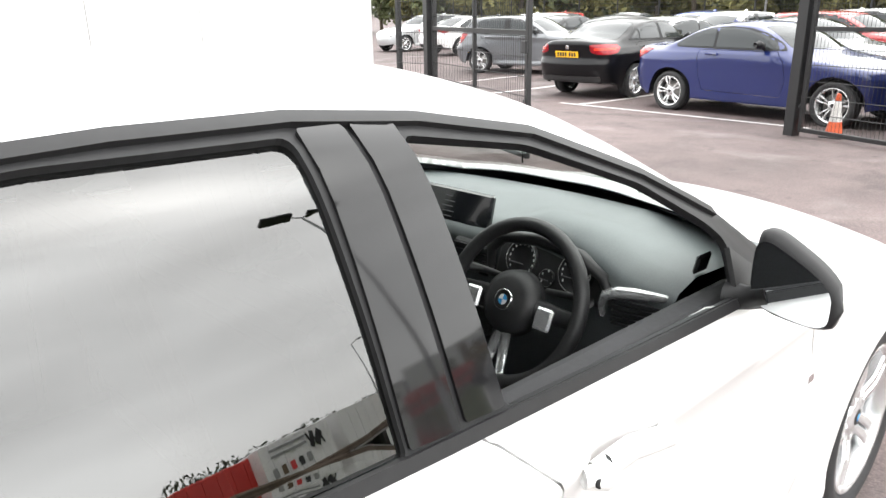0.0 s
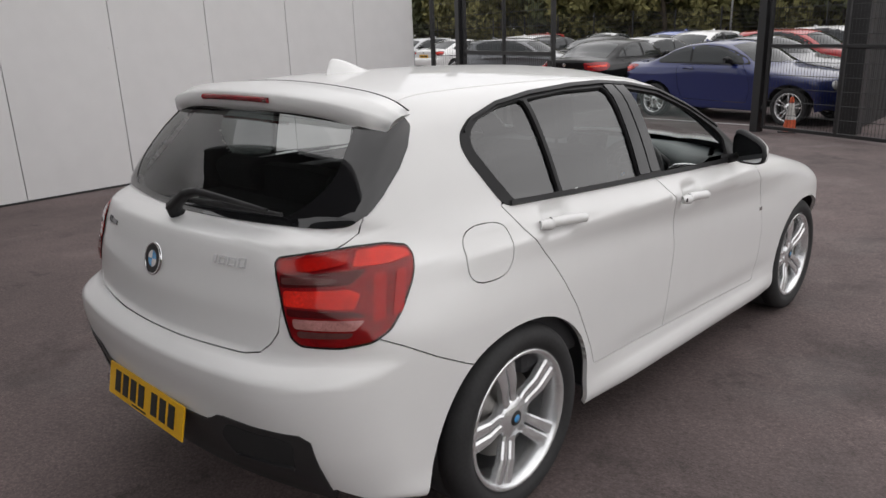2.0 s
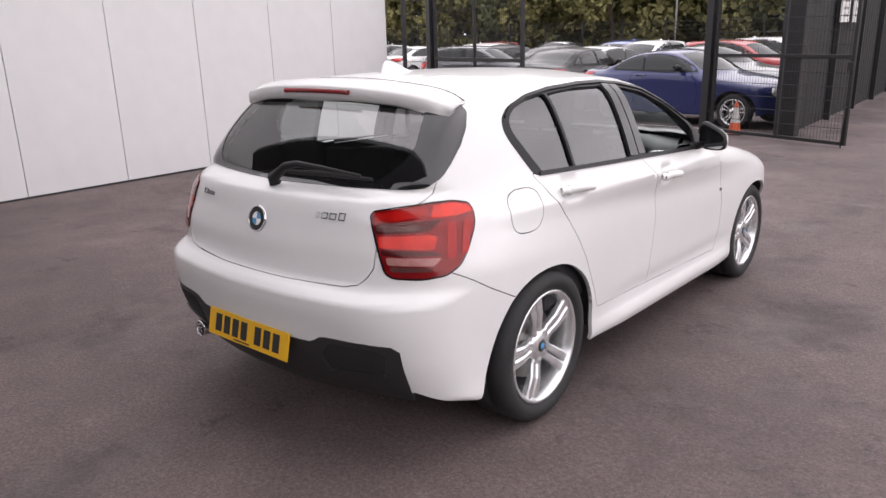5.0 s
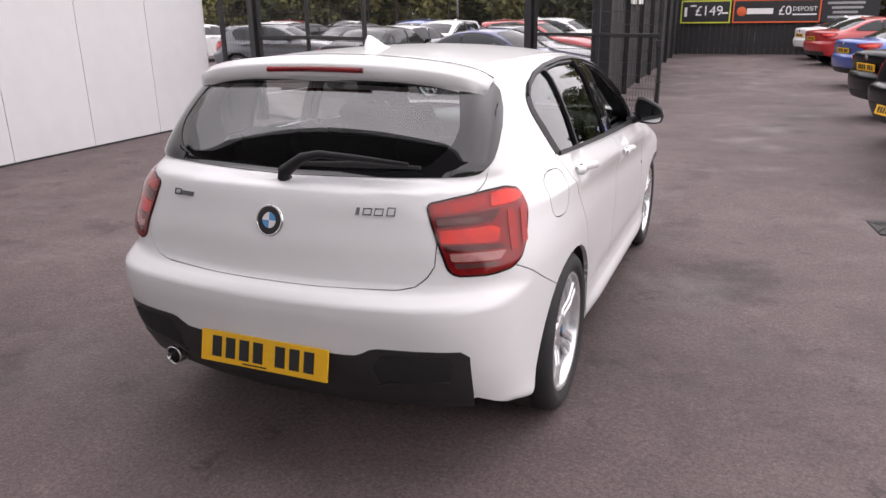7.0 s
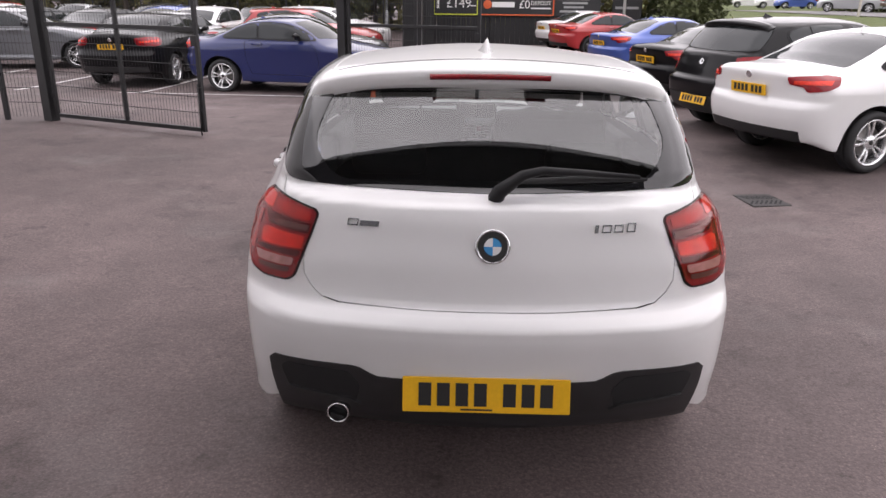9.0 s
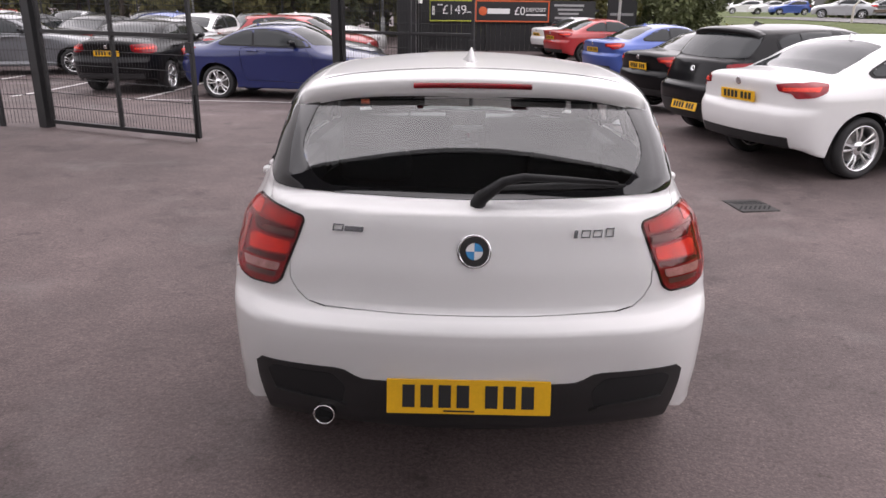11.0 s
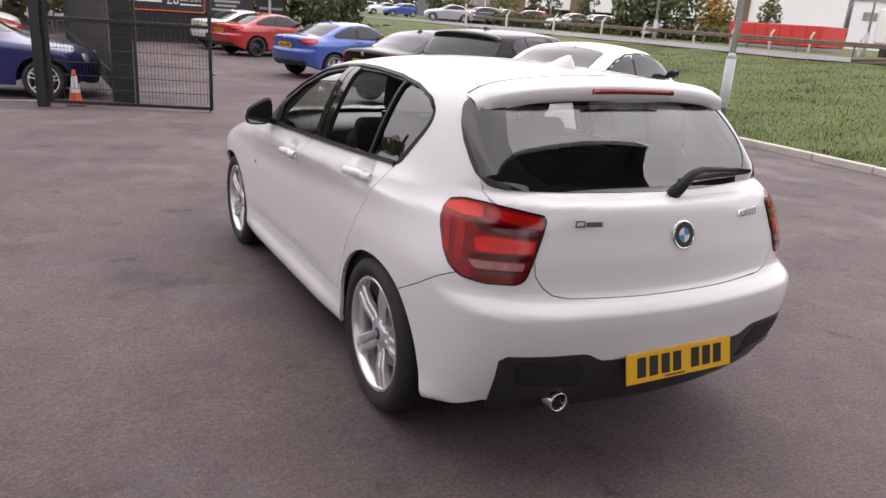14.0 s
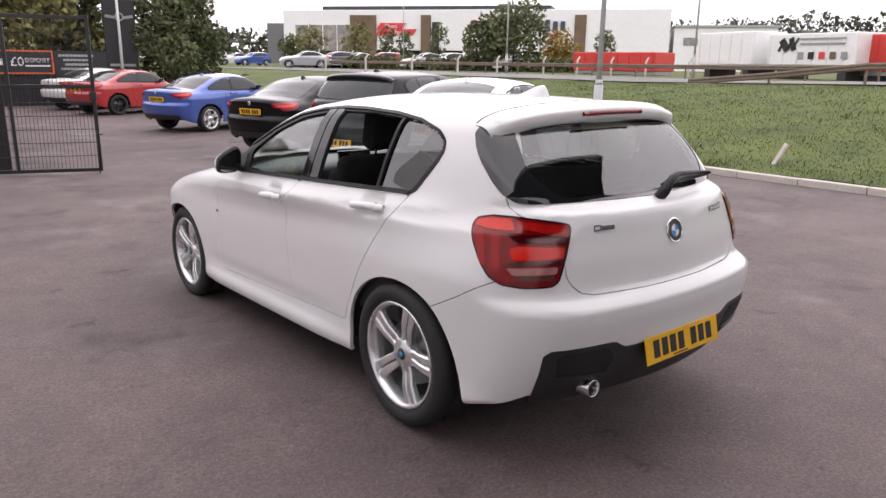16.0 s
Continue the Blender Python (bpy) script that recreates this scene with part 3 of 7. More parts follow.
def arch_loop(cy, front=False):
    """The edge of a wheel arch, open wider towards the rear below."""
    rear_low = [(-0.395, 0.36), (-0.40, 0.20)] if front else [(-0.405, 0.36), (-0.438, 0.20)]
    pts = [(0.405, 0.12), (0.405, 0.38), (0.385, 0.46), (0.335, 0.545), (0.24, 0.625), (0.13, 0.676), (0.0, 0.695), (-0.12, 0.685), (-0.23, 0.645), (-0.315, 0.57), (-0.372, 0.47)] + rear_low + [(-0.46, 0.12)]
    for _ in range(2):
        cut = [pts[0]]
        for (a, b), (c, d) in zip(pts, pts[1:]):
            cut += [(a * 0.75 + c * 0.25, b * 0.75 + d * 0.25), (a * 0.25 + c * 0.75, b * 0.25 + d * 0.75)]
        pts = cut + [pts[-1]]
    return [(cy + a, b) for a, b in pts]


def build_hatchback_shell():
    V, F = CAR.grid(RES)
    C = V[F].mean(1)
    N = CAR.normal(C)
    x, y, z = C.T
    sideways = np.abs(N[:, 0]) > 0.35
    L = np.zeros(len(F), int)
    for s, base in ((1, 1), (-1, 3)):
        on = sideways & (x * s > 0.5) & (z < np.interp(y, [-0.03, 0.88, 1.55, 1.84], [1.080, 1.055, 1.034, 1.042]))
        L[on & inside(FRONT_DOOR, y, z)] = base
        L[on & inside(REAR_DOOR, y, z)] = base + 1
    bonnet = (N[:, 2] > 0.4) & inside(BONNET, x, y) & (z < 1.06)
    L[bonnet] = 7
    back = (y < -0.33) & (N[:, 1] < -0.2)
    low = z < np.interp(y, [p[0] for p in BUMPER_EDGE], [p[1] for p in BUMPER_EDGE])
    L[(y < -0.05) & low & (L == 0)] = 6
    L[back & inside(TAILGATE, x, z)] = 5
    L[sideways & (x > 0.5) & inside(FUEL, y, z)] = 9
    L[(N[:, 2] > 0.15) & inside(SCREEN, x, y) & (z > 1.06)] = 8
    for s in (1, -1):
        lp = [(a + 0.015 * s, b) for a, b in grow(DLO, -0.012)]
        L[(np.abs(N[:, 0]) > 0.15) & (x * s > 0.5) & inside(lp, y, z)] = -2
    L[back & inside(grow(REAR_GLASS, 0.004), x, z)] = -4
    for cy in (0.0, AXLE_F):
        L[(np.abs(x) > 0.45) & inside(arch_loop(cy, cy > 1), y, z)] = -3
    lines = []
    for s in ("right", "left"):
        lines += [(s, REAR_DOOR[:-2], False), (s, FRONT_DOOR[:13], False), (s, BUMPER_EDGE, False)]
        for cy in (0.0, AXLE_F):
            lines.append((s, arch_loop(cy, cy > 1), True))
    lines += [("right", FUEL, True), ("rear", grow(REAR_GLASS, 0.006), True), ("rear", TAILGATE[5:-5], False), ("top", SCREEN, True), ("top", BONNET, True)]
    V = fit_edges(CAR, V, F, np.where(L == -2, 0, L), lines, RES)
    names = {0: ("body", WHITE, ""), 1: ("front_door", WHITE, ""), 2: ("rear_door", WHITE, ""), 3: ("front_door", WHITE, ""), 4: ("rear_door", WHITE, ""), 5: ("tailgate", WHITE, ""), 6: ("rear_bumper", WHITE, ""), 7: ("bonnet", WHITE, ""), 8: ("windscreen", GLASS_SCREEN, "clear windscreen glass"), 9: ("fuel_flap", WHITE, "")}
    made = {}
    for k, (nm, material, label) in names.items():
        made[k] = part(nm, panel_mesh(nm, CAR, V, F[L == k], material, gap=0.0022 if k != 8 else 0.0, seam=k != 8, inset=0.004 if k == 8 else 0), None, hatchback, label)
    # dark shell a little behind the panels, seen in the shut lines and from inside
    keep = (L >= 0) & (L != 8)
    made["lining"] = part("cabin_lining", panel_mesh("cabin_lining", CAR, V, F[keep], LINER, seam=False, inset=0.022), None, hatchback, "dark cabin lining")
    return made


panel = build_hatchback_shell()

# side windows: trim round the openings, glass, pillars
PANE_Q = round_loop([(0.006, 1.075), (-0.048, 1.150), (-0.098, 1.225), (-0.110, 1.265), (-0.092, 1.300), (-0.045, 1.330), (0.07, 1.362), (0.200, 1.378), (0.225, 1.070)], 0.02)
PANE_R = round_loop([(0.242, 1.066), (0.220, 1.376), (0.45, 1.392), (0.712, 1.394), (0.732, 1.056)], 0.015)
PANE_F = round_loop([(0.893, 1.058), (0.862, 1.384), (1.08, 1.352), (1.33, 1.266), (1.50, 1.176), (1.55, 1.138), (1.545, 1.040)], 0.02)


def side_glazing(s):
    proj = lambda q: CAR.on_side(q, s)
    sh = 0.028 * s
    holes = [dense([(a + sh, b) for a, b in p], 0.02) for p in (PANE_Q, PANE_R, PANE_F)]
    part("window_trim", patch_mesh("window_trim", proj, CAR, dense([(a + 0.015 * s, b) for a, b in DLO], 0.02), TRIM, holes, 0.03, 0.003, 0.014), None, hatchback, "satin black window surround")
    # raised waist rail and roof strip
    waist = [(a + 0.015 * s, b) for a, b in round_loop([(-0.01, 1.062), (0.88, 1.041), (1.56, 1.020), (1.80, 1.034), (1.55, 1.038), (0.88, 1.058), (0.0, 1.078)], 0.006)]
    part("waist_strip", patch_mesh("waist_strip", proj, CAR, dense(waist, 0.03), TRIM, (), 0.03, 0.011, 0.014), None, hatchback)
    crest = [(-0.105, 1.305), (-0.055, 1.340), (0.075, 1.375), (0.27, 1.398), (0.54, 1.412), (0.74, 1.414), (0.92, 1.402), (1.12, 1.370), (1.366, 1.283), (1.575, 1.186)]
    strip = [(a + 0.015 * s, b) for a, b in crest + [(a - 0.004, b - 0.011) for a, b in reversed(crest)]]
    part("roof_strip", patch_mesh("roof_strip", proj, CAR, dense(strip, 0.02), TRIM, (), 0.03, 0.010, 0.012), None, hatchback, "raised black strip along the door frames")
    for a0, a1, b0, b1 in ((0.722, 0.786, 0.735, 0.812), (0.796, 0.860, 0.822, 0.890)):
        pil = round_loop([(b0 + sh, 1.066), (a0 + sh, 1.398), (a1 + sh, 1.398), (b1 + sh, 1.063)], 0.006)
        part("pillar_cover", patch_mesh("pillar_cover", proj, CAR, dense(pil, 0.03), GLOSS_BLACK, (), 0.03, 0.008, 0.012), None, hatchback, "gloss black pillar cover")
    div = [(0.2245 + sh, 1.074), (0.200 + sh, 1.374), (0.2195 + sh, 1.376), (0.2425 + sh, 1.072)]
    part("window_divider", patch_mesh("window_divider", proj, CAR, dense(div, 0.03), TRIM, (), 0.03, 0.006, 0.012), None, hatchback)
    panes = [PANE_Q, PANE_R] if s > 0 else [PANE_Q, PANE_F]
    for p in panes:
        part("side_window", patch_mesh("side_window", proj, CAR, grow(dense([(a + sh, b) for a, b in p], 0.02), 0.008), GLASS_FRONT if p is PANE_F else GLASS_SIDE, (), 0.04, -0.006, 0.0), None, hatchback, "tinted side window glass")


for s in (1, -1):
    side_glazing(s)

# rear window with black border
CLEAR = round_loop([(-0.50, 1.083), (0, 1.070), (0.50, 1.083), (0.59, 1.185), (0.525, 1.362), (0.3, 1.390), (-0.3, 1.390), (-0.525, 1.362), (-0.59, 1.185)], 0.06)
part("rear_window_border", patch_mesh("rear_window_border", CAR.on_rear, CAR, dense(grow(REAR_GLASS, 0.009), 0.02), FRIT, [dense(CLEAR, 0.02)], 0.03, 0.0035, 0.03), None, hatchback, "black printed glass border")
part("rear_window", patch_mesh("rear_window", CAR.on_rear, CAR, grow(dense(CLEAR, 0.02), 0.004), GLASS_REAR, (), 0.04, 0.001, 0.0), None, hatchback, "tinted rear window glass")


def spoiler_mesh():
    """Roof spoiler: carries the roof line on past the rear window, with a drooping edge."""
    xs = np.linspace(-0.622, 0.622, 41)
    rows = []
    for x in xs:
        e = abs(x) / 0.622
        lead = CAR.on_top([(x, -0.283 + 0.09 * x * x)])[0]
        zt = 1.424 - 0.10 * x * x - 0.024 * e**6
        yr = -0.472 + 0.22 * x * x + 0.02 * e**8
        under = CAR.on_rear([(x, 1.358 - 0.055 * e**4)])[0]
        prof = [(lead[1], lead[2] + 0.002), (lead[1] - 0.06, lead[2] + 0.002), ((lead[1] + yr) / 2 - 0.02, (lead[2] + zt) / 2 + 0.012), (yr + 0.03, zt + 0.008), (yr + 0.006, zt), (yr, zt - 0.008), (yr + 0.003, zt - 0.042), (yr + 0.012, zt - 0.052), (under[1] - 0.004, under[2])]
        w = float(smooth01((e - 0.93) / 0.07)) * 0.85
        n = len(prof) - 1
        flush = [(lead[1] + (under[1] - lead[1]) * j / n, lead[2] + (under[2] - lead[2]) * j / n + 0.012 * math.sin(math.pi * j / n)) for j in range(n + 1)]
        rows.append([(x, p[0] * (1 - w) + q[0] * w, p[1] * (1 - w) + q[1] * w) for p, q in zip(prof, flush)])
    k = len(rows[0])
    vs = [p for r in rows for p in r]
    fs = [(i * k + j, i * k + j + 1, (i + 1) * k + j + 1, (i + 1) * k + j) for i in range(len(rows) - 1) for j in range(k - 1)]
    fs += [tuple(range(k)), tuple(range((len(rows) - 1) * k, len(rows) * k))[::-1]]
    return mesh_from("spoiler", vs, fs, WHITE)


spoiler = part("roof_spoiler", spoiler_mesh(), None, hatchback)
part("high_brake_light", path_tube("high_brake_light", [(x, -0.474 + 0.21 * x * x, 1.402 - 0.08 * x * x) for x in np.linspace(-0.2, 0.2, 15)], 0.0095, LAMP_RED, 8), None, hatchback, "red high-level brake light")
# a black bar drawn as the line of shade below the spoiler edge
part("spoiler_shade_line", path_tube("shade_line", [(x, -0.446 + 0.22 * x * x, 1.366 - 0.11 * x * x) for x in np.linspace(-0.57, 0.57, 21)], 0.004, GAP, 6), None, hatchback, "black line standing for the shade under the spoiler")

part("tailgate_seam", path_tube("tailgate_seam", [CAR.on_top([(x, -0.279 + 0.09 * x * x)])[0] for x in np.linspace(-0.612, 0.612, 31)], 0.0032, GAP, 6), None, hatchback)

# rear lights, wrapped round the corners
LAMP = round_loop([(0.110, 0.985), (0.118, 0.998), (0.20, 1.012), (0.306, 1.023), (0.40, 1.024), (0.474, 1.010), (0.488, 0.985), (0.466, 0.925), (0.428, 0.855), (0.392, 0.805), (0.35, 0.778), (0.28, 0.767), (0.19, 0.770), (0.168, 0.788), (0.143, 0.87), (0.122, 0.94)], 0.014)


def rear_lamp(s):
    proj = lambda q: CAR.on_corner(np.array(q, float) + (0.004 * (s + 1), 0), s)
    edge = part("rear_light", patch_mesh("rear_light", proj, CAR, grow(dense(LAMP, 0.015), 0.004), GLOSS_BLACK, (), 0.025, 0.003, 0.01), None, hatchback, "red rear light cluster with grey strips")
    dome = lambda v: 0.007 + 0.010 * np.clip(nearest(LAMP, v)[1] / 0.03, 0, 1) ** 0.5
    part("reflector", patch_mesh("reflector", proj, CAR, grow(dense(LAMP, 0.015), -0.003), LAMP_RED, (), 0.025, 0.005, 0.002), None, edge)
    part("lens", patch_mesh("lens", proj, CAR, dense(LAMP, 0.015), LAMP_GLASS, (), 0.018, 0.006, 0.006, warp=dome), None, edge, "clear red outer lens")
    bits = (
        ("indicator_section", LAMP_BRIGHT, [(0.306, 0.972), (0.318, 1.014), (0.40, 1.016), (0.466, 1.000), (0.474, 0.982), (0.40, 0.972)]),
        ("light_bar", LAMP_WARM, [(0.128, 0.962), (0.126, 0.988), (0.20, 0.999), (0.297, 1.006), (0.292, 0.980), (0.20, 0.964)]),
        ("light_bar", LAMP_BRIGHT, [(0.148, 0.874), (0.142, 0.914), (0.30, 0.919), (0.326, 0.906), (0.312, 0.866)]),
        ("dark_band", LAMP_DARK, [(0.132, 0.922), (0.128, 0.955), (0.25, 0.962), (0.345, 0.966), (0.300, 0.930)]),
        ("grey_strip", LAMP_GREY, [(0.136, 0.931), (0.134, 0.949), (0.25, 0.950), (0.276, 0.943), (0.25, 0.933)]),
        ("dark_band", LAMP_DARK, [(0.158, 0.848), (0.152, 0.868), (0.315, 0.860), (0.342, 0.846)]),
        ("reversing_strip", LAMP_CLEAR, [(0.176, 0.817), (0.170, 0.843), (0.335, 0.838), (0.312, 0.812)]),
        ("grey_strip", LAMP_GREY, [(0.186, 0.794), (0.182, 0.812), (0.31, 0.807), (0.30, 0.793)]),
        ("side_bar", LAMP_MID, [(0.400, 0.84), (0.422, 0.955), (0.452, 0.958), (0.428, 0.85)]),
        ("side_bar", LAMP_MID, [(0.352, 0.83), (0.360, 0.955), (0.394, 0.955), (0.382, 0.835)]),
    )
    for nm, m, lp in bits:
        lift = 0.0080 if nm == "dark_band" else 0.0105
        part(nm, patch_mesh(nm, proj, CAR, dense(round_loop(lp, 0.008), 0.012), m, (), 0.02, lift, 0.003), None, edge)


for s in (1, -1):
    rear_lamp(s)

# rear bumper: black insert, number plate, exhaust
INSERT = [(0.0, 0.494), (0.30, 0.494), (0.345, 0.496), (0.372, 0.508), (0.40, 0.525), (0.43, 0.531), (0.60, 0.534), (0.690, 0.530), (0.713, 0.508), (0.712, 0.44), (0.708, 0.36), (0.700, 0.285)]
INSERT = [(-x, z) for x, z in reversed(INSERT[1:])] + INSERT
insert = part("bumper_insert", patch_mesh("bumper_insert", CAR.on_rear, CAR, dense(INSERT, 0.02), PLASTIC, (), 0.03, 0.004, 0.03), None, hatchback, "black plastic lower bumper insert")
for s in (1, -1):
    # no hollow here: a raised near-black patch gives the vent its shade by colour
    vent = [(s * x, z) for x, z in ((0.42, 0.38), (0.40, 0.46), (0.44, 0.510), (0.64, 0.515), (0.668, 0.495), (0.645, 0.40))]
    part("vent_shade_patch", patch_mesh("vent_shade_patch", CAR.on_rear, CAR, dense(round_loop(vent, 0.02), 0.02), GAP, (), 0.03, 0.0055, 0.004), None, insert)
    lip = [(s * x, z) for x, z in ((0.40, 0.375), (0.44, 0.400), (0.648, 0.418), (0.640, 0.400), (0.48, 0.378))]
    part("vent_lip", patch_mesh("vent_lip", CAR.on_rear, CAR, dense(round_loop(lip, 0.006), 0.02), PLASTIC, (), 0.03, 0.013, 0.011), None, insert)
plate = part("number_plate", box_bm((0, 0, 0), (0.525, 0.007, 0.113), 0.002), YELLOW, hatchback, "yellow rear number plate")
plate.matrix_world = pose(0.001, -0.892, 0.456, -11, 0, 0)
for i, cx in enumerate((-0.192, -0.134, -0.076, -0.018, 0.073, 0.131, 0.189)):
    part("bar", box_bm((cx, -0.0042, 0.002), (0.040, 0.002, 0.074), 0.0), PLATE_INK, plate)
for cx in (-0.03,):
    part("maker_line", box_bm((cx, -0.0042, -0.046), (0.10, 0.002, 0.005), 0.0), PLATE_INK, plate)
pipe = lathe_mesh("exhaust_pipe", [(0.029, 0.06), (0.031, -0.02), (0.034, -0.026), (0.0375, -0.02), (0.0375, 0.06)], CHROME, 28, axis="z")
part("exhaust_pipe", pipe, None, hatchback, "polished exhaust tailpipe").matrix_world = pose(-0.482, -0.788, 0.335, -90, 0, 0)
part("exhaust_inside", lathe_mesh("exhaust_inside", [(0.0, 0.03), (0.029, 0.03)], GAP, 20, axis="z"), None, hatchback).matrix_world = pose(-0.482, -0.788, 0.335, -90, 0, 0)


# badges
def roundel(parent, m, r):
    """A round enamel badge: chrome rim, black ring, blue and white quarters."""
    rim = part("badge", lathe_mesh("badge", [(0.0, 0.002), (r * 0.86, 0.002), (r * 0.89, 0.006), (r, 0.005), (r * 1.03, 0.0)], CHROME, 36, axis="z"), None, parent, "round blue and white enamel badge")
    rim.matrix_local = m
    part("badge_ring", lathe_mesh("badge_ring", [(r * 0.52, 0.0045), (r * 0.87, 0.0045)], PLATE_INK, 36, axis="z"), None, rim)
    for q in range(4):
        arc = [(0, 0, 0.0055)] + [(r * 0.50 * math.cos(q * math.pi / 2 + t), r * 0.50 * math.sin(q * math.pi / 2 + t), 0.005) for t in np.linspace(0, math.pi / 2, 9)]
        part("badge_quarter", mesh_from("badge_quarter", arc, [tuple(range(10))], BADGE_BLUE if q % 2 == 0 else BADGE_WHITE, False), None, rim)
    return rim


def on_skin(p, n):
    """A pose on the skin at p, its z axis along n."""
    return Matrix.Translation(Vector(p)) @ Vector(n).to_track_quat("Z", "Y").to_matrix().to_4x4()


bp_ = CAR.on_rear([(0.010, 0.918)])
roundel(hatchback, on_skin(bp_[0] + CAR.normal(bp_)[0] * 0.002, CAR.normal(bp_)[0]), 0.053)
for x0, wd, z0, hh in ((0.322, 0.012, 0.969, 0.024), (0.345, 0.030, 0.969, 0.024), (0.383, 0.030, 0.969, 0.024), (0.424, 0.028, 0.971, 0.028), (-0.443, 0.034, 0.974, 0.022), (-0.404, 0.060, 0.972, 0.016)):
    lp = [(x0, z0 - hh / 2), (x0 + wd, z0 - hh / 2), (x0 + wd + 0.003, z0 + hh / 2), (x0 + 0.003, z0 + hh / 2)]
    part("model_mark", patch_mesh("model_mark", CAR.on_rear, CAR, lp, CHROME if x0 > 0 else DARK_CHROME, [grow(lp, -0.0055)] if wd > 0.015 and hh > 0.02 else (), 0.02, 0.004, 0.004), None, hatchback, "small chrome model mark")
for s in (1, -1):
    lp = [(1.978, 0.722), (2.012, 0.722), (2.014, 0.740), (1.980, 0.740)]
    part("wing_mark", patch_mesh("wing_mark", lambda q: CAR.on_side(q, s), CAR, lp, CHROME, (), 0.02, 0.003, 0.003), None, hatchback)

# wiper
arm = [(0.018, -0.715, 1.045), (0.03, -0.735, 1.075), (0.10, -0.725, 1.125), (0.16, -0.715, 1.138), (0.30, -0.700, 1.130), (0.47, -0.675, 1.115)]
part("wiper_arm", path_tube("wiper_arm", arm, [0.026, 0.024, 0.017, 0.014, 0.011, 0.007], TRIM, 8), None, hatchback, "black rear wiper")
part("wiper_blade", path_tube("wiper_blade", [(0.06, -0.700, 1.098), (0.28, -0.680, 1.106), (0.50, -0.645, 1.102)], [0.008, 0.012, 0.006], RUBBER, 6), None, hatchback)

# door handles
def handle(s, y0, y1, z):
    q = [(y0, z), (y0 + 0.02, z + 0.001), ((y0 + y1) / 2, z - 0.002), (y1 - 0.02, z - 0.003), (y1, z - 0.004)]
    P = CAR.on_side(q, s)
    P[:, 0] += s * np.array([0.010, 0.026, 0.032, 0.027, 0.008])
    pts = []
    for i in range(len(P) - 1):
        pts += [P[i] + (P[i + 1] - P[i]) * t for t in (0, 0.33, 0.66)]
    pts.append(P[-1])
    n = len(pts)
    r = [0.0135 + 0.005 * math.sin(math.pi * i / (n - 1)) for i in range(n)]
    part("door_handle", path_tube("door_handle", pts, r, WHITE, 12), None, hatchback)
    e = CAR.on_side([(y0 - 0.012, z)], s)[0]
    part("handle_end", path_tube("handle_end", [e + np.array((s * 0.006, -0.012, 0)), e + np.array((s * 0.022, 0.014, 0)), e + np.array((s * 0.022, 0.03, 0))], [0.015, 0.020, 0.018], WHITE, 12), None, hatchback)
    part("handle_gap", path_tube("handle_gap", [e + np.array((s * 0.016, 0.0285, 0)), e + np.array((s * 0.018, 0.0315, 0))], 0.0205, GAP, 12), None, hatchback)


for s in (1, -1):
    handle(s, 0.125, 0.325, 0.990)
    handle(s, 1.05, 1.235, 0.934)
key = CAR.on_side([(1.04, 0.934)], 1)[0]
part("keyhole", lathe_mesh("keyhole", [(0, 0.004), (0.008, 0.004), (0.009, 0)], GAP, 12), None, hatchback).matrix_world = Matrix.Translation(key + np.array((0.026, -0.005, 0)))


# door mirrors
def door_mirror(s):
    n, m = 22, 14
    vs, fs, local = [], [], []
    for i in range(m + 1):
        v = -1 + 2 * i / m
        for j in range(n):
            a = 2 * math.pi * j / n
            ca, sa = math.cos(a), math.sin(a)
            e = (1 - abs(v) ** 3.2) ** (1 / 3.2)
            px = 0.086 * v
            py = 0.062 * e * math.copysign(abs(ca) ** 0.75, ca)
            pz = 0.068 * e * math.copysign(abs(sa) ** 0.75, sa) * (1 - 0.30 * v)
            if py < 0:
                py *= 0.5
            local.append(py)
            vs.append((s * (0.948 + px), 1.555 + py + 0.020 * (1 - v), 1.088 + pz - 0.020 * v))
    for i in range(m):
        for j in range(n):
            k = (j + 1) % n
            f = (i * n + j, i * n + k, (i + 1) * n + k, (i + 1) * n + j)
            fs.append(f if s > 0 else f[::-1])
    fs += [tuple(range(n)), tuple(range(m * n, (m + 1) * n))]
    white = [f for f in fs if np.mean([local[i] for i in f]) > 0.004]
    black = [f for f in fs if f not in white]
    cap = part("mirror_housing", mesh_from("mirror_housing", vs, white, WHITE), None, hatchback)
    part("mirror_frame", mesh_from("mirror_frame", vs, black, TRIM), None, cap, "black mirror frame")
    g = []
    for a in np.linspace(0, 2 * math.pi, 33)[:-1]:
        v = 0.86 * math.copysign(abs(math.cos(a)) ** 0.55, math.cos(a))
        h = math.copysign(abs(math.sin(a)) ** 0.55, math.sin(a))
        g.append((s * (0.948 + 0.086 * v), 1.522 + 0.020 * (1 - v), 1.088 + 0.054 * h * (1 - 0.30 * v) - 0.020 * v))
    part("mirror_glass", mesh_from("mirror_glass", g, [tuple(range(32))], MIRROR, False), None, cap, "mirror glass")
    part("mirror_foot", path_tube("mirror_foot", [(s * 0.83, 1.58, 1.035), (s * 0.87, 1.575, 1.042), (s * 0.91, 1.57, 1.06)], [0.028, 0.022, 0.024], TRIM, 10), None, cap)
    tri = [(1.565, 1.048), (1.575, 1.125), (1.64, 1.085), (1.72, 1.046)]
    part("mirror_corner", patch_mesh("mirror_corner", lambda q: CAR.on_side(q, s), CAR, tri, PLASTIC, (), 0.03, 0.008, 0.01), None, hatchback)


for s in (1, -1):
    door_mirror(s)

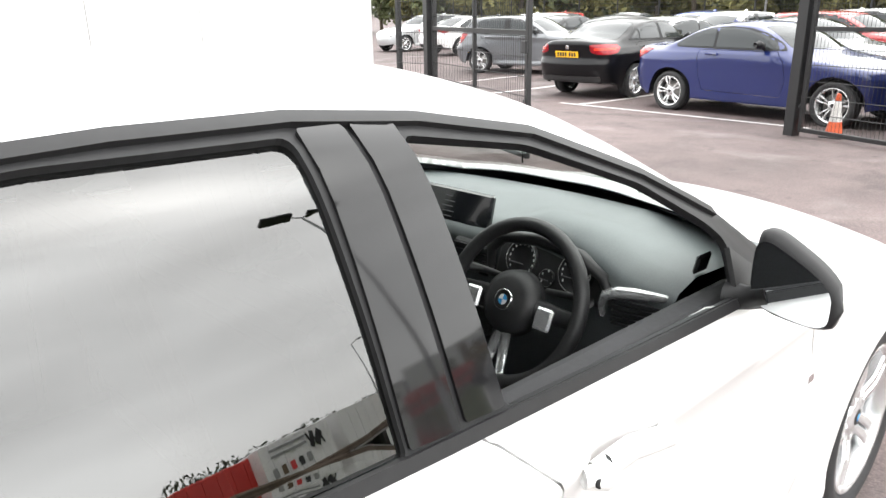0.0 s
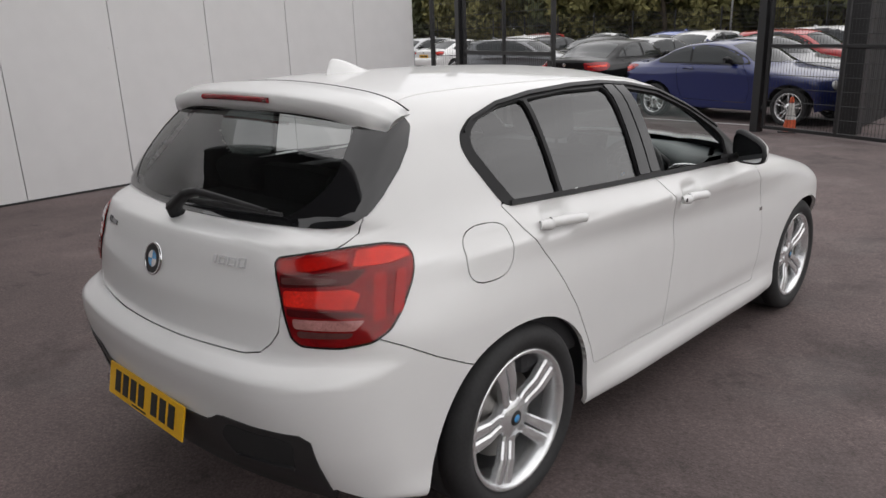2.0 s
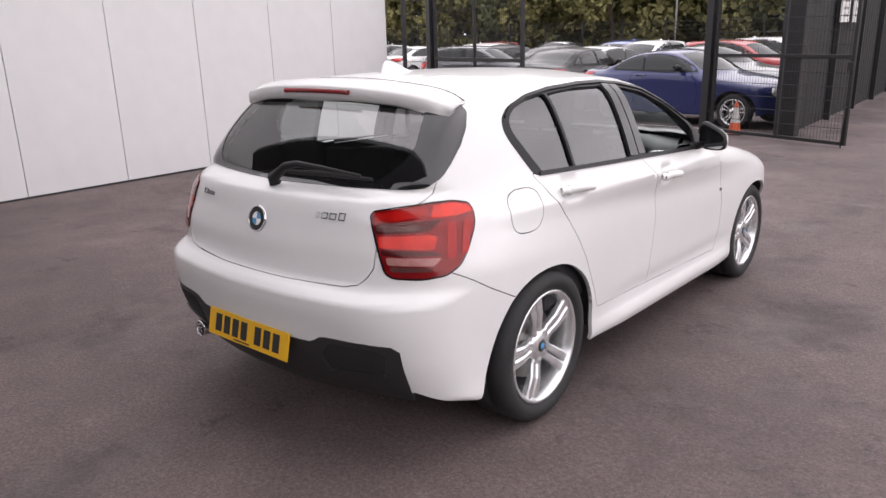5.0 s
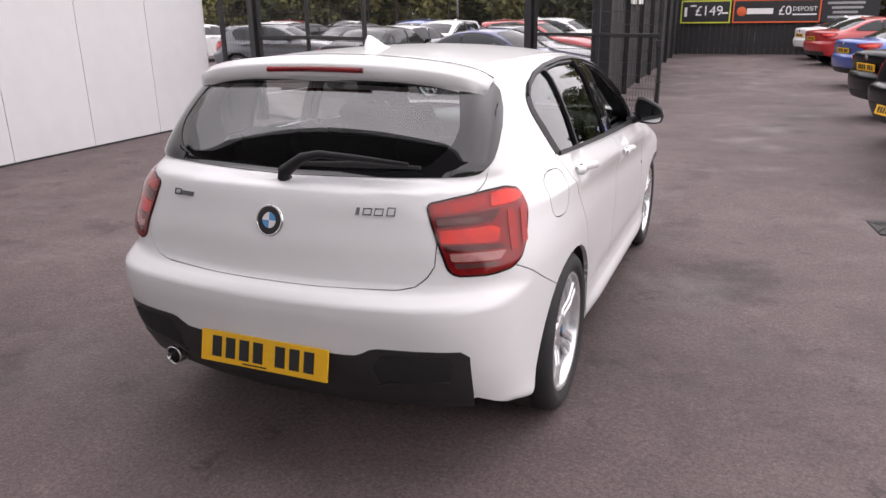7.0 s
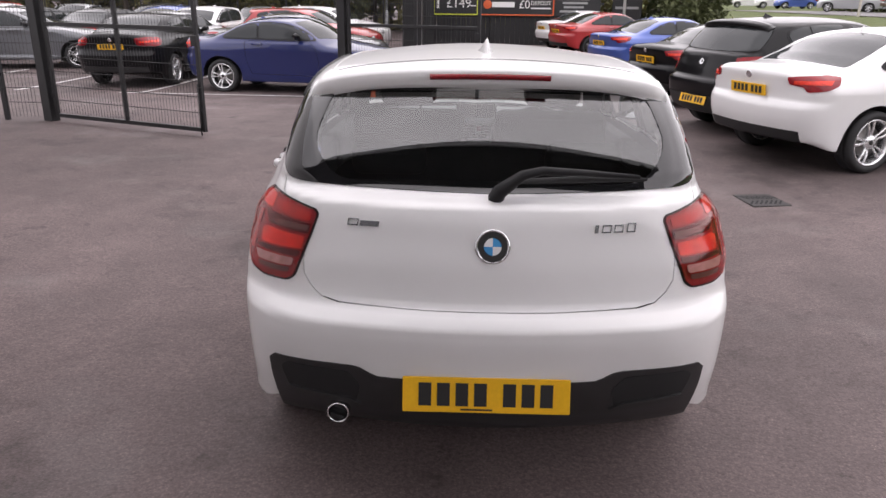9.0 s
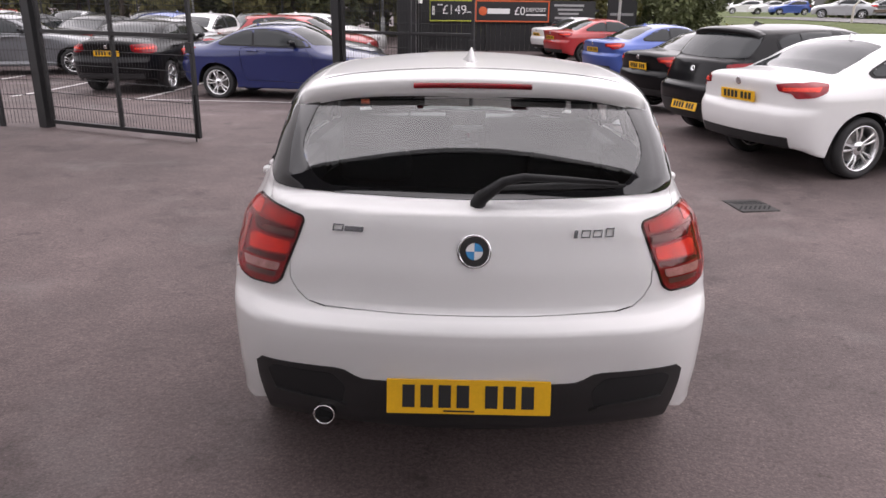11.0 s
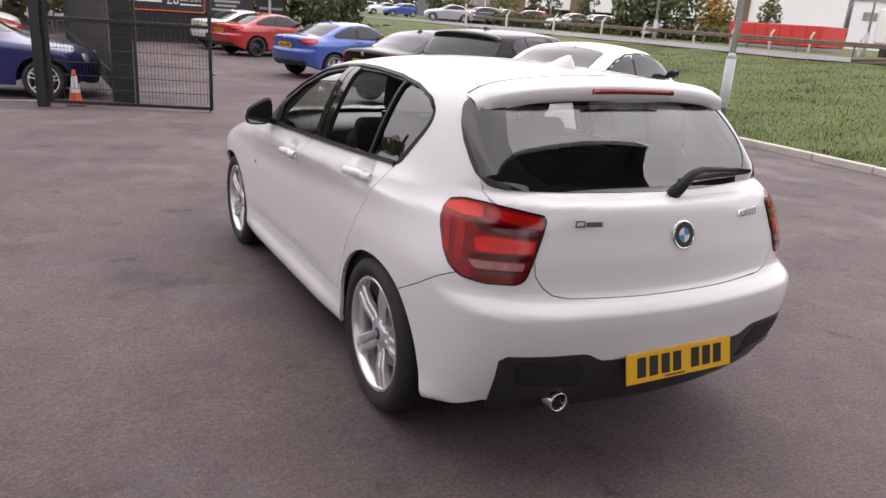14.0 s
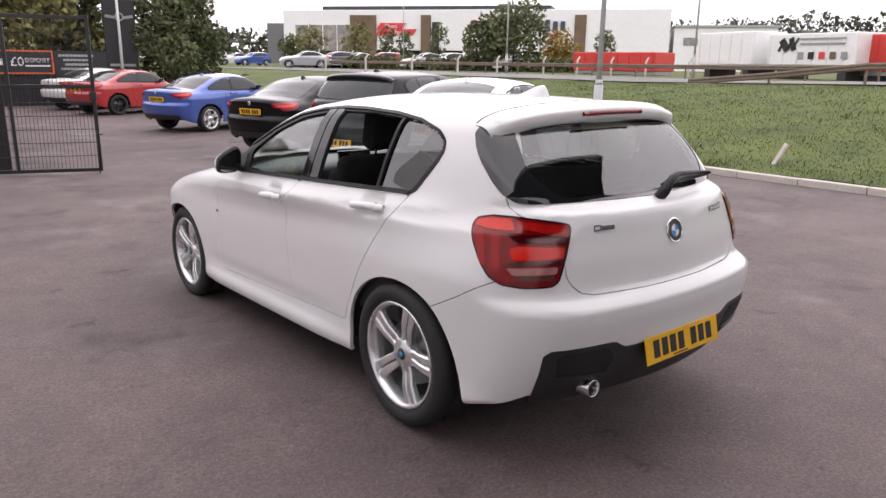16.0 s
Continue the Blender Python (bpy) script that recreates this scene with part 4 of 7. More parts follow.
# roof aerial
fin = []
for y, h, w in ((-0.075, 0.0, 0.010), (-0.062, 0.038, 0.010), (-0.045, 0.053, 0.011), (-0.015, 0.050, 0.016), (0.03, 0.036, 0.022), (0.075, 0.018, 0.026), (0.12, 0.002, 0.022)):
    z0 = float(CAR.on_top([(0, y)])[0][2]) - 0.004
    fin.append([(w * 1.5, y, z0), (w * 0.9, y, z0 + h * 0.4 + 0.004), (w * 0.35, y, z0 + h * 0.9 + 0.004), (0, y, z0 + h + 0.006), (-w * 0.35, y, z0 + h * 0.9 + 0.004), (-w * 0.9, y, z0 + h * 0.4 + 0.004), (-w * 1.5, y, z0)])
vs = [p for r in fin for p in r]
fs = [(i * 7 + j, i * 7 + j + 1, (i + 1) * 7 + j + 1, (i + 1) * 7 + j) for i in range(len(fin) - 1) for j in range(6)] + [tuple(range(7)), tuple(range(42, 49))[::-1]]
part("aerial_fin", mesh_from("aerial_fin", vs, fs, WHITE), None, hatchback)
for s in (1, -1):
    part("roof_seam", path_tube("roof_seam", [p + np.array((0, 0, -0.0005)) for p in CAR.on_top([(s * (0.56 + 0.02 * math.sin((y + 0.2) * 2)), y) for y in np.linspace(-0.25, 1.3, 40)])], 0.003, WHITE, 6), None, hatchback)

# wheel wells, wheels and underbody
for s in (1, -1):
    for cy in (0.0, AXLE_F):
        lp = [p for p in arch_loop(cy, cy > 1)]
        rowa = [(s * 0.50, y, max(z, 0.30)) for y, z in grow(lp, 0.012)]
        rowb = [(s * (abs(float(q[0])) - 0.015), float(q[1]), float(q[2])) for q in CAR.on_side([(y, max(z, 0.30)) for y, z in grow(lp, 0.012)], s)]
        n = len(rowa)
        fs = [(i, i + 1, n + i + 1, n + i) for i in range(n - 1)] + [tuple(range(n))]
        part("wheel_well", mesh_from("wheel_well", rowa + rowb, fs, PLASTIC, False), None, hatchback, "black wheel arch liner")
        road_wheel = wheel(hatchback, (s * (0.758 if cy < 1 else 0.742), cy, WHEEL_R), s, radius=0.334, rim=0.243, width=0.245 if cy < 1 else 0.225, turn=17 if s > 0 else 54)
        half = 0.1225 if cy < 1 else 0.1125
        part("cap_badge", lathe_mesh("cap_badge", [(0.0, half * 0.765), (0.013, half * 0.762), (0.0145, half * 0.75)], BADGE_BLUE, 16), None, road_wheel, "small blue hub badge")
part("underbody", box_bm((0, 1.42, 0.26), (1.16, 3.9, 0.12), 0.04), PLASTIC, hatchback, "black underbody")

# cabin
part("cabin_floor", box_bm((0, 0.9, 0.40), (1.5, 2.7, 0.06), 0.01), LINER, hatchback)
part("parcel_shelf", box_bm((0, -0.38, 0.985), (1.14, 0.46, 0.03), 0.012), LINER, hatchback, "black parcel shelf")


def seat_back(x, y, z0, z1, w, lean, head, nm):
    """A padded backrest with side bolsters, and its headrest."""
    bm = bmesh.new()
    box(bm, (0, 0, (z1 - z0) / 2), (w, 0.11, z1 - z0), 0.045, None, 3)
    for e in (-1, 1):
        box(bm, (e * (w / 2 - 0.03), 0.045, (z1 - z0) * 0.45), (0.085, 0.10, (z1 - z0) * 0.8), 0.035, None, 3)
    o = part(nm, bm, CLOTH, hatchback, "black cloth seat")
    o.matrix_world = pose(x, y, z0, lean, 0, 0)
    hb = box_bm((0, 0.0, z1 - z0 + head / 2 + 0.035), (0.28, 0.11, head), 0.04, None, 3)
    part("headrest", hb, CLOTH, o)
    for e in (-0.06, 0.06):
        part("headrest_post", tube_bm((e, 0, z1 - z0 - 0.02), (e, 0, z1 - z0 + 0.06), 0.007), CHROME, o)
    return o


for x in (-0.36, 0.36):
    seat_back(x, 0.98, 0.52, 1.17, 0.57, 15, 0.23, "front_seat_back")
    part("front_seat_cushion", box_bm((x, 1.16, 0.53), (0.50, 0.50, 0.16), 0.05, None, 3), CLOTH, hatchback, "black cloth seat")
seat_back(-0.36, -0.02, 0.50, 1.03, 0.52, 20, 0.12, "rear_seat_back")
seat_back(0.36, -0.02, 0.50, 1.03, 0.52, 20, 0.12, "rear_seat_back")
bench = round_loop([(-0.60, 0.60), (0.60, 0.60), (0.58, 1.03), (0.48, 1.095), (0.25, 1.125), (0, 1.135), (-0.25, 1.125), (-0.48, 1.095), (-0.58, 1.03)], 0.05)
nb_ = len(bench)
bv_ = [(a, -0.185 + 0.10 * (b - 0.6) * -1, b) for a, b in bench] + [(a, -0.10 + 0.10 * (b - 0.6) * -1, b) for a, b in bench]
part("rear_bench_back", mesh_from("rear_bench_back", bv_, [tuple(range(nb_)), tuple(range(nb_, 2 * nb_))[::-1]] + [(i, (i + 1) % nb_, nb_ + (i + 1) % nb_, nb_ + i)[::-1] for i in range(nb_)], CLOTH, False), None, hatchback, "black rear bench backrest")
part("rear_seat_cushion", box_bm((0, 0.24, 0.50), (1.26, 0.50, 0.18), 0.05, None, 3), CLOTH, hatchback, "black cloth seat")
for s in (1, -1):
    for y0, y1 in ((0.06, 0.80), (0.93, 1.78)):
        bm = box_bm((s * 0.775, (y0 + y1) / 2, 0.73), (0.09, y1 - y0, 0.56), 0.03, None, 2)
        box(bm, (s * 0.735, (y0 + y1) / 2, 0.78), (0.08, (y1 - y0) * 0.7, 0.06), 0.02, None, 2)
        part("door_card", bm, LINER, hatchback, "black inner door panel")
DASH = mat("dash_grained_grey", (0.10, 0.112, 0.114), 0.55, var=0.15, scale=5, fine=300, bump=0.15, dist=0.001)
dash_rows = []
for x in np.linspace(-0.72, 0.72, 21):
    hood = 0.055 * math.exp(-((x - 0.37) / 0.17) ** 4)
    bow = 0.22 * x * x
    dash_rows.append([(x, 2.12 - bow * 1.2, 1.03), (x, 1.95 - bow, 1.035 - 0.04 * x * x), (x, 1.76 - bow * 0.8, 1.02 + hood), (x, 1.68 - bow * 0.7, 1.0 + hood), (x, 1.66 - bow * 0.7, 0.965 + hood * 0.9), (x, 1.70 - bow * 0.7, 0.93), (x, 1.66 - bow * 0.6, 0.86), (x, 1.70, 0.72), (x, 1.80, 0.5)])
k = len(dash_rows[0])
dash = part("dashboard", mesh_from("dashboard", [p for r in dash_rows for p in r], [(i * k + j, (i + 1) * k + j, (i + 1) * k + j + 1, i * k + j + 1) for i in range(20) for j in range(k - 1)], DASH), None, hatchback, "dark grey grained dashboard")
SIGN_DIM = mat("dim_screen_text", (0.16, 0.16, 0.165), 0.5)
SCREEN_MAT = mat("dark_display", (0.006, 0.007, 0.009), 0.12, coat=1.0)
scr = part("display", box_bm((0, 0, 0), (0.255, 0.02, 0.108), 0.006), SCREEN_MAT, dash, "dark dashboard display")
scr.matrix_world = pose(0.0, 1.70, 1.035, -12, 0, 0)
for i in range(5):
    part("menu_line", box_bm((-0.03 + 0.006 * (i % 2), -0.0112, 0.03 - 0.014 * i), (0.040 if i else 0.028, 0.001, 0.0022)), SIGN_DIM, scr)
for cx, n_ in ((-0.06, 4), (0.10, 4), (0.64, 5)):
    vent = part("air_vent", box_bm((0, 0, 0), (0.13, 0.03, 0.075), 0.008), PLASTIC, dash, "black slatted air vent")
    vent.matrix_world = pose(cx, 1.665 - 0.15 * cx * cx, 0.935, 0, 0, 10 if cx > 0.5 else 0)
    for i in range(n_):
        part("vent_slat", box_bm((0, -0.018, -0.026 + 0.052 * i / (n_ - 1)), (0.115, 0.012, 0.004)), TRIM, vent)
part("trim_strip", path_tube("trim_strip", [(0.545, 1.605, 0.905), (0.548, 1.595, 0.935), (0.562, 1.586, 0.960), (0.595, 1.580, 0.977), (0.64, 1.582, 0.984), (0.70, 1.60, 0.984)], [0.007, 0.011, 0.013, 0.013, 0.012, 0.009], ALLOY, 8), None, dash, "silver dashboard trim")
binnacle = part("binnacle", box_bm((0, 0, 0), (0.33, 0.02, 0.125), 0.01, None, 2), PLASTIC, dash, "black instrument binnacle")
binnacle.matrix_world = pose(0.37, 1.648, 0.965, -18, 0, 0)
hood_line = [(0.19, 1.63, 0.925), (0.205, 1.615, 0.985), (0.26, 1.60, 1.028), (0.37, 1.595, 1.042), (0.48, 1.60, 1.028), (0.535, 1.615, 0.985), (0.55, 1.63, 0.925)]
part("instrument_hood", path_tube("instrument_hood", hood_line, [0.010, 0.014, 0.016, 0.016, 0.016, 0.014, 0.010], PLASTIC, 8), None, dash, "black hood over the instruments")
for cx, rr in ((0.29, 0.046), (0.45, 0.046), (0.37, 0.022)):
    dial = part("dial", lathe_mesh("dial", [(0, 0.006), (rr * 0.9, 0.006), (rr * 0.95, 0.012), (rr, 0.010), (rr * 1.04, 0.0)], TRIM, 30, axis="z"), None, dash, "black instrument dial")
    dial.matrix_world = pose(cx, 1.636, 0.968 - (0.03 if rr < 0.03 else 0), 72, 0, 0)
    part("dial_rim", lathe_mesh("dial_rim", [(rr * 0.93, 0.0125), (rr * 0.985, 0.0125)], ALLOY, 30, axis="z"), None, dial)
    for a in np.linspace(-2.2, 2.2, 13 if rr > 0.03 else 5):
        part("dial_mark", box_bm((rr * 0.8 * math.sin(a), rr * 0.8 * math.cos(a), 0.0075), (0.0025, 0.006, 0.001), 0, None), BADGE_WHITE, dial)
    part("dial_needle", box_bm((-rr * 0.3, -rr * 0.25, 0.0085), (rr * 0.95, 0.0025, 0.001), 0, None), SIGN_DIM, dial)
stack = part("centre_stack", box_bm((0, 0, 0), (0.30, 0.03, 0.20), 0.012, None, 2), PLASTIC, dash, "black centre console panel with buttons")
stack.matrix_world = pose(0.02, 1.675, 0.815, -10, 0, 0)
for j in range(3):
    for i in range(6):
        part("button", box_bm((-0.11 + 0.044 * i, -0.018, 0.07 - 0.05 * j), (0.034, 0.008, 0.018), 0.003), TRIM if (i + j) % 4 else SIGN_DIM, stack)
for cx in (-0.09, 0.09):
    part("control_knob", tube_bm((cx, -0.012, -0.075), (cx, -0.035, -0.075), 0.018, 0.016, 16), DARK_CHROME, stack)
part("hazard_button", box_bm((0.02, 1.648, 0.94), (0.026, 0.012, 0.034), 0.004), LAMP_DARK, dash, "dark red hazard button")
for e in (-1, 1):
    part("column_stalk", path_tube("column_stalk", [(0.37 + e * 0.04, 1.58, 0.93), (0.37 + e * 0.13, 1.56, 0.945), (0.37 + e * 0.18, 1.545, 0.95)], [0.008, 0.009, 0.012], PLASTIC, 8), None, dash)
grille = part("speaker_grille", box_bm((0, 0, 0), (0.010, 0.055, 0.045), 0.005), PLASTIC, hatchback, "black speaker grille in the mirror corner")
grille.matrix_world = pose(0.715, 1.70, 1.045, 0, 12, 0)
for i in range(4):
    part("grille_line", box_bm((-0.0045, 0, -0.014 + 0.0095 * i), (0.003, 0.042, 0.003)), GAP, grille)
sw = new("steering_wheel")
sw.parent = hatchback
sw.matrix_world = pose(0.37, 1.50, 0.915, 66, 0, 0)
ring = [(0.182 * math.cos(t), 0.182 * math.sin(t), 0.0) for t in np.linspace(0, 2 * math.pi, 49)[:-1]]
part("wheel_ring", path_tube("wheel_ring", ring, 0.0175, PLASTIC, 10, closed=True), None, sw, "black leather steering wheel rim")
part("wheel_boss", lathe_mesh("wheel_boss", [(0, 0.03), (0.05, 0.028), (0.072, 0.012), (0.078, -0.02), (0.05, -0.05)], PLASTIC, 28, axis="z"), None, sw)
for ang in (0, 180, 262, 278):
    t = radians(ang)
    part("wheel_spoke", path_tube("wheel_spoke", [(0.06 * math.cos(t), 0.06 * math.sin(t), 0), (0.17 * math.cos(t), 0.17 * math.sin(t), -0.004)], [0.026, 0.018] if ang < 200 else [0.016, 0.012], TRIM if ang < 200 else ALLOY, 8, flat=0.5), None, sw)
for ang in (-8, 188):
    t = radians(ang)
    part("wheel_switch", box_bm((0.105 * math.cos(t), 0.105 * math.sin(t), 0.012), (0.045, 0.05, 0.014), 0.005), ALLOY, sw)
rb = roundel(sw, pose(0, 0, 0.030), 0.024)
hatchback.matrix_world = Matrix.Translation((0.013, 0, 0)) @ Matrix.Rotation(-0.0305, 4, "X")

# ---- ground ----
def ground_z(x, y):
    """The car park: a shallow dip in front of the car, and a gentle fall beyond the gates."""
    dip = -0.085 * math.exp(-(((x - 0.3) / 3.5) ** 2 + ((y - 2.8) / 1.7) ** 2))
    s = min(max((y - 7.5) / 5.0, 0), 1)
    return dip - 0.14 * s * s * (3 - 2 * s)


def asphalt_mat(name, color):
    """Worn asphalt: stones, broad damp stains, pale scuffed patches."""
    m = bpy.data.materials.new(name)
    m.use_nodes = True
    nd, lk = m.node_tree.nodes, m.node_tree.links
    b = nd["Principled BSDF"]
    co = nd.new("ShaderNodeTexCoord")

    def noise_of(scale, detail, rough=0.5, squash=None):
        n = nd.new("ShaderNodeTexNoise")
        n.inputs["Scale"].default_value, n.inputs["Detail"].default_value, n.inputs["Roughness"].default_value = scale, detail, rough
        if squash:
            mp = nd.new("ShaderNodeMapping")
            mp.inputs["Scale"].default_value, mp.inputs["Rotation"].default_value = squash, (0, 0, radians(35))
            lk.new(co.outputs["Object"], mp.inputs["Vector"])
            lk.new(mp.outputs[0], n.inputs["Vector"])
        else:
            lk.new(co.outputs["Object"], n.inputs["Vector"])
        return n.outputs["Fac"]

    def ranged(src, lo, hi, a, z):
        r = nd.new("ShaderNodeMapRange")
        r.inputs["From Min"].default_value, r.inputs["From Max"].default_value = lo, hi
        r.inputs["To Min"].default_value, r.inputs["To Max"].default_value = a, z
        lk.new(src, r.inputs["Value"])
        return r.outputs[0]

    def times(p, q):
        t = nd.new("ShaderNodeMath")
        t.operation = "MULTIPLY"
        lk.new(p, t.inputs[0])
        lk.new(q, t.inputs[1])
        return t.outputs[0]

    stones = nd.new("ShaderNodeTexVoronoi")
    stones.inputs["Scale"].default_value = 95
    lk.new(co.outputs["Object"], stones.inputs["Vector"])
    broad = ranged(noise_of(0.30, 4, 0.55), 0.36, 0.64, 0.80, 1.20)
    mottle = ranged(noise_of(1.7, 6, 0.68), 0.34, 0.66, 0.82, 1.18)
    stain = times(ranged(noise_of(0.75, 7, 0.66), 0.365, 0.435, 0.64, 1.0), ranged(noise_of(2.3, 6, 0.7), 0.34, 0.39, 0.60, 1.0))
    scuff = times(mottle, ranged(noise_of(4.5, 5, 0.7), 0.58, 0.74, 1.0, 1.28))
    grain = times(ranged(noise_of(55, 4, 0.75), 0.32, 0.68, 0.62, 1.38), ranged(noise_of(150, 2, 0.6), 0.66, 0.74, 1.0, 1.9))
    chips = ranged(stones.outputs["Distance"], 0.0, 0.6, 1.18, 0.86)
    fac = times(times(times(times(broad, stain), scuff), grain), chips)
    mx = nd.new("ShaderNodeMix")
    mx.data_type, mx.blend_type = "RGBA", "MULTIPLY"
    mx.inputs["Factor"].default_value = 1.0
    mx.inputs["A"].default_value = (*color, 1)
    lk.new(fac, mx.inputs["B"])
    lk.new(mx.outputs["Result"], b.inputs["Base Color"])
    lk.new(ranged(noise_of(0.9, 4, 0.55), 0.30, 0.45, 0.55, 0.80), b.inputs["Roughness"])
    bp = nd.new("ShaderNodeBump")
    bp.inputs["Strength"].default_value, bp.inputs["Distance"].default_value = 0.5, 0.003
    lk.new(stones.outputs["Distance"], bp.inputs["Height"])
    lk.new(bp.outputs[0], b.inputs["Normal"])
    return m


ASPHALT = asphalt_mat("car_park_asphalt", (0.109, 0.081, 0.079))
ROAD = asphalt_mat("road_asphalt", (0.17, 0.16, 0.16))
LINE = mat("worn_white_line_paint", (0.62, 0.60, 0.59), 0.7, var=0.2, scale=6, fine=60)
vs, fs = [], []
xs = [-1500, -300, -100, -40] + [i * 0.5 for i in range(-60, 61)] + [40, 100, 300, 1500]
ys = [-1500, -300, -100, -40] + [i * 0.5 for i in range(-30, 91)] + [60, 100, 300, 1500]
for yy in ys:
    for xx in xs:
        vs.append((xx, yy, ground_z(xx, yy)))
nx_ = len(xs)
for j in range(len(ys) - 1):
    for i in range(nx_ - 1):
        fs.append((j * nx_ + i, j * nx_ + i + 1, (j + 1) * nx_ + i + 1, (j + 1) * nx_ + i))
tagged(part("ground", mesh_from("ground", vs, fs, ASPHALT)), "worn grey-brown asphalt of the car park", "ground", kind="structure")


def ground_strip(name, a, b, w, material, lift=0.004, n=12):
    """A flat painted strip on the ground."""
    a, b = np.array(a, float), np.array(b, float)
    d = (b - a) / np.linalg.norm(b - a)
    q = np.array((-d[1], d[0])) * w / 2
    v, f = [], []
    for i in range(n + 1):
        c = a + (b - a) * i / n
        for p in (c - q, c + q):
            v.append((p[0], p[1], ground_z(*p) + lift))
    for i in range(n):
        f.append((2 * i, 2 * i + 2, 2 * i + 3, 2 * i + 1))
    return mesh_from(name, v, f, material)


for a, b in (((-6.6, 11.05), (-2.2, 10.75)), ((-6.2, 11.1), (-6.0, 14.8)), ((-8.7, 11.2), (-8.6, 15.5)), ((-11.0, 11.3), (-10.9, 15.5))):
    tagged(part("bay_line", ground_strip("bay_line", a, b, 0.10, LINE)), "worn white parking bay line", "road marking", group="bay lines", kind="structure")

# drain grate
drain = tagged(part("drain_grate", box_bm((0, 0, 0), (0.36, 0.40, 0.03), 0.004), mat("cast_iron", (0.05, 0.047, 0.046), 0.6, 0.5, var=0.25, scale=10, fine=80)), "dark cast-iron drain grate set in asphalt", "drain")
drain.matrix_world = pose(2.66, 3.58, ground_z(2.66, 3.58) - 0.008, 0, 0, 8)
for i in range(7):
    for e in (-0.085, 0.085):
        part("slot", box_bm((-0.135 + i * 0.045, e, 0.0145), (0.018, 0.13, 0.004), 0, pose(0, 0, 0, 0, 0, 35 if e > 0 else -35)), GAP, drain)

# ---- white panelled wall ----
PANEL = mat("white_wall_panel", (0.68, 0.675, 0.675), 0.42, var=0.035, scale=0.5, fine=4)
wall = tagged(new("wall_west"), "white flat-panelled building wall", "wall", kind="structure")
WALL_X, WALL_END = -6.27, 6.55
part("wall_core", box_bm((WALL_X - 0.16, (WALL_END - 22) / 2, 2.6), (0.26, WALL_END + 22 - 0.02, 5.2), 0.0), mat("wall_joint_grey", (0.28, 0.28, 0.28), 0.8), wall)
SEAMS = [WALL_END - 1.17 * i for i in range(25)]
pm = {}
for y1, y0 in zip(SEAMS, SEAMS[1:]):
    for z0, z1 in ((0.015, 5.2),):
        w, h = y1 - y0 - 0.008, z1 - z0 - 0.008
        k = (round(w, 3), round(h, 3))
        if k not in pm:
            bm = box_bm((0, 0, 0), (0.03, w, h), 0.003)
            me = bpy.data.meshes.new("wall_panel")
            bm.to_mesh(me)
            bm.free()
            me.materials.append(PANEL)
            pm[k] = me
        part("panel", pm[k], None, wall).location = (WALL_X - 0.015, (y0 + y1) / 2, (z0 + z1) / 2)
        for dy in (-0.05, 0.05):
            o = part("fixing", box_bm((0, 0, 0), (0.006, 0.018, 0.018), 0.002), PANEL, wall)
            o.location = (WALL_X + 0.001, y1 + dy, 1.55)
part("wall_end", box_bm((WALL_X - 0.16, WALL_END, 2.6), (0.32, 0.03, 5.2), 0.004), PANEL, wall)
part("skirting", box_bm((WALL_X + 0.004, (WALL_END - 22) / 2, 0.006), (0.012, WALL_END + 22, 0.03)), PLASTIC, wall)
GATE_FRAME = mat("dark_window_frame", (0.02, 0.02, 0.022), 0.4, var=0.1, scale=4, fine=40)
# unseen dark wall and canopy, added to darken what the rear window mirrors
CLADDING = mat("dark_backdrop_cladding", (0.06, 0.062, 0.065), 0.4, var=0.1, scale=0.6, fine=8)
SOFFIT = mat("dark_soffit_boards", (0.045, 0.045, 0.047), 0.6, var=0.15, scale=1.5, fine=20)
south = tagged(part("wall_south", box_bm((4, -13.0, 2.6), (44, 0.3, 5.2), 0.01), CLADDING), "unseen dark grey wall added at the back", "wall", kind="structure")
# roof form and posts are assumed; it also shades the ground behind the car
canopy = thing("canopy", "unseen dark flat canopy on slim posts, added for its reflection", "canopy")
part("roof_slab", box_bm((-1.45, -3.26, 3.83), (8.1, 3.20, 0.16), 0.02), SOFFIT, canopy)
part("fascia", box_bm((-1.45, -1.64, 3.83), (8.14, 0.03, 0.20), 0.006), CLADDING, canopy)
for cx in (-5.2, 2.3):
    part("post", tube_bm((cx, -4.6, ground_z(cx, -4.6) - 0.02), (cx, -4.6, 3.76), 0.05), GATE_FRAME, canopy)

# ---- gates and mesh fences ----
GATE = mat("black_powder_coat", (0.014, 0.014, 0.015), 0.45, var=0.2, scale=4, fine=60)
WIRE = mat("black_mesh_wire", (0.02, 0.02, 0.021), 0.5)


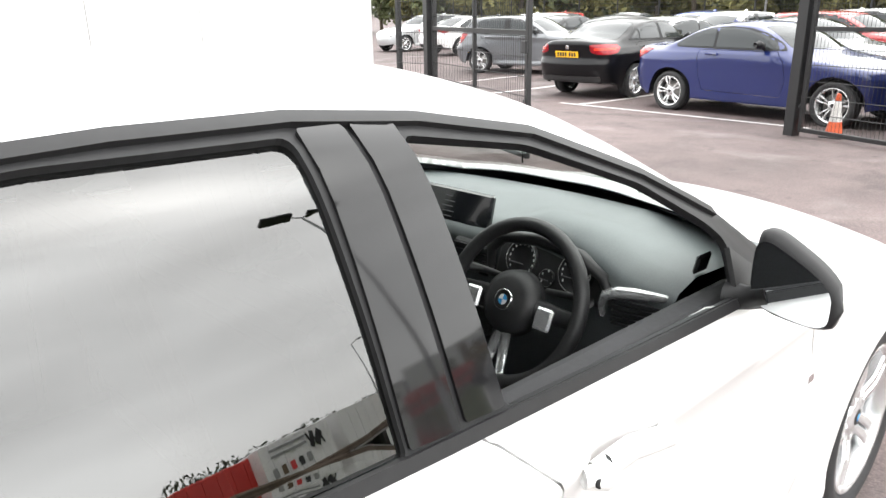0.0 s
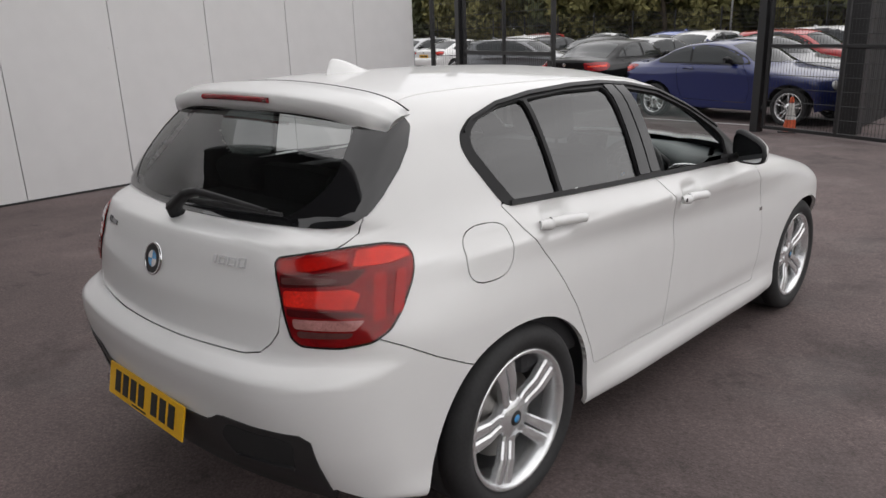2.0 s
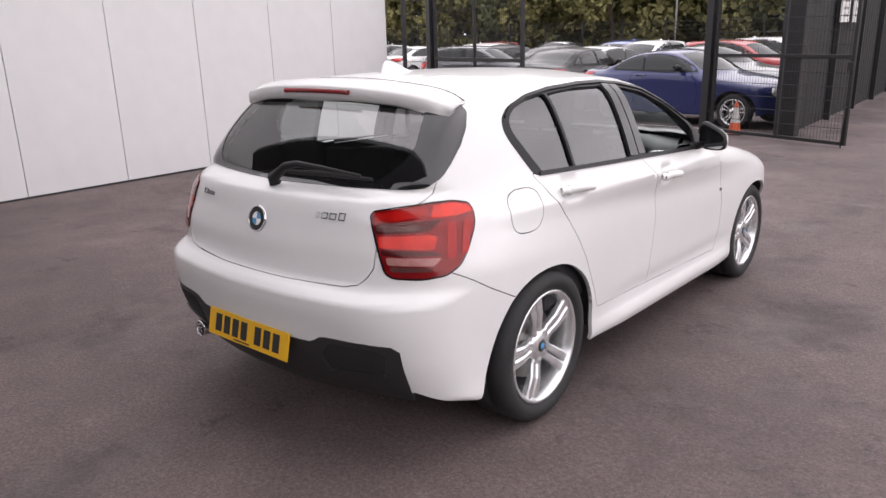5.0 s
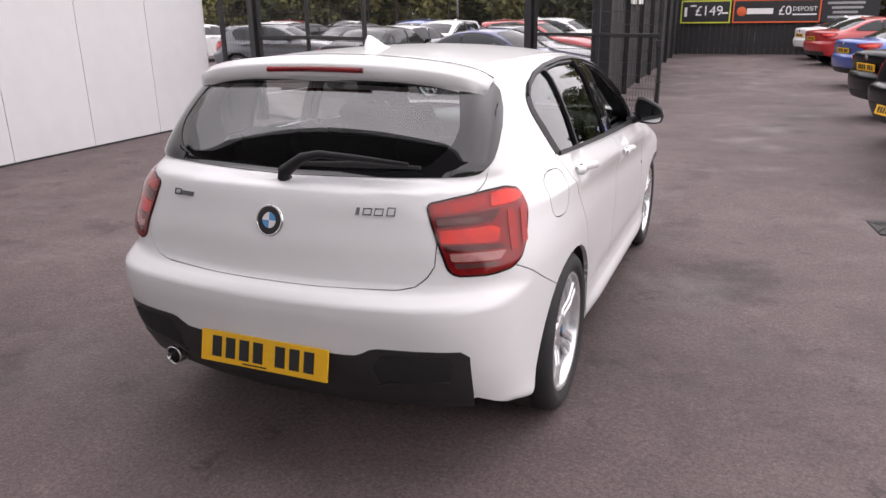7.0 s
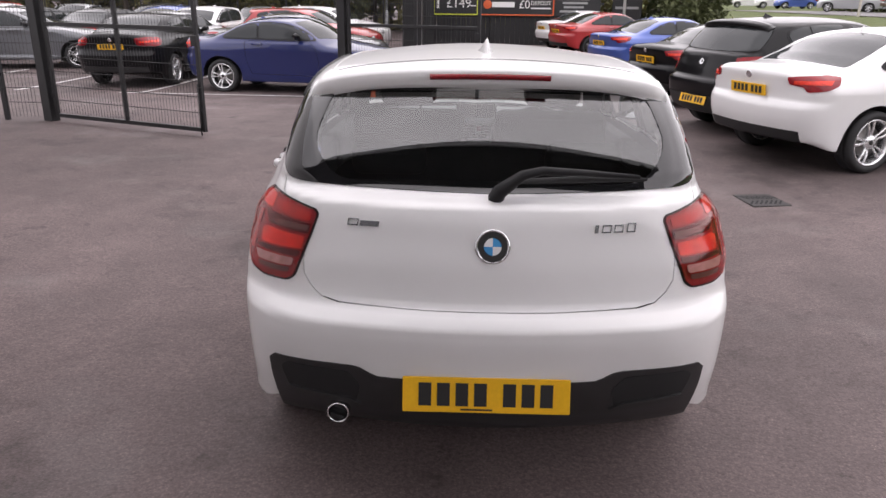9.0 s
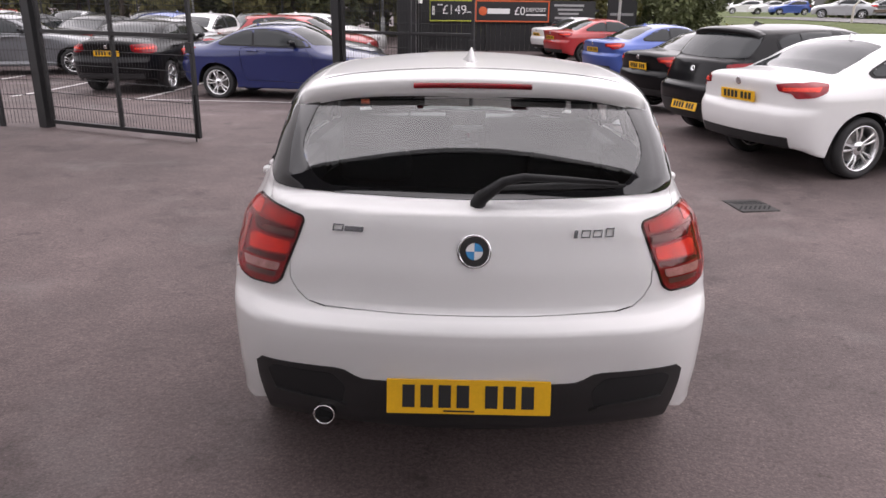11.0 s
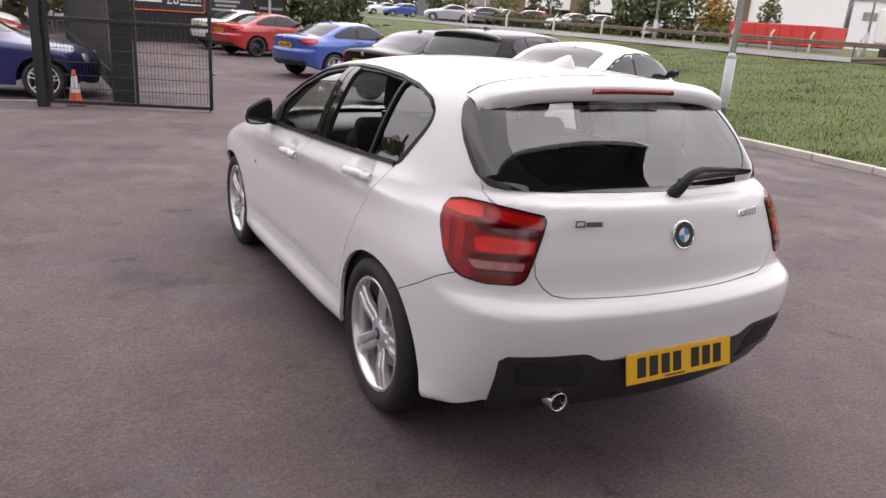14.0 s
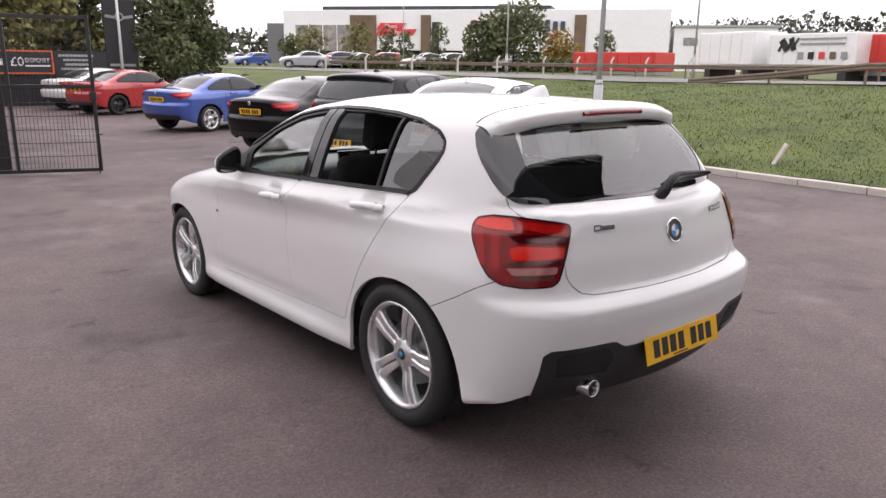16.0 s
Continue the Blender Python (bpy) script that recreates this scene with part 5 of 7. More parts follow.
def mesh_panel(parent, length, z0, z1, gx=0.05, gz=0.2, r=0.0028):
    """Welded wire mesh along x from 0 to length: fine uprights and doubled cross wires."""
    v, f = [], []

    def bar(p, q, rr):
        d = Vector(q) - Vector(p)
        u = Vector((0, 1, 0)) * rr
        w = d.normalized().cross(Vector((0, 1, 0))) * rr
        k = len(v)
        for e in (Vector(p), Vector(q)):
            v.extend([e + u, e + w, e - u, e - w])
        for i in range(4):
            j = (i + 1) % 4
            f.append((k + i, k + j, k + 4 + j, k + 4 + i))

    for i in range(1, int(length / gx)):
        bar((i * gx, 0, z0), (i * gx, 0, z1), r)
    n = int((z1 - z0) / gz)
    for i in range(1, n + 1):
        z = z0 + (z1 - z0) * i / (n + 1)
        bar((0, 0.006, z), (length, 0.006, z), r * 1.35)
        bar((0, -0.006, z), (length, -0.006, z), r * 1.35)
    return tagged(part("wire_mesh", mesh_from("wire_mesh", v, f, WIRE, False), None, parent, "black welded wire mesh"), kind="stuff")


def along(a, b):
    ang = math.degrees(math.atan2(b[1] - a[1], b[0] - a[0]))
    return pose(a[0], a[1], ground_z(*a), 0, 0, ang), math.hypot(b[0] - a[0], b[1] - a[1])


def gate(a, b, top, mids, label, post_top):
    m, L = along(a, b)
    g = thing("gate", label, "gate", group="entrance gates")
    part("gate_post", box_bm((-0.10, 0, post_top / 2), (0.14, 0.14, post_top), 0.006), GATE, g)
    part("post_cap", box_bm((-0.10, 0, post_top + 0.006), (0.15, 0.15, 0.012), 0.003), GATE, g)
    for x in (0.025, L - 0.025):
        part("stile", box_bm((x, 0, (0.06 + top) / 2), (0.05, 0.05, top - 0.06), 0.004), GATE, g)
    for x in mids:
        part("stile", box_bm((x * L, 0, (0.06 + top) / 2), (0.045, 0.045, top - 0.10), 0.004), GATE, g)
    for z in (0.085, 1.28, top - 0.025):
        part("rail", box_bm((L / 2, 0.001, z), (L - 0.1, 0.046, 0.05), 0.004), GATE, g)
    for z in (0.35, 1.9):
        part("hinge", tube_bm((-0.03, 0.0, z - 0.04), (-0.03, 0.0, z + 0.04), 0.018), GATE, g)
    bolt = part("drop_bolt", tube_bm((L - 0.04, -0.04, 0.02), (L - 0.04, -0.04, 0.65), 0.009), GATE, g)
    part("bolt_handle", tube_bm((L - 0.04, -0.04, 0.6), (L + 0.05, -0.06, 0.6), 0.008), GATE, g)
    part("latch", box_bm((L - 0.03, -0.045, 1.15), (0.09, 0.03, 0.12), 0.006), GATE, g)
    mesh_panel(g, L, 0.10, top - 0.05)
    g.matrix_world = m
    return g


POST_A, END_A, POST_B, END_B = (-5.62, 7.02), (-3.22, 6.02), (-2.0, 9.78), (0.20, 9.0)
gate(POST_A, END_A, 2.25, (0.5,), "open black steel mesh gate leaf beside the white wall", 3.2)
gate(POST_B, END_B, 2.25, (0.53,), "open black steel mesh gate leaf beside a traffic cone", 3.2)


def fence_run(pts, top, label, every=2.5):
    for a, b in zip(pts, pts[1:]):
        m, L = along(a, b)
        n = max(1, round(L / every))
        fn = thing("mesh_fence", label, "fence", group="mesh fences")
        for i in range(n + 1):
            part("fence_post", box_bm((L * i / n, 0.03, top / 2), (0.06, 0.06, top + 0.05), 0.004), GATE, fn)
        mesh_panel(fn, L, 0.05, top, gx=0.05 if L < 6 else 0.12, r=0.0028 if L < 6 else 0.006)
        fn.matrix_world = m


fence_run([(-6.35, 7.05), (-5.8, 7.05)], 2.4, "short black mesh fence panel between wall and gate")
fence_run([(-36, 35.5), (-1.6, 35.5)], 2.4, "long black mesh fence behind the parked cars")

# traffic cone
cone = thing("traffic_cone", "scuffed orange and white plastic traffic cone", "cone")
ORANGE = mat("scuffed_orange_plastic", (0.62, 0.10, 0.03), 0.55, var=0.25, scale=9, fine=70)
SLEEVE = mat("dirty_white_sleeve", (0.58, 0.56, 0.54), 0.5, var=0.2, scale=9, fine=70)
part("base", box_bm((0, 0, 0.018), (0.36, 0.36, 0.035), 0.012), PLASTIC, cone, "black rubber base")
part("lower_cone", lathe_mesh("lower_cone", [(0.145, 0.035), (0.135, 0.05), (0.098, 0.27)], ORANGE, 24, axis="z"), None, cone)
part("sleeve", lathe_mesh("sleeve", [(0.101, 0.27), (0.050, 0.60)], SLEEVE, 24, axis="z"), None, cone, "white reflective sleeve")
part("tip", lathe_mesh("tip", [(0.049, 0.60), (0.034, 0.70), (0.028, 0.72), (0.0, 0.722)], ORANGE, 24, axis="z"), None, cone)
cone.matrix_world = pose(-1.66, 10.0, ground_z(-1.66, 10.0)) @ Matrix.Scale(0.74, 4)

# ---- dark boarded fence and hoarding ----
BOARD = mat("black_stained_board", (0.012, 0.012, 0.013), 0.6, var=0.3, scale=2, fine=40, bump=0.1, dist=0.003)


def boarded(name, a, b, top, label, board=0.14):
    m, L = along(a, b)
    fn = thing(name, label, "fence")
    n = int(L / board)
    me = None
    for i in range(n):
        if me is None:
            bm = box_bm((0, 0, top / 2 + 0.02), (board - 0.008, 0.022, top), 0.003)
            me = bpy.data.meshes.new("board")
            bm.to_mesh(me)
            bm.free()
            me.materials.append(BOARD)
        o = part("board", me, None, fn)
        o.location = (board * (i + 0.5), 0.003 * (i % 2), 0)
    for z in (0.35, top - 0.3):
        part("rail", box_bm((L / 2, 0.045, z), (L, 0.05, 0.09), 0.003), BOARD, fn)
    for i in range(int(L / 2.4) + 1):
        part("fence_post", box_bm((min(i * 2.4 + 0.05, L - 0.05), -0.06, (top + 0.1) / 2), (0.1, 0.1, top + 0.1), 0.004), GATE, fn)
    fn.matrix_world = m
    return fn


HOARD_Y = 28.2
boarded("boarded_fence", (-0.95, 10.6), (-1.35, HOARD_Y), 2.3, "tall black boarded fence running back from the gate")
hoarding = boarded("hoarding", (-1.35, HOARD_Y), (5.6, HOARD_Y), 1.95, "black hoarding carrying advertising boards", 0.2)
# one plain box in place of several posts standing close together
part("merged_posts", box_bm((-0.95, 10.35, 1.25), (0.32, 0.32, 2.7), 0.01), GATE, thing("gate_post_block", "tall black block standing for a cluster of gate posts", "cabinet"))


def words(text, size, material, parent, loc, name="lettering"):
    cu = bpy.data.curves.new(name, "FONT")
    cu.body, cu.size, cu.align_x, cu.align_y, cu.extrude = text, size, "CENTER", "CENTER", 0.002
    tmp = bpy.data.objects.new(name, cu)
    scene.collection.objects.link(tmp)
    bpy.context.view_layer.update()
    me = bpy.data.meshes.new_from_object(tmp.evaluated_get(bpy.context.evaluated_depsgraph_get()))
    bpy.data.objects.remove(tmp)
    me.materials.clear()
    me.materials.append(material)
    ob = part(name, me, None, parent)
    ob.matrix_local = Matrix.Translation(loc) @ pose(0, 0, 0, 90, 0, 0)
    return ob


SIGN_WHITE = mat("sign_white", (0.75, 0.74, 0.73), 0.5)
SIGN_BLACK = mat("sign_black", (0.015, 0.015, 0.016), 0.4)
SIGN_ORANGE = mat("sign_orange", (0.62, 0.11, 0.03), 0.5)
SIGN_LIME = mat("sign_lime", (0.50, 0.55, 0.05), 0.5)
SIGN_GREY = mat("sign_grey", (0.30, 0.30, 0.30), 0.5)


def sign_board(x0, x1, z0, z1, border, label):
    t = thing("advertising_board", label, "sign", group="hoarding boards")
    w, h = x1 - x0, z1 - z0
    part("face", box_bm((0, 0, 0), (w, 0.03, h), 0.004), SIGN_BLACK, t)
    for cx, cz, sx, sz in ((0, h / 2, w, 0.05), (0, -h / 2, w, 0.05), (-w / 2, 0, 0.05, h + 0.05), (w / 2, 0, 0.05, h + 0.05)):
        part("border", box_bm((cx, -0.004, cz), (sx, 0.035, sz), 0.002), border, t)
    t.matrix_world = pose((x0 + x1) / 2, HOARD_Y - 0.14, (z0 + z1) / 2)
    return t


SZ0, SZ1 = 1.05, 1.83
b1 = sign_board(-1.25, 0.50, SZ0, SZ1, SIGN_LIME, "black advertising board with a lime border and price")
words("£149", 0.50, SIGN_WHITE, b1, (0.12, -0.022, 0.02))
part("small_print", box_bm((-0.45, -0.018, 0.22), (0.22, 0.006, 0.05)), SIGN_WHITE, b1)
part("small_print", box_bm((0.70, -0.018, -0.05), (0.22, 0.006, 0.06)), SIGN_WHITE, b1)
part("mark", box_bm((-0.72, -0.018, 0.0), (0.10, 0.006, 0.34)), SIGN_WHITE, b1)
b2 = sign_board(0.62, 3.55, SZ0, SZ1, SIGN_ORANGE, "black advertising board with an orange border and deposit offer")
words("£0", 0.44, SIGN_WHITE, b2, (0.30, -0.022, 0.0))
words("DEPOSIT", 0.21, SIGN_WHITE, b2, (0.96, -0.022, 0.06))
part("small_print", box_bm((0.96, -0.018, -0.13), (0.80, 0.006, 0.05)), SIGN_WHITE, b2)
part("brand_mark", lathe_mesh("brand_mark", [(0, 0.004), (0.16, 0.004), (0.17, 0.0)], SIGN_ORANGE, 20, axis="z"), None, b2).matrix_local = pose(-1.18, -0.016, 0, 90, 0, 0)
part("brand_bar", box_bm((-0.55, -0.018, 0.0), (0.90, 0.006, 0.20), 0.002), SIGN_WHITE, b2)
b3 = sign_board(3.62, 5.4, SZ0, SZ1, SIGN_BLACK, "black advertising board with small grey lines of print")
for i in range(4):
    part("small_print", box_bm((-0.15 + 0.05 * (i % 2), -0.018, 0.25 - 0.16 * i), (1.2 - 0.2 * (i % 3), 0.006, 0.08)), SIGN_GREY, b3)
b0 = thing("notice_board", "white notice board on the boarded fence", "sign")
part("face", box_bm((0, 0, 0), (0.03, 0.62, 0.62), 0.004), SIGN_WHITE, b0)
for i in range(4):
    part("small_print", box_bm((0.0165, 0.0, 0.2 - 0.13 * i), (0.004, 0.42 - 0.06 * (i % 2), 0.05)), SIGN_GREY, b0)
b0.matrix_world = pose(-0.88, 13.2, 2.0)
b00 = copy_thing(b0, pose(-0.90, 14.3, 2.0))

# dealer totem: black slab with plain white shapes
totem = thing("sign_totem", "tall black sign slab with a white winged emblem", "sign")
part("slab", box_bm((0, 0, 2.2), (1.4, 0.3, 4.4), 0.02), SIGN_BLACK, totem)
for e in (-1, 1):
    part("wing", box_bm((e * 0.38, -0.155, 3.62), (0.44, 0.02, 0.13), 0.02, pose(0, 0, 0, 0, e * -8, 0)), SIGN_GREY, totem)
part("ring", lathe_mesh("ring", [(0.13, 0.0), (0.13, 0.02), (0.20, 0.02), (0.20, 0.0)], SIGN_GREY, 24, axis="z"), None, totem).matrix_local = pose(0, -0.152, 3.62, 90, 0, 0)
part("text_bar", box_bm((0, -0.155, 1.45), (1.1, 0.02, 0.12)), SIGN_GREY, totem)
totem.matrix_world = pose(7.9, 34.7, -0.14, 0, 0, -14)
pole = thing("flag_pole", "white steel pole beside the sign slab", "pole")
part("pole", tube_bm((0, 0, 0), (0, 0, 6.5), 0.07, 0.05, 14), PANEL, pole)
pole.matrix_world = pose(7.55, 33.6, -0.14)

# ---- kerb, grass bank and road ----
CONCRETE = mat("kerb_concrete", (0.50, 0.465, 0.415), 0.85, var=0.2, scale=3, fine=50, bump=0.3, dist=0.004)
KERB = [(8.0, -16.0), (7.9, -4.0), (7.8, 1.0), (7.75, 3.5), (7.72, 6.2), (7.85, 12.0), (8.2, 20.0), (8.6, 32.0)]


def kerb_x(y):
    return float(np.interp(y, [p[1] for p in KERB], [p[0] for p in KERB]))


kerb = tagged(new("kerb"), "pale concrete kerb along the grass", "kerb", kind="structure")
km = None
y = -16.0
while y < 31:
    if km is None:
        bm = box_bm((0, 0, 0), (0.13, 0.905, 0.26), 0.012, None, 2)
        km = bpy.data.meshes.new("kerb_stone")
        bm.to_mesh(km)
        bm.free()
        km.materials.append(CONCRETE)
    x0, x1 = kerb_x(y), kerb_x(y + 0.915)
    o = part("kerb_stone", km, None, kerb)
    o.matrix_world = pose((x0 + x1) / 2, y + 0.4575, ground_z(7.8, y) - 0.035 + random.uniform(-0.004, 0.004), 0, 0, math.degrees(math.atan2(x0 - x1, 0.915)))
    y += 0.915
stump = tagged(part("marker_stump", box_bm((0, 0, 0.20), (0.09, 0.06, 0.48), 0.008), mat("bleached_timber", (0.58, 0.54, 0.50), 0.85, var=0.2, scale=8, fine=60)), "leaning pale timber marker stump at the kerb", "post")
stump.matrix_world = pose(8.60, 3.15, 0.06, 20, 18, 10)
ROAD_Z = 1.02


def road_x(y):
    return float(np.interp(y, [-16, 3, 31], [20.95, 20.78, 21.1]))


def road_z(y):
    """The road climbs gently to the south."""
    return ROAD_Z + 0.018 * min(max(15 - y, 0), 25)


def bank_z(x, y):
    t = min(max((x - kerb_x(y) - 0.1) / 11.1, 0), 1)
    return 0.10 + (road_z(y) - 0.14) * (t * t * (3 - 2 * t) * 0.6 + t * 0.4) + 0.035 * noise.noise((x * 0.6, y * 0.6, 3.0)) + ground_z(8.4, y) * (1 - t)


GRASS = mat("grass_turf", (0.056, 0.096, 0.014), 0.95, var=0.45, scale=0.9, fine=30, bump=0.35, dist=0.03, tint=(0.115, 0.140, 0.028))
BLADE = mat("grass_blades", (0.070, 0.115, 0.018), 0.9, var=0.35, scale=0.9, fine=12, tint=(0.125, 0.150, 0.032))
vs, fs = [], []
NB = 36
yy_ = np.arange(-16, 60, 0.6)
for yv in yy_:
    for i in range(NB):
        x = kerb_x(yv) + 0.06 + (road_x(yv) + 0.2 - kerb_x(yv)) * i / (NB - 1)
        vs.append((x, yv, bank_z(x, yv)))
for j in range(len(yy_) - 1):
    for i in range(NB - 1):
        fs.append((j * NB + i, j * NB + i + 1, (j + 1) * NB + i + 1, (j + 1) * NB + i))
tagged(part("grass_bank", mesh_from("grass_bank", vs, fs, GRASS)), "green grass bank rising to the road", "grass", kind="structure")
rg = np.random.default_rng(5)
bv, bf = [], []
for n in range(88000):
    yv = rg.uniform(-4, 22)
    x = kerb_x(yv) + 0.09 + 11.5 * rg.random() ** 1.25
    z = bank_z(x, yv)
    a, h = rg.uniform(0, 6.28), rg.uniform(0.015, 0.05) * (1 + 0.6 * (noise.noise((x * 0.9, yv * 0.9, 0)) > 0.25))
    w, lean = rg.uniform(0.005, 0.012), rg.uniform(-0.06, 0.06)
    k = len(bv)
    c, s_ = math.cos(a), math.sin(a)
    bv += [(x - c * w, yv - s_ * w, z - 0.01), (x + c * w, yv + s_ * w, z - 0.01), (x + s_ * lean, yv - c * lean, z + h)]
    bf.append((k, k + 1, k + 2))
tagged(part("grass_blades", mesh_from("grass_blades", bv, bf, BLADE, False)), "rough green grass blades", "grass", kind="stuff")


vs = []
for yv in yy_:
    vs += [(road_x(yv), yv, road_z(yv)), (road_x(yv) + 9.5, yv, road_z(yv))]
fs = [(2 * i, 2 * i + 1, 2 * i + 3, 2 * i + 2) for i in range(len(yy_) - 1)]
tagged(part("road", mesh_from("road", vs, fs, ROAD)), "grey main road above the bank", "road", kind="structure")
far_ground = mesh_from("far_ground", [(road_x(0) + 9.4, -60, ROAD_Z - 0.02), (160, -60, ROAD_Z - 0.02), (160, 160, ROAD_Z - 0.02), (12, 160, ROAD_Z - 0.02), (12, 59, ROAD_Z - 0.02), (road_x(40) + 9.4, 59, ROAD_Z - 0.02)], [(0, 1, 2, 3, 4, 5)], GRASS)
tagged(part("far_ground", far_ground), "far verge and car park ground", "ground", kind="structure")
POST_GREY = mat("pale_grey_post_paint", (0.42, 0.43, 0.43), 0.5, var=0.15, scale=3, fine=40)
STEEL = mat("galvanised_steel", (0.36, 0.36, 0.36), 0.45, 0.7, var=0.15, scale=4, fine=40)
RUST = mat("weathered_timber_rail", (0.16, 0.12, 0.09), 0.8, var=0.3, scale=3, fine=40)


def guard_rail(x_off, y0, y1, material, label, ramp=False):
    g = thing("guard_rail", label, "barrier", group="road barriers")
    pts = [(road_x(v) + x_off, v) for v in np.arange(y0, y1 + 0.1, 3.0)]
    prof = [(0, 0.44), (-0.04, 0.48), (-0.04, 0.54), (0, 0.58), (-0.04, 0.62), (-0.04, 0.68), (0, 0.72)]
    if ramp:
        drop = {py: 0.55 * float(smooth01((py - 5.5) / 8.0)) for px, py in pts}
    else:
        drop = {py: 0.0 for px, py in pts}
    prof = [(a, 0.46 + (b - 0.44) * 0.75) for a, b in prof]
    v = [(px + a, py, road_z(py) + b - drop[py]) for px, py in pts for a, b in prof]
    f = [(i * 7 + j, i * 7 + j + 1, (i + 1) * 7 + j + 1, (i + 1) * 7 + j) for i in range(len(pts) - 1) for j in range(6)]
    part("rail", mesh_from("rail", v, f, material), None, g)
    for px, py in pts:
        part("rail_post", box_bm((px + 0.06, py, road_z(py) + 0.22 - drop[py]), (0.08, 0.06, 0.75), 0.004), material, g)
    return g


guard_rail(0.4, -14, 13, RUST, "weathered brown crash barrier along the road", True)
guard_rail(9.2, -14, 58, RUST, "brown weathered rail along the far side of the road")


def lamp_post(x, y, z, h, label, arm=1.2, ang=0, r=0.055, base=1.15, dark_foot=False, twin=False):
    t = thing("street_lamp", label, "street lamp", group="street lamps")
    part("base", tube_bm((0, 0, 0.0), (0, 0, base), r * 1.75, r * 1.7, 14), POST_GREY, t)
    if dark_foot:
        part("foot_band", tube_bm((0, 0, -0.02), (0, 0, 0.34), r * 1.82, r * 1.82, 14), SIGN_BLACK, t, "black painted foot")
    part("collar", tube_bm((0, 0, base), (0, 0, base + 0.09), r * 1.75, r, 14), POST_GREY, t)
    part("pole", tube_bm((0, 0, base + 0.08), (0, 0, h), r, r * 0.6, 12), POST_GREY, t)
    for e in (1, -1) if twin else (1,):
        part("arm", tube_bm((0, 0, h - 0.02), (e * arm, 0, h + 0.12), r * 0.5, r * 0.45, 8), STEEL, t)
        part("lantern", box_bm((e * (arm + 0.25), 0, h + 0.14), (0.65, 0.5 if twin else 0.26, 0.11), 0.03), SIGN_BLACK if twin else STEEL, t)
    t.matrix_world = pose(x, y, z, 0, 0, ang)
    return t


lamp_post(8.50, 6.62, 0.08, 7.5, "grey steel twin-headed street lamp with a black foot", 0.24, 100, 0.050, 1.18, True, True)
for x, y, h, ang in ((road_x(30) + 10.2, 33, 8, 180), (34, 21, 8, 180), (38, 40, 8, 180), (44, 62, 8, 180), (14.5, 41.5, 7.5, 0), (-4.0, 36.5, 7, 0), (-14.0, 37, 7, 0), (1.5, 40, 7.5, 0)):
    lamp_post(x, y, ROAD_Z if x > 12 else -0.14, h, "tall grey steel street lamp in the distance", 1.0, ang, 0.06, 1.1)

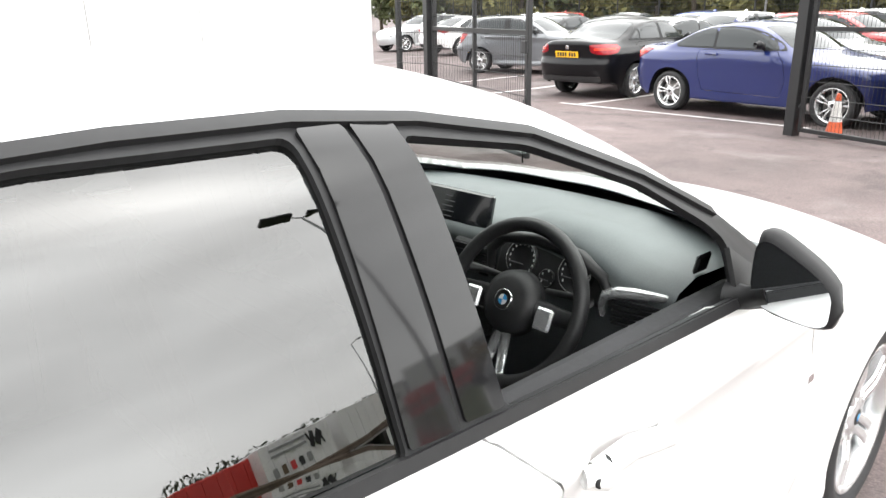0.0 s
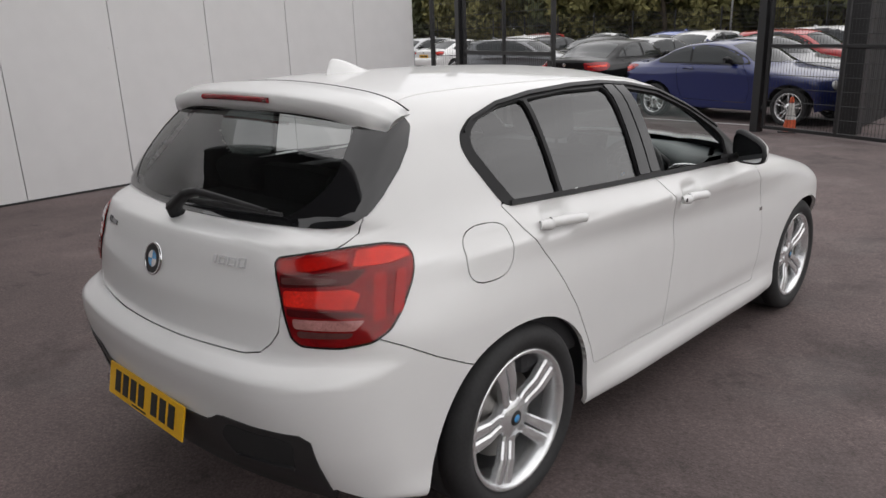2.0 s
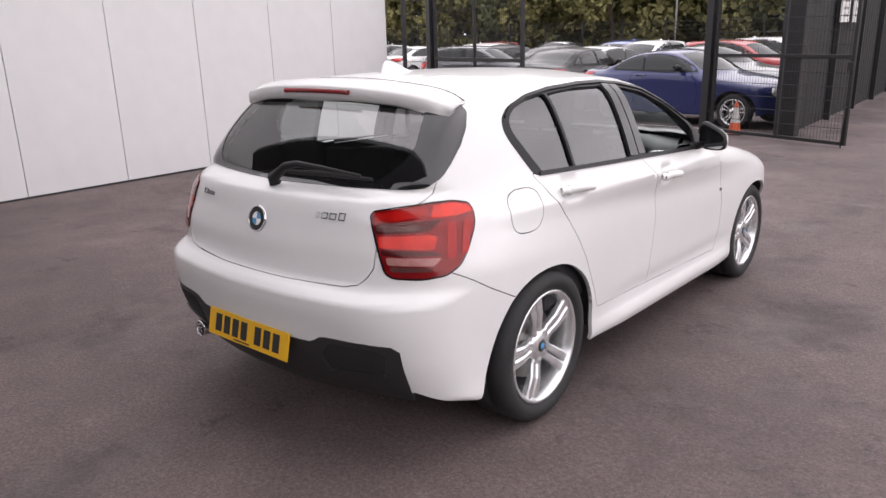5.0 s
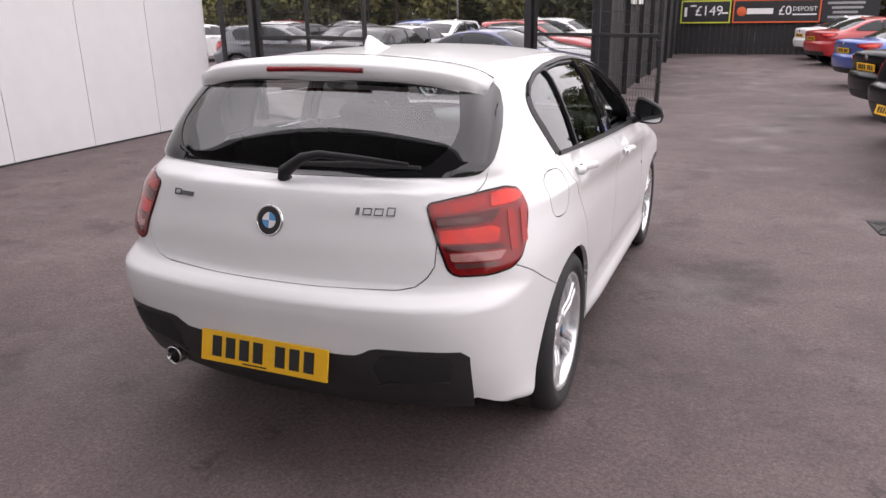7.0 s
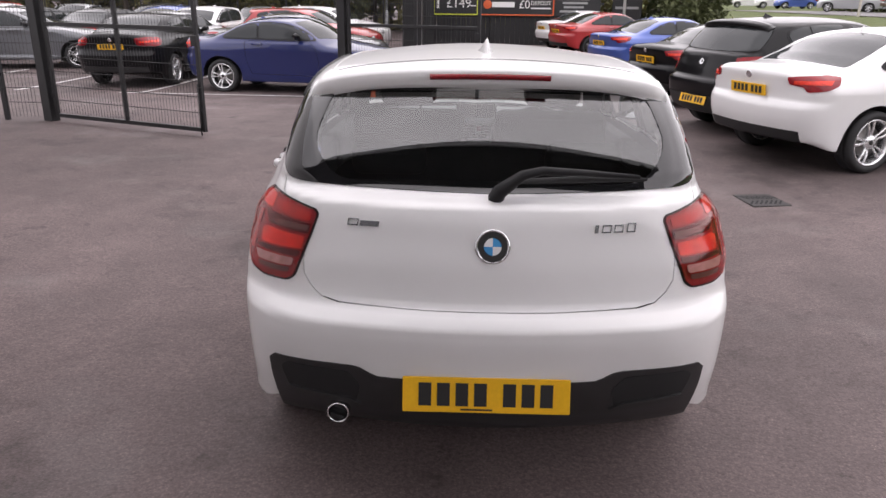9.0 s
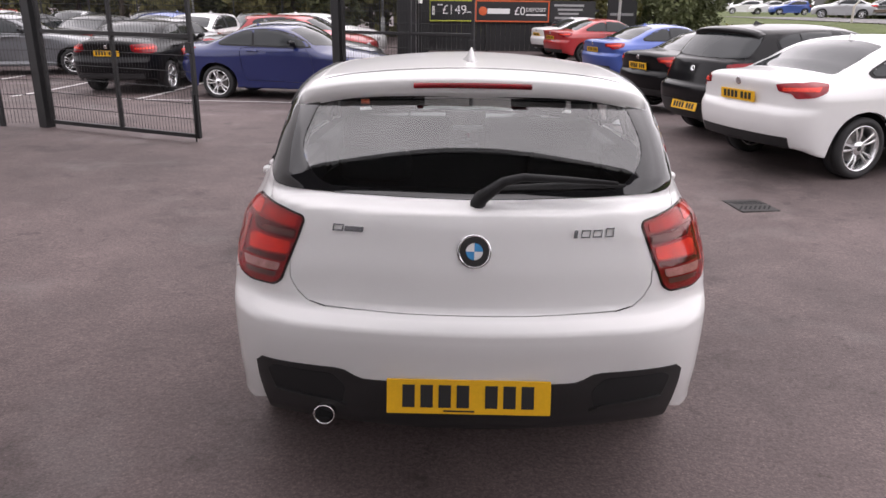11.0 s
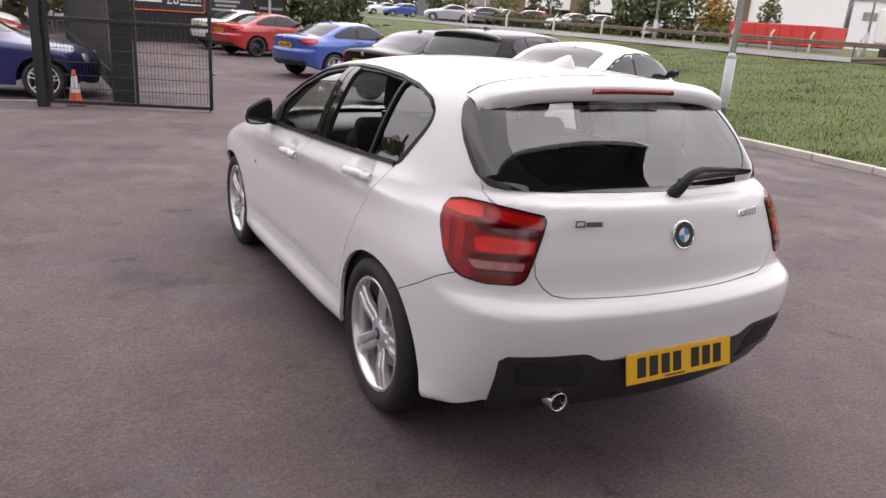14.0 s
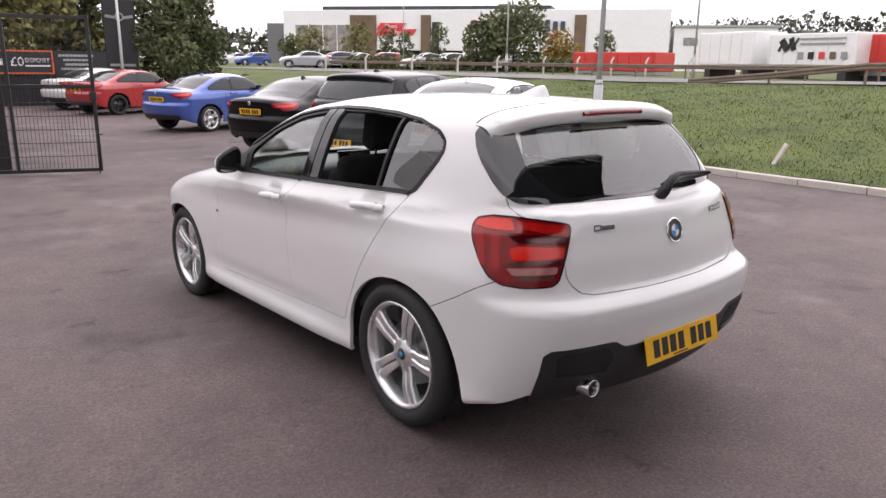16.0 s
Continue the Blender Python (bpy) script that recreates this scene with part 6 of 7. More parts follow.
# ---- the other parked cars ----
def car_form(kind):
    """A coupe, saloon or estate-like form with its own roof and boot line."""
    P = {
        "coupe": dict(top=[(-1.1, 0.90), (-0.96, 1.00), (-0.80, 1.045), (-0.42, 1.065), (-0.1, 1.165), (0.3, 1.315), (0.65, 1.39), (1.0, 1.415), (1.4, 1.39), (1.75, 1.285), (2.18, 1.055), (2.34, 0.995), (2.8, 0.92), (3.2, 0.84), (3.5, 0.64)], rear=[(0.2, -0.74), (0.3, -0.82), (0.42, -0.88), (0.55, -0.92), (0.64, -0.93), (0.70, -0.905), (0.74, -0.88), (0.9, -0.905), (1.0, -0.93), (1.1, -0.93), (1.5, -0.93)], w=0.885, tail=-0.95, nose=3.46),
        "saloon": dict(top=[(-1.2, 0.92), (-1.08, 1.03), (-0.92, 1.075), (-0.50, 1.09), (-0.2, 1.18), (0.2, 1.345), (0.55, 1.415), (1.0, 1.435), (1.4, 1.385), (1.75, 1.235), (2.05, 1.085), (2.2, 1.03), (2.8, 0.95), (3.2, 0.86), (3.5, 0.66)], rear=[(0.2, -0.84), (0.3, -0.93), (0.42, -0.98), (0.56, -1.02), (0.66, -1.03), (0.72, -0.995), (0.76, -0.985), (0.9, -1.0), (1.03, -1.03), (1.5, -1.04)], w=0.895, tail=-1.06, nose=3.46),
    }[kind]
    top_f, rear_f, W = hermite(P["top"]), hermite(P["rear"]), P["w"]
    tap = hermite([(-1.1, -0.16), (-0.8, -0.075), (-0.5, -0.02), (0, 0.0), (2.69, 0.0), (3.0, -0.03), (3.25, -0.10), (3.5, -0.28)])
    tap_up = hermite([(-1.1, -0.28), (-0.6, -0.15), (-0.2, -0.08), (0.4, -0.02), (1.0, 0), (1.7, -0.01), (2.3, -0.06), (3.5, -0.3)])
    wz = hermite([(0.15, 0.92 * W), (0.25, 0.965 * W), (0.42, 0.975 * W), (0.7, 0.99 * W), (0.86, W), (0.93, 0.995 * W), (0.98, 0.965 * W), (1.02, 0.945 * W), (1.2, 0.875 * W), (1.36, 0.785 * W), (1.45, 0.70 * W)])

    def field(x, y, z):
        b = smooth01((z - 0.8) / 0.25)
        flare = 0.012 * np.exp(-((z - 0.6) / 0.2) ** 2) * (np.exp(-(y / 0.5) ** 2) + np.exp(-((y - 2.69) / 0.5) ** 2))
        side = np.abs(x) - (wz(z) + tap(y) * (1 - b) + tap_up(y) * b + flare)
        rear = rear_f(z) + 0.20 * x * x - y
        front = y - (P["nose"] - 0.30 * x * x - 0.7 * (z - 0.5) ** 2)
        sweep = np.where(y > 1.2, 0.35, np.where(y < 0.6, -0.25, 0.0))
        ys = y + 0.35 * x * x * smooth01((y - 0.9) / 0.6) * (1 - 0.6 * smooth01((y - 2.1) / 0.4)) - 0.18 * x * x * smooth01((0.6 - y) / 0.6) * smooth01((y + 0.7) / 0.3)
        top = (z - (top_f(ys) - 0.12 * x * x)) * 0.9
        d = smax(side, rear, 0.22)
        d = smax(d, front, 0.25)
        d = smax(d, top, 0.08)
        return smax(d, 0.21 + 0.10 * smooth01((-0.4 - y) / 0.3) - z, 0.03)

    return Form(field, (-0.89, P["tail"], 0.21), (0.89, P["nose"], 1.43), ((0.1, 0.70), (2.5, 0.62)))


KINDS = {}


def car_meshes(kind):
    if kind in KINDS:
        return KINDS[kind]
    res = 0.042
    form = CAR if kind == "hatch" else car_form(kind)
    if kind == "hatch":
        dlo, screen = DLO, SCREEN
        rglass = ("rear", REAR_GLASS)
        doors = [[p for p in REAR_DOOR[:-2]], [p for p in FRONT_DOOR[:13]]]
        panes = [PANE_Q, PANE_R, PANE_F]
        lamp = LAMP
        plate_at, tilt = (0.0, -0.882, 0.441), -13
    else:
        coupe = kind == "coupe"
        screen = [(-0.68, 1.80), (-0.35, 2.04), (0, 2.11), (0.35, 2.04), (0.68, 1.80), (0.63, 1.55), (0.57, 1.30), (0.3, 1.38), (0, 1.40), (-0.3, 1.38), (-0.57, 1.30), (-0.63, 1.55)]
        if coupe:
            screen = [(a, b + 0.13) for a, b in screen]
        r0 = -0.36 if coupe else -0.44
        rglass = ("top", round_loop([(-0.60, r0 + 0.10), (-0.3, r0 + 0.03), (0, r0), (0.3, r0 + 0.03), (0.60, r0 + 0.10), (0.53, 0.42 if coupe else 0.30), (0.25, 0.47 if coupe else 0.35), (-0.25, 0.47 if coupe else 0.35), (-0.53, 0.42 if coupe else 0.30)], 0.06))
        if coupe:
            dlo = round_loop([(0.03, 1.03), (-0.01, 1.075), (0.06, 1.125), (0.30, 1.252), (0.55, 1.325), (0.85, 1.345), (1.15, 1.322), (1.4, 1.25), (1.62, 1.13), (1.74, 1.02), (1.2, 1.012)], 0.04)
            panes = [round_loop([(0.06, 1.048), (0.03, 1.08), (0.10, 1.125), (0.32, 1.232), (0.55, 1.300), (0.64, 1.31), (0.66, 1.045)], 0.03), round_loop([(0.70, 1.045), (0.68, 1.315), (0.85, 1.32), (1.14, 1.298), (1.37, 1.232), (1.57, 1.125), (1.64, 1.04)], 0.02)]
            dlo, panes = [(0.05 + (a - 0.02) * 1.09, b - 0.012) for a, b in dlo], [[(0.05 + (a - 0.02) * 1.09, b - 0.012) for a, b in p] for p in panes]
            doors = [[(0.52, 0.98), (0.50, 0.9), (0.53, 0.62), (0.62, 0.38), (1.92, 0.36), (1.98, 0.6), (1.93, 0.85), (1.80, 1.0)]]
        else:
            dlo = round_loop([(-0.16, 1.06), (-0.02, 1.15), (0.2, 1.29), (0.45, 1.355), (0.8, 1.378), (1.1, 1.36), (1.4, 1.28), (1.65, 1.15), (1.80, 1.035), (0.9, 1.035)], 0.04)
            panes = [round_loop([(-0.08, 1.075), (0.02, 1.145), (0.14, 1.225), (0.12, 1.075)], 0.02), round_loop([(0.15, 1.075), (0.18, 1.25), (0.45, 1.325), (0.74, 1.345), (0.76, 1.07)], 0.02), round_loop([(0.85, 1.068), (0.83, 1.345), (1.09, 1.332), (1.37, 1.258), (1.6, 1.14), (1.68, 1.05)], 0.02)]
            doors = [[(-0.05, 1.04), (0.05, 0.94), (0.2, 0.75), (0.33, 0.55), (0.40, 0.38), (0.98, 0.37), (1.0, 0.6), (0.98, 0.86), (0.86, 1.03)], [(0.86, 1.03), (0.98, 0.86), (1.0, 0.6), (0.98, 0.37), (1.98, 0.36), (2.0, 0.6), (1.95, 0.85), (1.82, 1.02)]]
        lamp = round_loop([(0.05, 0.955), (0.14, 0.970), (0.30, 0.985), (0.44, 0.968), (0.41, 0.895), (0.33, 0.845), (0.20, 0.825), (0.17, 0.870), (0.07, 0.885)], 0.015) if coupe else round_loop([(0.03, 0.99), (0.2, 1.0), (0.40, 0.99), (0.44, 0.94), (0.36, 0.85), (0.25, 0.82), (0.10, 0.83), (0.04, 0.87)], 0.02)
        plate_at, tilt = (0.0, -0.905 if coupe else -1.012, 0.80 if coupe else 0.82), 8
    V, F = form.grid(res)
    C = V[F].mean(1)
    N = form.normal(C)
    x, y, z = C.T
    L = np.zeros(len(F), int)
    side = np.abs(N[:, 0]) > 0.2
    for i, d in enumerate(doors):
        for s in (1, -1):
            L[side & (np.abs(N[:, 0]) > 0.45) & (x * s > 0.4) & inside(d, y, z) & (z < 1.03)] = 1 + 2 * i + (s < 0)
    L[(N[:, 2] > 0.15) & inside(screen, x, y) & (z > 1.0)] = 8
    if rglass[0] == "rear":
        L[(N[:, 1] < -0.2) & (y < -0.3) & inside(rglass[1], x, z)] = 9
    else:
        L[(N[:, 2] > 0.2) & inside(rglass[1], x, y) & (z > 1.03)] = 9
    low = (y < -0.5) & (z < (0.50 if kind == "hatch" else 0.43)) & (np.abs(x) < 0.66)
    L[low] = 10
    for cy in (0.0, AXLE_F):
        L[(np.abs(x) > 0.45) & inside(arch_loop(cy, cy > 1), y, z)] = -3
    lines = []
    for s in ("right", "left"):
        lines += [(s, d, False) for d in doors]
        lines += [(s, arch_loop(cy, cy > 1), True) for cy in (0.0, AXLE_F)]
    cut = 0.50 if kind == "hatch" else 0.43
    lines += [("top", screen, True), (rglass[0], rglass[1], True), ("rear", [(-0.66, 0.2), (-0.66, cut), (0.66, cut), (0.66, 0.2)], False)]
    V = fit_edges(form, V, F, L, lines, res)
    out = []
    for k in sorted(set(L)):
        if k < 0:
            continue
        nm = "body" if k == 0 else "door" if k < 8 else {8: "windscreen", 9: "rear_window", 10: "bumper_insert"}[k]
        m = PLASTIC if k == 10 else GLASS_DARK if k >= 8 else WHITE
        out.append((nm, panel_mesh(nm, form, V, F[L == k], m, gap=0.004, depth=0.012), k < 8))
    for s in (1, -1):
        proj = lambda q: form.on_side(q, s)
        out.append(("window_trim", patch_mesh("window_trim", proj, form, dense(dlo, 0.04), TRIM, (), 0.06, 0.004, 0.01), False))
        for p in panes:
            out.append(("side_window", patch_mesh("side_window", proj, form, dense(p, 0.04), GLASS_DARK, (), 0.06, 0.008, 0.005), False))
        out.append(("rear_light", patch_mesh("rear_light", lambda q: form.on_corner(q, s), form, dense(lamp, 0.03), LAMP_RED, (), 0.04, 0.006, 0.01), False))
        lo, hi = (np.array(lamp).min(0), np.array(lamp).max(0))
        c = (lo + hi) / 2
        bar = [(lo[0] + 0.05, c[1] - 0.012), (lo[0] + 0.05, c[1] + 0.022), (hi[0] - 0.07, c[1] + 0.03), (hi[0] - 0.09, c[1] - 0.01)]
        out.append(("light_bar", patch_mesh("light_bar", lambda q: form.on_corner(q, s), form, dense(bar, 0.03), LAMP_BRIGHT, (), 0.04, 0.010, 0.005), False))
        for i, d in enumerate(doors):
            hy = {"hatch": (0.21, 1.13), "coupe": (0.66,), "saloon": (0.16, 1.06)}[kind][i]
            p = form.on_side([(hy, 0.935), (hy + 0.20, 0.93)], s)
            out.append(("door_handle", path_tube("door_handle", [p[0] + np.array((s * 0.02, 0, 0)), p[1] + np.array((s * 0.02, 0, 0))], 0.018, WHITE, 8), True))
        out.append(("mirror", path_tube("mirror", [(s * 0.84, 1.60, 1.02), (s * 0.90, 1.60, 1.07), (s * 0.96, 1.58, 1.09), (s * 1.02, 1.56, 1.085)], [0.025, 0.045, 0.060, 0.04], TRIM, 10), False))
        for cy in (0.0, AXLE_F):
            lp = arch_loop(cy, cy > 1)
            n = len(lp)
            rows = [(s * 0.5, a, max(b, 0.30)) for a, b in lp] + [(s * 0.82, a, max(b, 0.30)) for a, b in lp]
            out.append(("wheel_well", mesh_from("wheel_well", rows, [(i, i + 1, n + i + 1, n + i) for i in range(n - 1)] + [tuple(range(n))], PLASTIC, False), False))
    if kind == "hatch":
        out.append(("roof_spoiler", spoiler_mesh(), True))
    if kind in ("coupe", "hatch"):
        fy = 0.42 if kind == "coupe" else 0.0
        fin_z = float(form.on_top([(0, 0.15 + fy)])[0][2])
        out.append(("aerial_fin", mesh_from("aerial_fin", [(0.03, 0.08 + fy, fin_z - 0.02), (-0.03, 0.08 + fy, fin_z - 0.02), (0.0, 0.10 + fy, fin_z + 0.05), (0.03, 0.24 + fy, fin_z - 0.01), (-0.03, 0.24 + fy, fin_z - 0.01)], [(0, 2, 1), (0, 3, 2), (1, 2, 4), (2, 3, 4)], TRIM, False), True))
    for s in (1, -1):
        hp = form.on_front([(s * 0.58, 0.68)])[0]
        out.append(("headlight", lathe_mesh("headlight", [(0, 0.02), (0.07, 0.015), (0.085, -0.02)], LAMP_CLEAR, 16, axis="z"), False, pose(hp[0], hp[1], hp[2], -70, 0, -s * 35)))
    KINDS[kind] = (out, plate_at, tilt, form)
    return KINDS[kind]


def parked_car(kind, paint, m, label, style="double", alloy=None, group="parked cars", plate=True, front=False):
    """A parked car of a kind, in a colour; its parts share the kind's meshes."""
    meshes, plate_at, tilt, form = car_meshes(kind)
    names = {"hatch": "hatchback", "coupe": "coupe", "saloon": "saloon"}
    t = thing(names[kind], label, "car", group=group)
    for nm, me, painted, *rest in meshes:
        o = part(nm, me, None, t)
        if rest:
            o.matrix_world = rest[0]
        if painted:
            o.material_slots[0].link = "OBJECT"
            o.material_slots[0].material = paint
    for s in (1, -1):
        for cy in (0.0, AXLE_F):
            wheel(t, (s * 0.765, cy, 0.318), s, radius=0.318, rim=0.232, width=0.22, style=style, alloy=alloy, turn=13 * s + cy * 20)
    if plate:
        p = part("number_plate", box_bm((0, 0, 0), (0.52, 0.012, 0.11), 0.002), YELLOW, t, "yellow rear number plate")
        p.matrix_world = pose(*plate_at, tilt, 0, 0)
        for cx in (-0.192, -0.134, -0.076, -0.018, 0.073, 0.131, 0.189):
            part("bar", box_bm((cx, -0.0068, 0.002), (0.040, 0.002, 0.072)), PLATE_INK, p)
        rp = form.on_rear([(0, 0.945 if kind != "hatch" else 0.918)])
        rn = form.normal(rp)
        o = part("badge", lathe_mesh("badge", [(0, 0.004), (0.03, 0.004), (0.036, 0.006), (0.04, 0.0)], CHROME, 20, axis="z"), None, t)
        o.matrix_world = on_skin(rp[0], rn[0])
    t.matrix_world = m
    return t


def lot_pose(x, y, heading):
    """heading: degrees turned left from the y direction."""
    return pose(x, y, ground_z(x, y), 0, 0, heading)


ROW = "cars parked along the grass"
parked_car("coupe", WHITE, lot_pose(3.82, 5.40, -70), "white two-door coupe with dark glass parked by the grass", "double", group=ROW)
parked_car("hatch", BLACK_PAINT, lot_pose(3.80, 7.25, -70), "black five-door hatchback with a low yellow plate", "double", group=ROW)
parked_car("coupe", BLACK_PAINT, lot_pose(3.92, 10.45, -70), "black coupe with red tail lights beside the black hatchback", "double", group=ROW)
parked_car("coupe", SKY_PAINT, lot_pose(4.15, 16.3, -70), "bright blue two-door coupe with silver wheels", "double", group=ROW)
parked_car("coupe", RED_PAINT, lot_pose(3.9, 23.2, -70), "bright red coupe on dark wheels", "double", DARK_ALLOY, group=ROW)
parked_car("coupe", WHITE, lot_pose(3.7, 25.9, -70), "white coupe half hidden behind the red coupe", "double", group=ROW)
LOT = "cars parked beyond the gates"
parked_car("coupe", BLUE_PAINT, lot_pose(-4.60, 12.35, -99), "dark blue two-door coupe on twin-spoke wheels", "double", group=LOT)
parked_car("saloon", BLACK_PAINT, lot_pose(-6.95, 12.75, -2), "black four-door saloon with a yellow rear plate", "multi", group=LOT)
far = (
    ("hatch", GREY_PAINT, -12.6, 16.0, -75, "grey hatchback seen through the mesh fence"),
    ("saloon", BLACK_PAINT, -10.4, 17.8, -8, "black saloon in the second row"),
    ("hatch", SKY_PAINT, -9.6, 23.0, 170, "blue hatchback parked nose out"),
    ("saloon", BLACK_PAINT, -13.2, 19.0, -4, "black saloon near the wire fence"),
    ("hatch", WHITE, -15.6, 21.5, -6, "white hatchback in the back row"),
    ("coupe", SILVER_PAINT, -7.6, 17.8, 165, "silver coupe behind the black saloon"),
    ("hatch", WHITE, -8.0, 21.6, 172, "white hatchback in the middle of the lot"),
    ("coupe", GREY_PAINT, -5.3, 15.6, -97, "grey coupe beyond the dark blue coupe"),
    ("hatch", RED_PAINT, -5.8, 19.6, -95, "red hatchback with a pale roof behind the gate"),
    ("hatch", WHITE, -6.0, 24.2, -96, "white tall hatchback near the boarded fence"),
    ("saloon", GREY_PAINT, -7.6, 27.0, 175, "grey saloon in the back row"),
    ("hatch", BLACK_PAINT, -11.8, 27.5, 176, "black hatchback in the back row"),
    ("saloon", SILVER_PAINT, -15.2, 28.0, 174, "silver saloon in the back row"),
    ("hatch", RED_PAINT, -18.6, 27.5, 178, "red hatchback in the back row"),
    ("coupe", WHITE, -19.0, 20.5, -5, "white coupe at the edge of the lot"),
    ("hatch", SILVER_PAINT, -22.5, 24.0, 170, "silver hatchback at the far edge of the lot"),
)
for kind, paint, x, y, h, lab in far:
    parked_car(kind, paint, lot_pose(x, y, h), lab, "double", group=LOT)

# ---- trees ----
BARK = mat("tree_bark", (0.07, 0.055, 0.04), 0.95, var=0.3, scale=5, fine=40, bump=0.5, dist=0.02)
LEAF = {
    "green": mat("dark_green_leaves", (0.078, 0.098, 0.040), 0.8, var=0.45, scale=0.7, fine=5, tint=(0.15, 0.165, 0.072)),
    "olive": mat("olive_autumn_leaves", (0.145, 0.145, 0.050), 0.8, var=0.4, scale=0.6, fine=4, tint=(0.24, 0.22, 0.078)),
    "gold": mat("yellow_autumn_leaves", (0.26, 0.17, 0.03), 0.8, var=0.35, scale=0.8, fine=5),
}


def leaf_cloud(name, centres, radii, count, size, material, seed):
    """Many small leaf clumps spread through a crown of uneven lobes, with gaps."""
    r = np.random.default_rng(seed)
    C, R = np.array(centres), np.array(radii)
    pick = r.choice(len(C), count, p=R**2 / (R**2).sum())
    d = r.normal(size=(count, 3))
    d /= np.linalg.norm(d, axis=1)[:, None]
    P = C[pick] + d * (R[pick] * r.uniform(0.45, 1.08, count) ** 0.6)[:, None] * np.array((1, 1, 0.9))
    a, b = r.normal(size=(count, 3)), r.normal(size=(count, 3))
    a /= np.linalg.norm(a, axis=1)[:, None]
    b -= (a * b).sum(1)[:, None] * a
    b /= np.linalg.norm(b, axis=1)[:, None]
    s = size * r.uniform(0.5, 1.3, count)[:, None]
    V = np.stack([P - a * s, P + b * s * 0.55, P + a * s, P - b * s * 0.55], 1).reshape(-1, 3)
    F = np.arange(4 * count).reshape(-1, 4)
    return mesh_from(name, V, F, material, False)


def tree(x, y, z, h, w, leaf, label, seed, trunk=0.12, count=2600, size=0.16, name="tree", group="trees", bare=0.35):
    r = np.random.default_rng(seed)
    t = thing(name, label, "tree", group=group)
    bm = bmesh.new()
    top = h * 0.8
    knots = [Vector((0, 0, -0.1))]
    for i in range(1, 6):
        knots.append(Vector((r.normal() * 0.03 * h * i / 5, r.normal() * 0.03 * h * i / 5, top * i / 5)))
    for i in range(5):
        tube(bm, knots[i], knots[i + 1], trunk * (1 - i / 5.6), trunk * (1 - (i + 1) / 5.6), 8)
    lobes, rad = [], []
    for i in range(11):
        f = bare + (0.97 - bare) * (i + 0.5) / 11
        base = knots[min(4, int(f * 5))].lerp(knots[min(5, int(f * 5) + 1)], (f * 5) % 1)
        a = i * 2.4 + r.uniform(-0.4, 0.4)
        reach = w * (0.55 + 0.45 * math.sin(math.pi * min(1, (f - bare) / (1 - bare) * 0.9 + 0.12))) * r.uniform(0.55, 0.95) * 0.62
        tip = base + Vector((math.cos(a) * reach, math.sin(a) * reach, h * 0.10 * r.uniform(0.4, 1.3)))
        tube(bm, base, tip, trunk * 0.32 * (1.2 - f), trunk * 0.1, 5)
        lobes.append(tuple(tip))
        rad.append(w * r.uniform(0.26, 0.42))
    lobes.append((0, 0, h * 0.86))
    rad.append(w * 0.38)
    part("trunk", bm, BARK, t)
    tagged(part("crown", leaf_cloud("crown", lobes, rad, count, size, LEAF[leaf], seed), None, t), kind="stuff")
    t.matrix_world = pose(x, y, z)
    return t


# tall belt of trees behind the lot, as many single trees
rt = np.random.default_rng(11)
for i in range(26):
    x = -46 + i * 2.15 + rt.uniform(-0.5, 0.5)
    tree(x, 39.5 + rt.uniform(-1.2, 2.5), -0.14, rt.uniform(7.5, 10.5), rt.uniform(3.0, 4.0), "olive" if i % 3 else "green", "dense autumn tree in the belt behind the lot", 100 + i, 0.16, 2600, 0.24, group="tree belt", bare=0.04)
for i in range(14):
    tree(-44 + i * 3.9 + rt.uniform(-0.8, 0.8), 44.5 + rt.uniform(-1, 1), -0.14, rt.uniform(10, 13), rt.uniform(4.5, 5.5), "green", "tall dark tree at the back of the belt", 200 + i, 0.2, 2200, 0.34, group="tree belt", bare=0.05)
tree(10.4, 34.5, -0.1, 6.3, 3.0, "green", "bushy dark green tree beside the sign slab", 31, 0.16, 9000, 0.13, bare=0.02)
tree(11.4, 35.6, -0.1, 5.2, 2.4, "green", "bushy dark green tree beside the sign slab", 32, 0.16, 5000, 0.13, bare=0.02)
tree(-1.0, 33.0, -0.14, 8.5, 3.6, "olive", "tall tree behind the hoarding", 35, 0.18, 4200, 0.2, bare=0.05)
tree(3.0, 36.0, -0.14, 8.0, 3.8, "olive", "tall tree behind the hoarding", 36, 0.18, 4200, 0.2, bare=0.05)

# ---- supermarket and what stands before it ----
CLAD = mat("white_store_cladding", (0.84, 0.84, 0.84), 0.5, var=0.04, scale=0.2, fine=2)
TIMBER = mat("brown_timber_cladding", (0.17, 0.115, 0.075), 0.8, var=0.3, scale=0.6, fine=8)
# pale warm blotches in the glass colour stand for the light inside
STORE_GLASS = mat("store_glass_painted_glow", (0.10, 0.11, 0.115), 0.08, coat=1.0, var=0.5, scale=0.5, fine=2.5, tint=(0.35, 0.30, 0.26))
STORE_DARK = mat("store_entrance_dark", (0.03, 0.03, 0.032), 0.6)
STORE_RED = mat("store_red", (0.66, 0.05, 0.05), 0.5)
STORE_BLUE = mat("store_dark_lettering", (0.05, 0.06, 0.09), 0.5)
store = thing("supermarket", "large white supermarket with brown timber bands and red signs", "building")
A_, B_ = Vector((47.3, 95.5, 0)), Vector((78.95, 53.6, 0))
LEN = (B_ - A_).length
TOP = 7.9
part("main_wall", box_bm((LEN / 2, 9, 1.0 + (TOP - 2.6) / 2 + 2.2), (LEN, 18, TOP - 2.6), 0.05), CLAD, store)
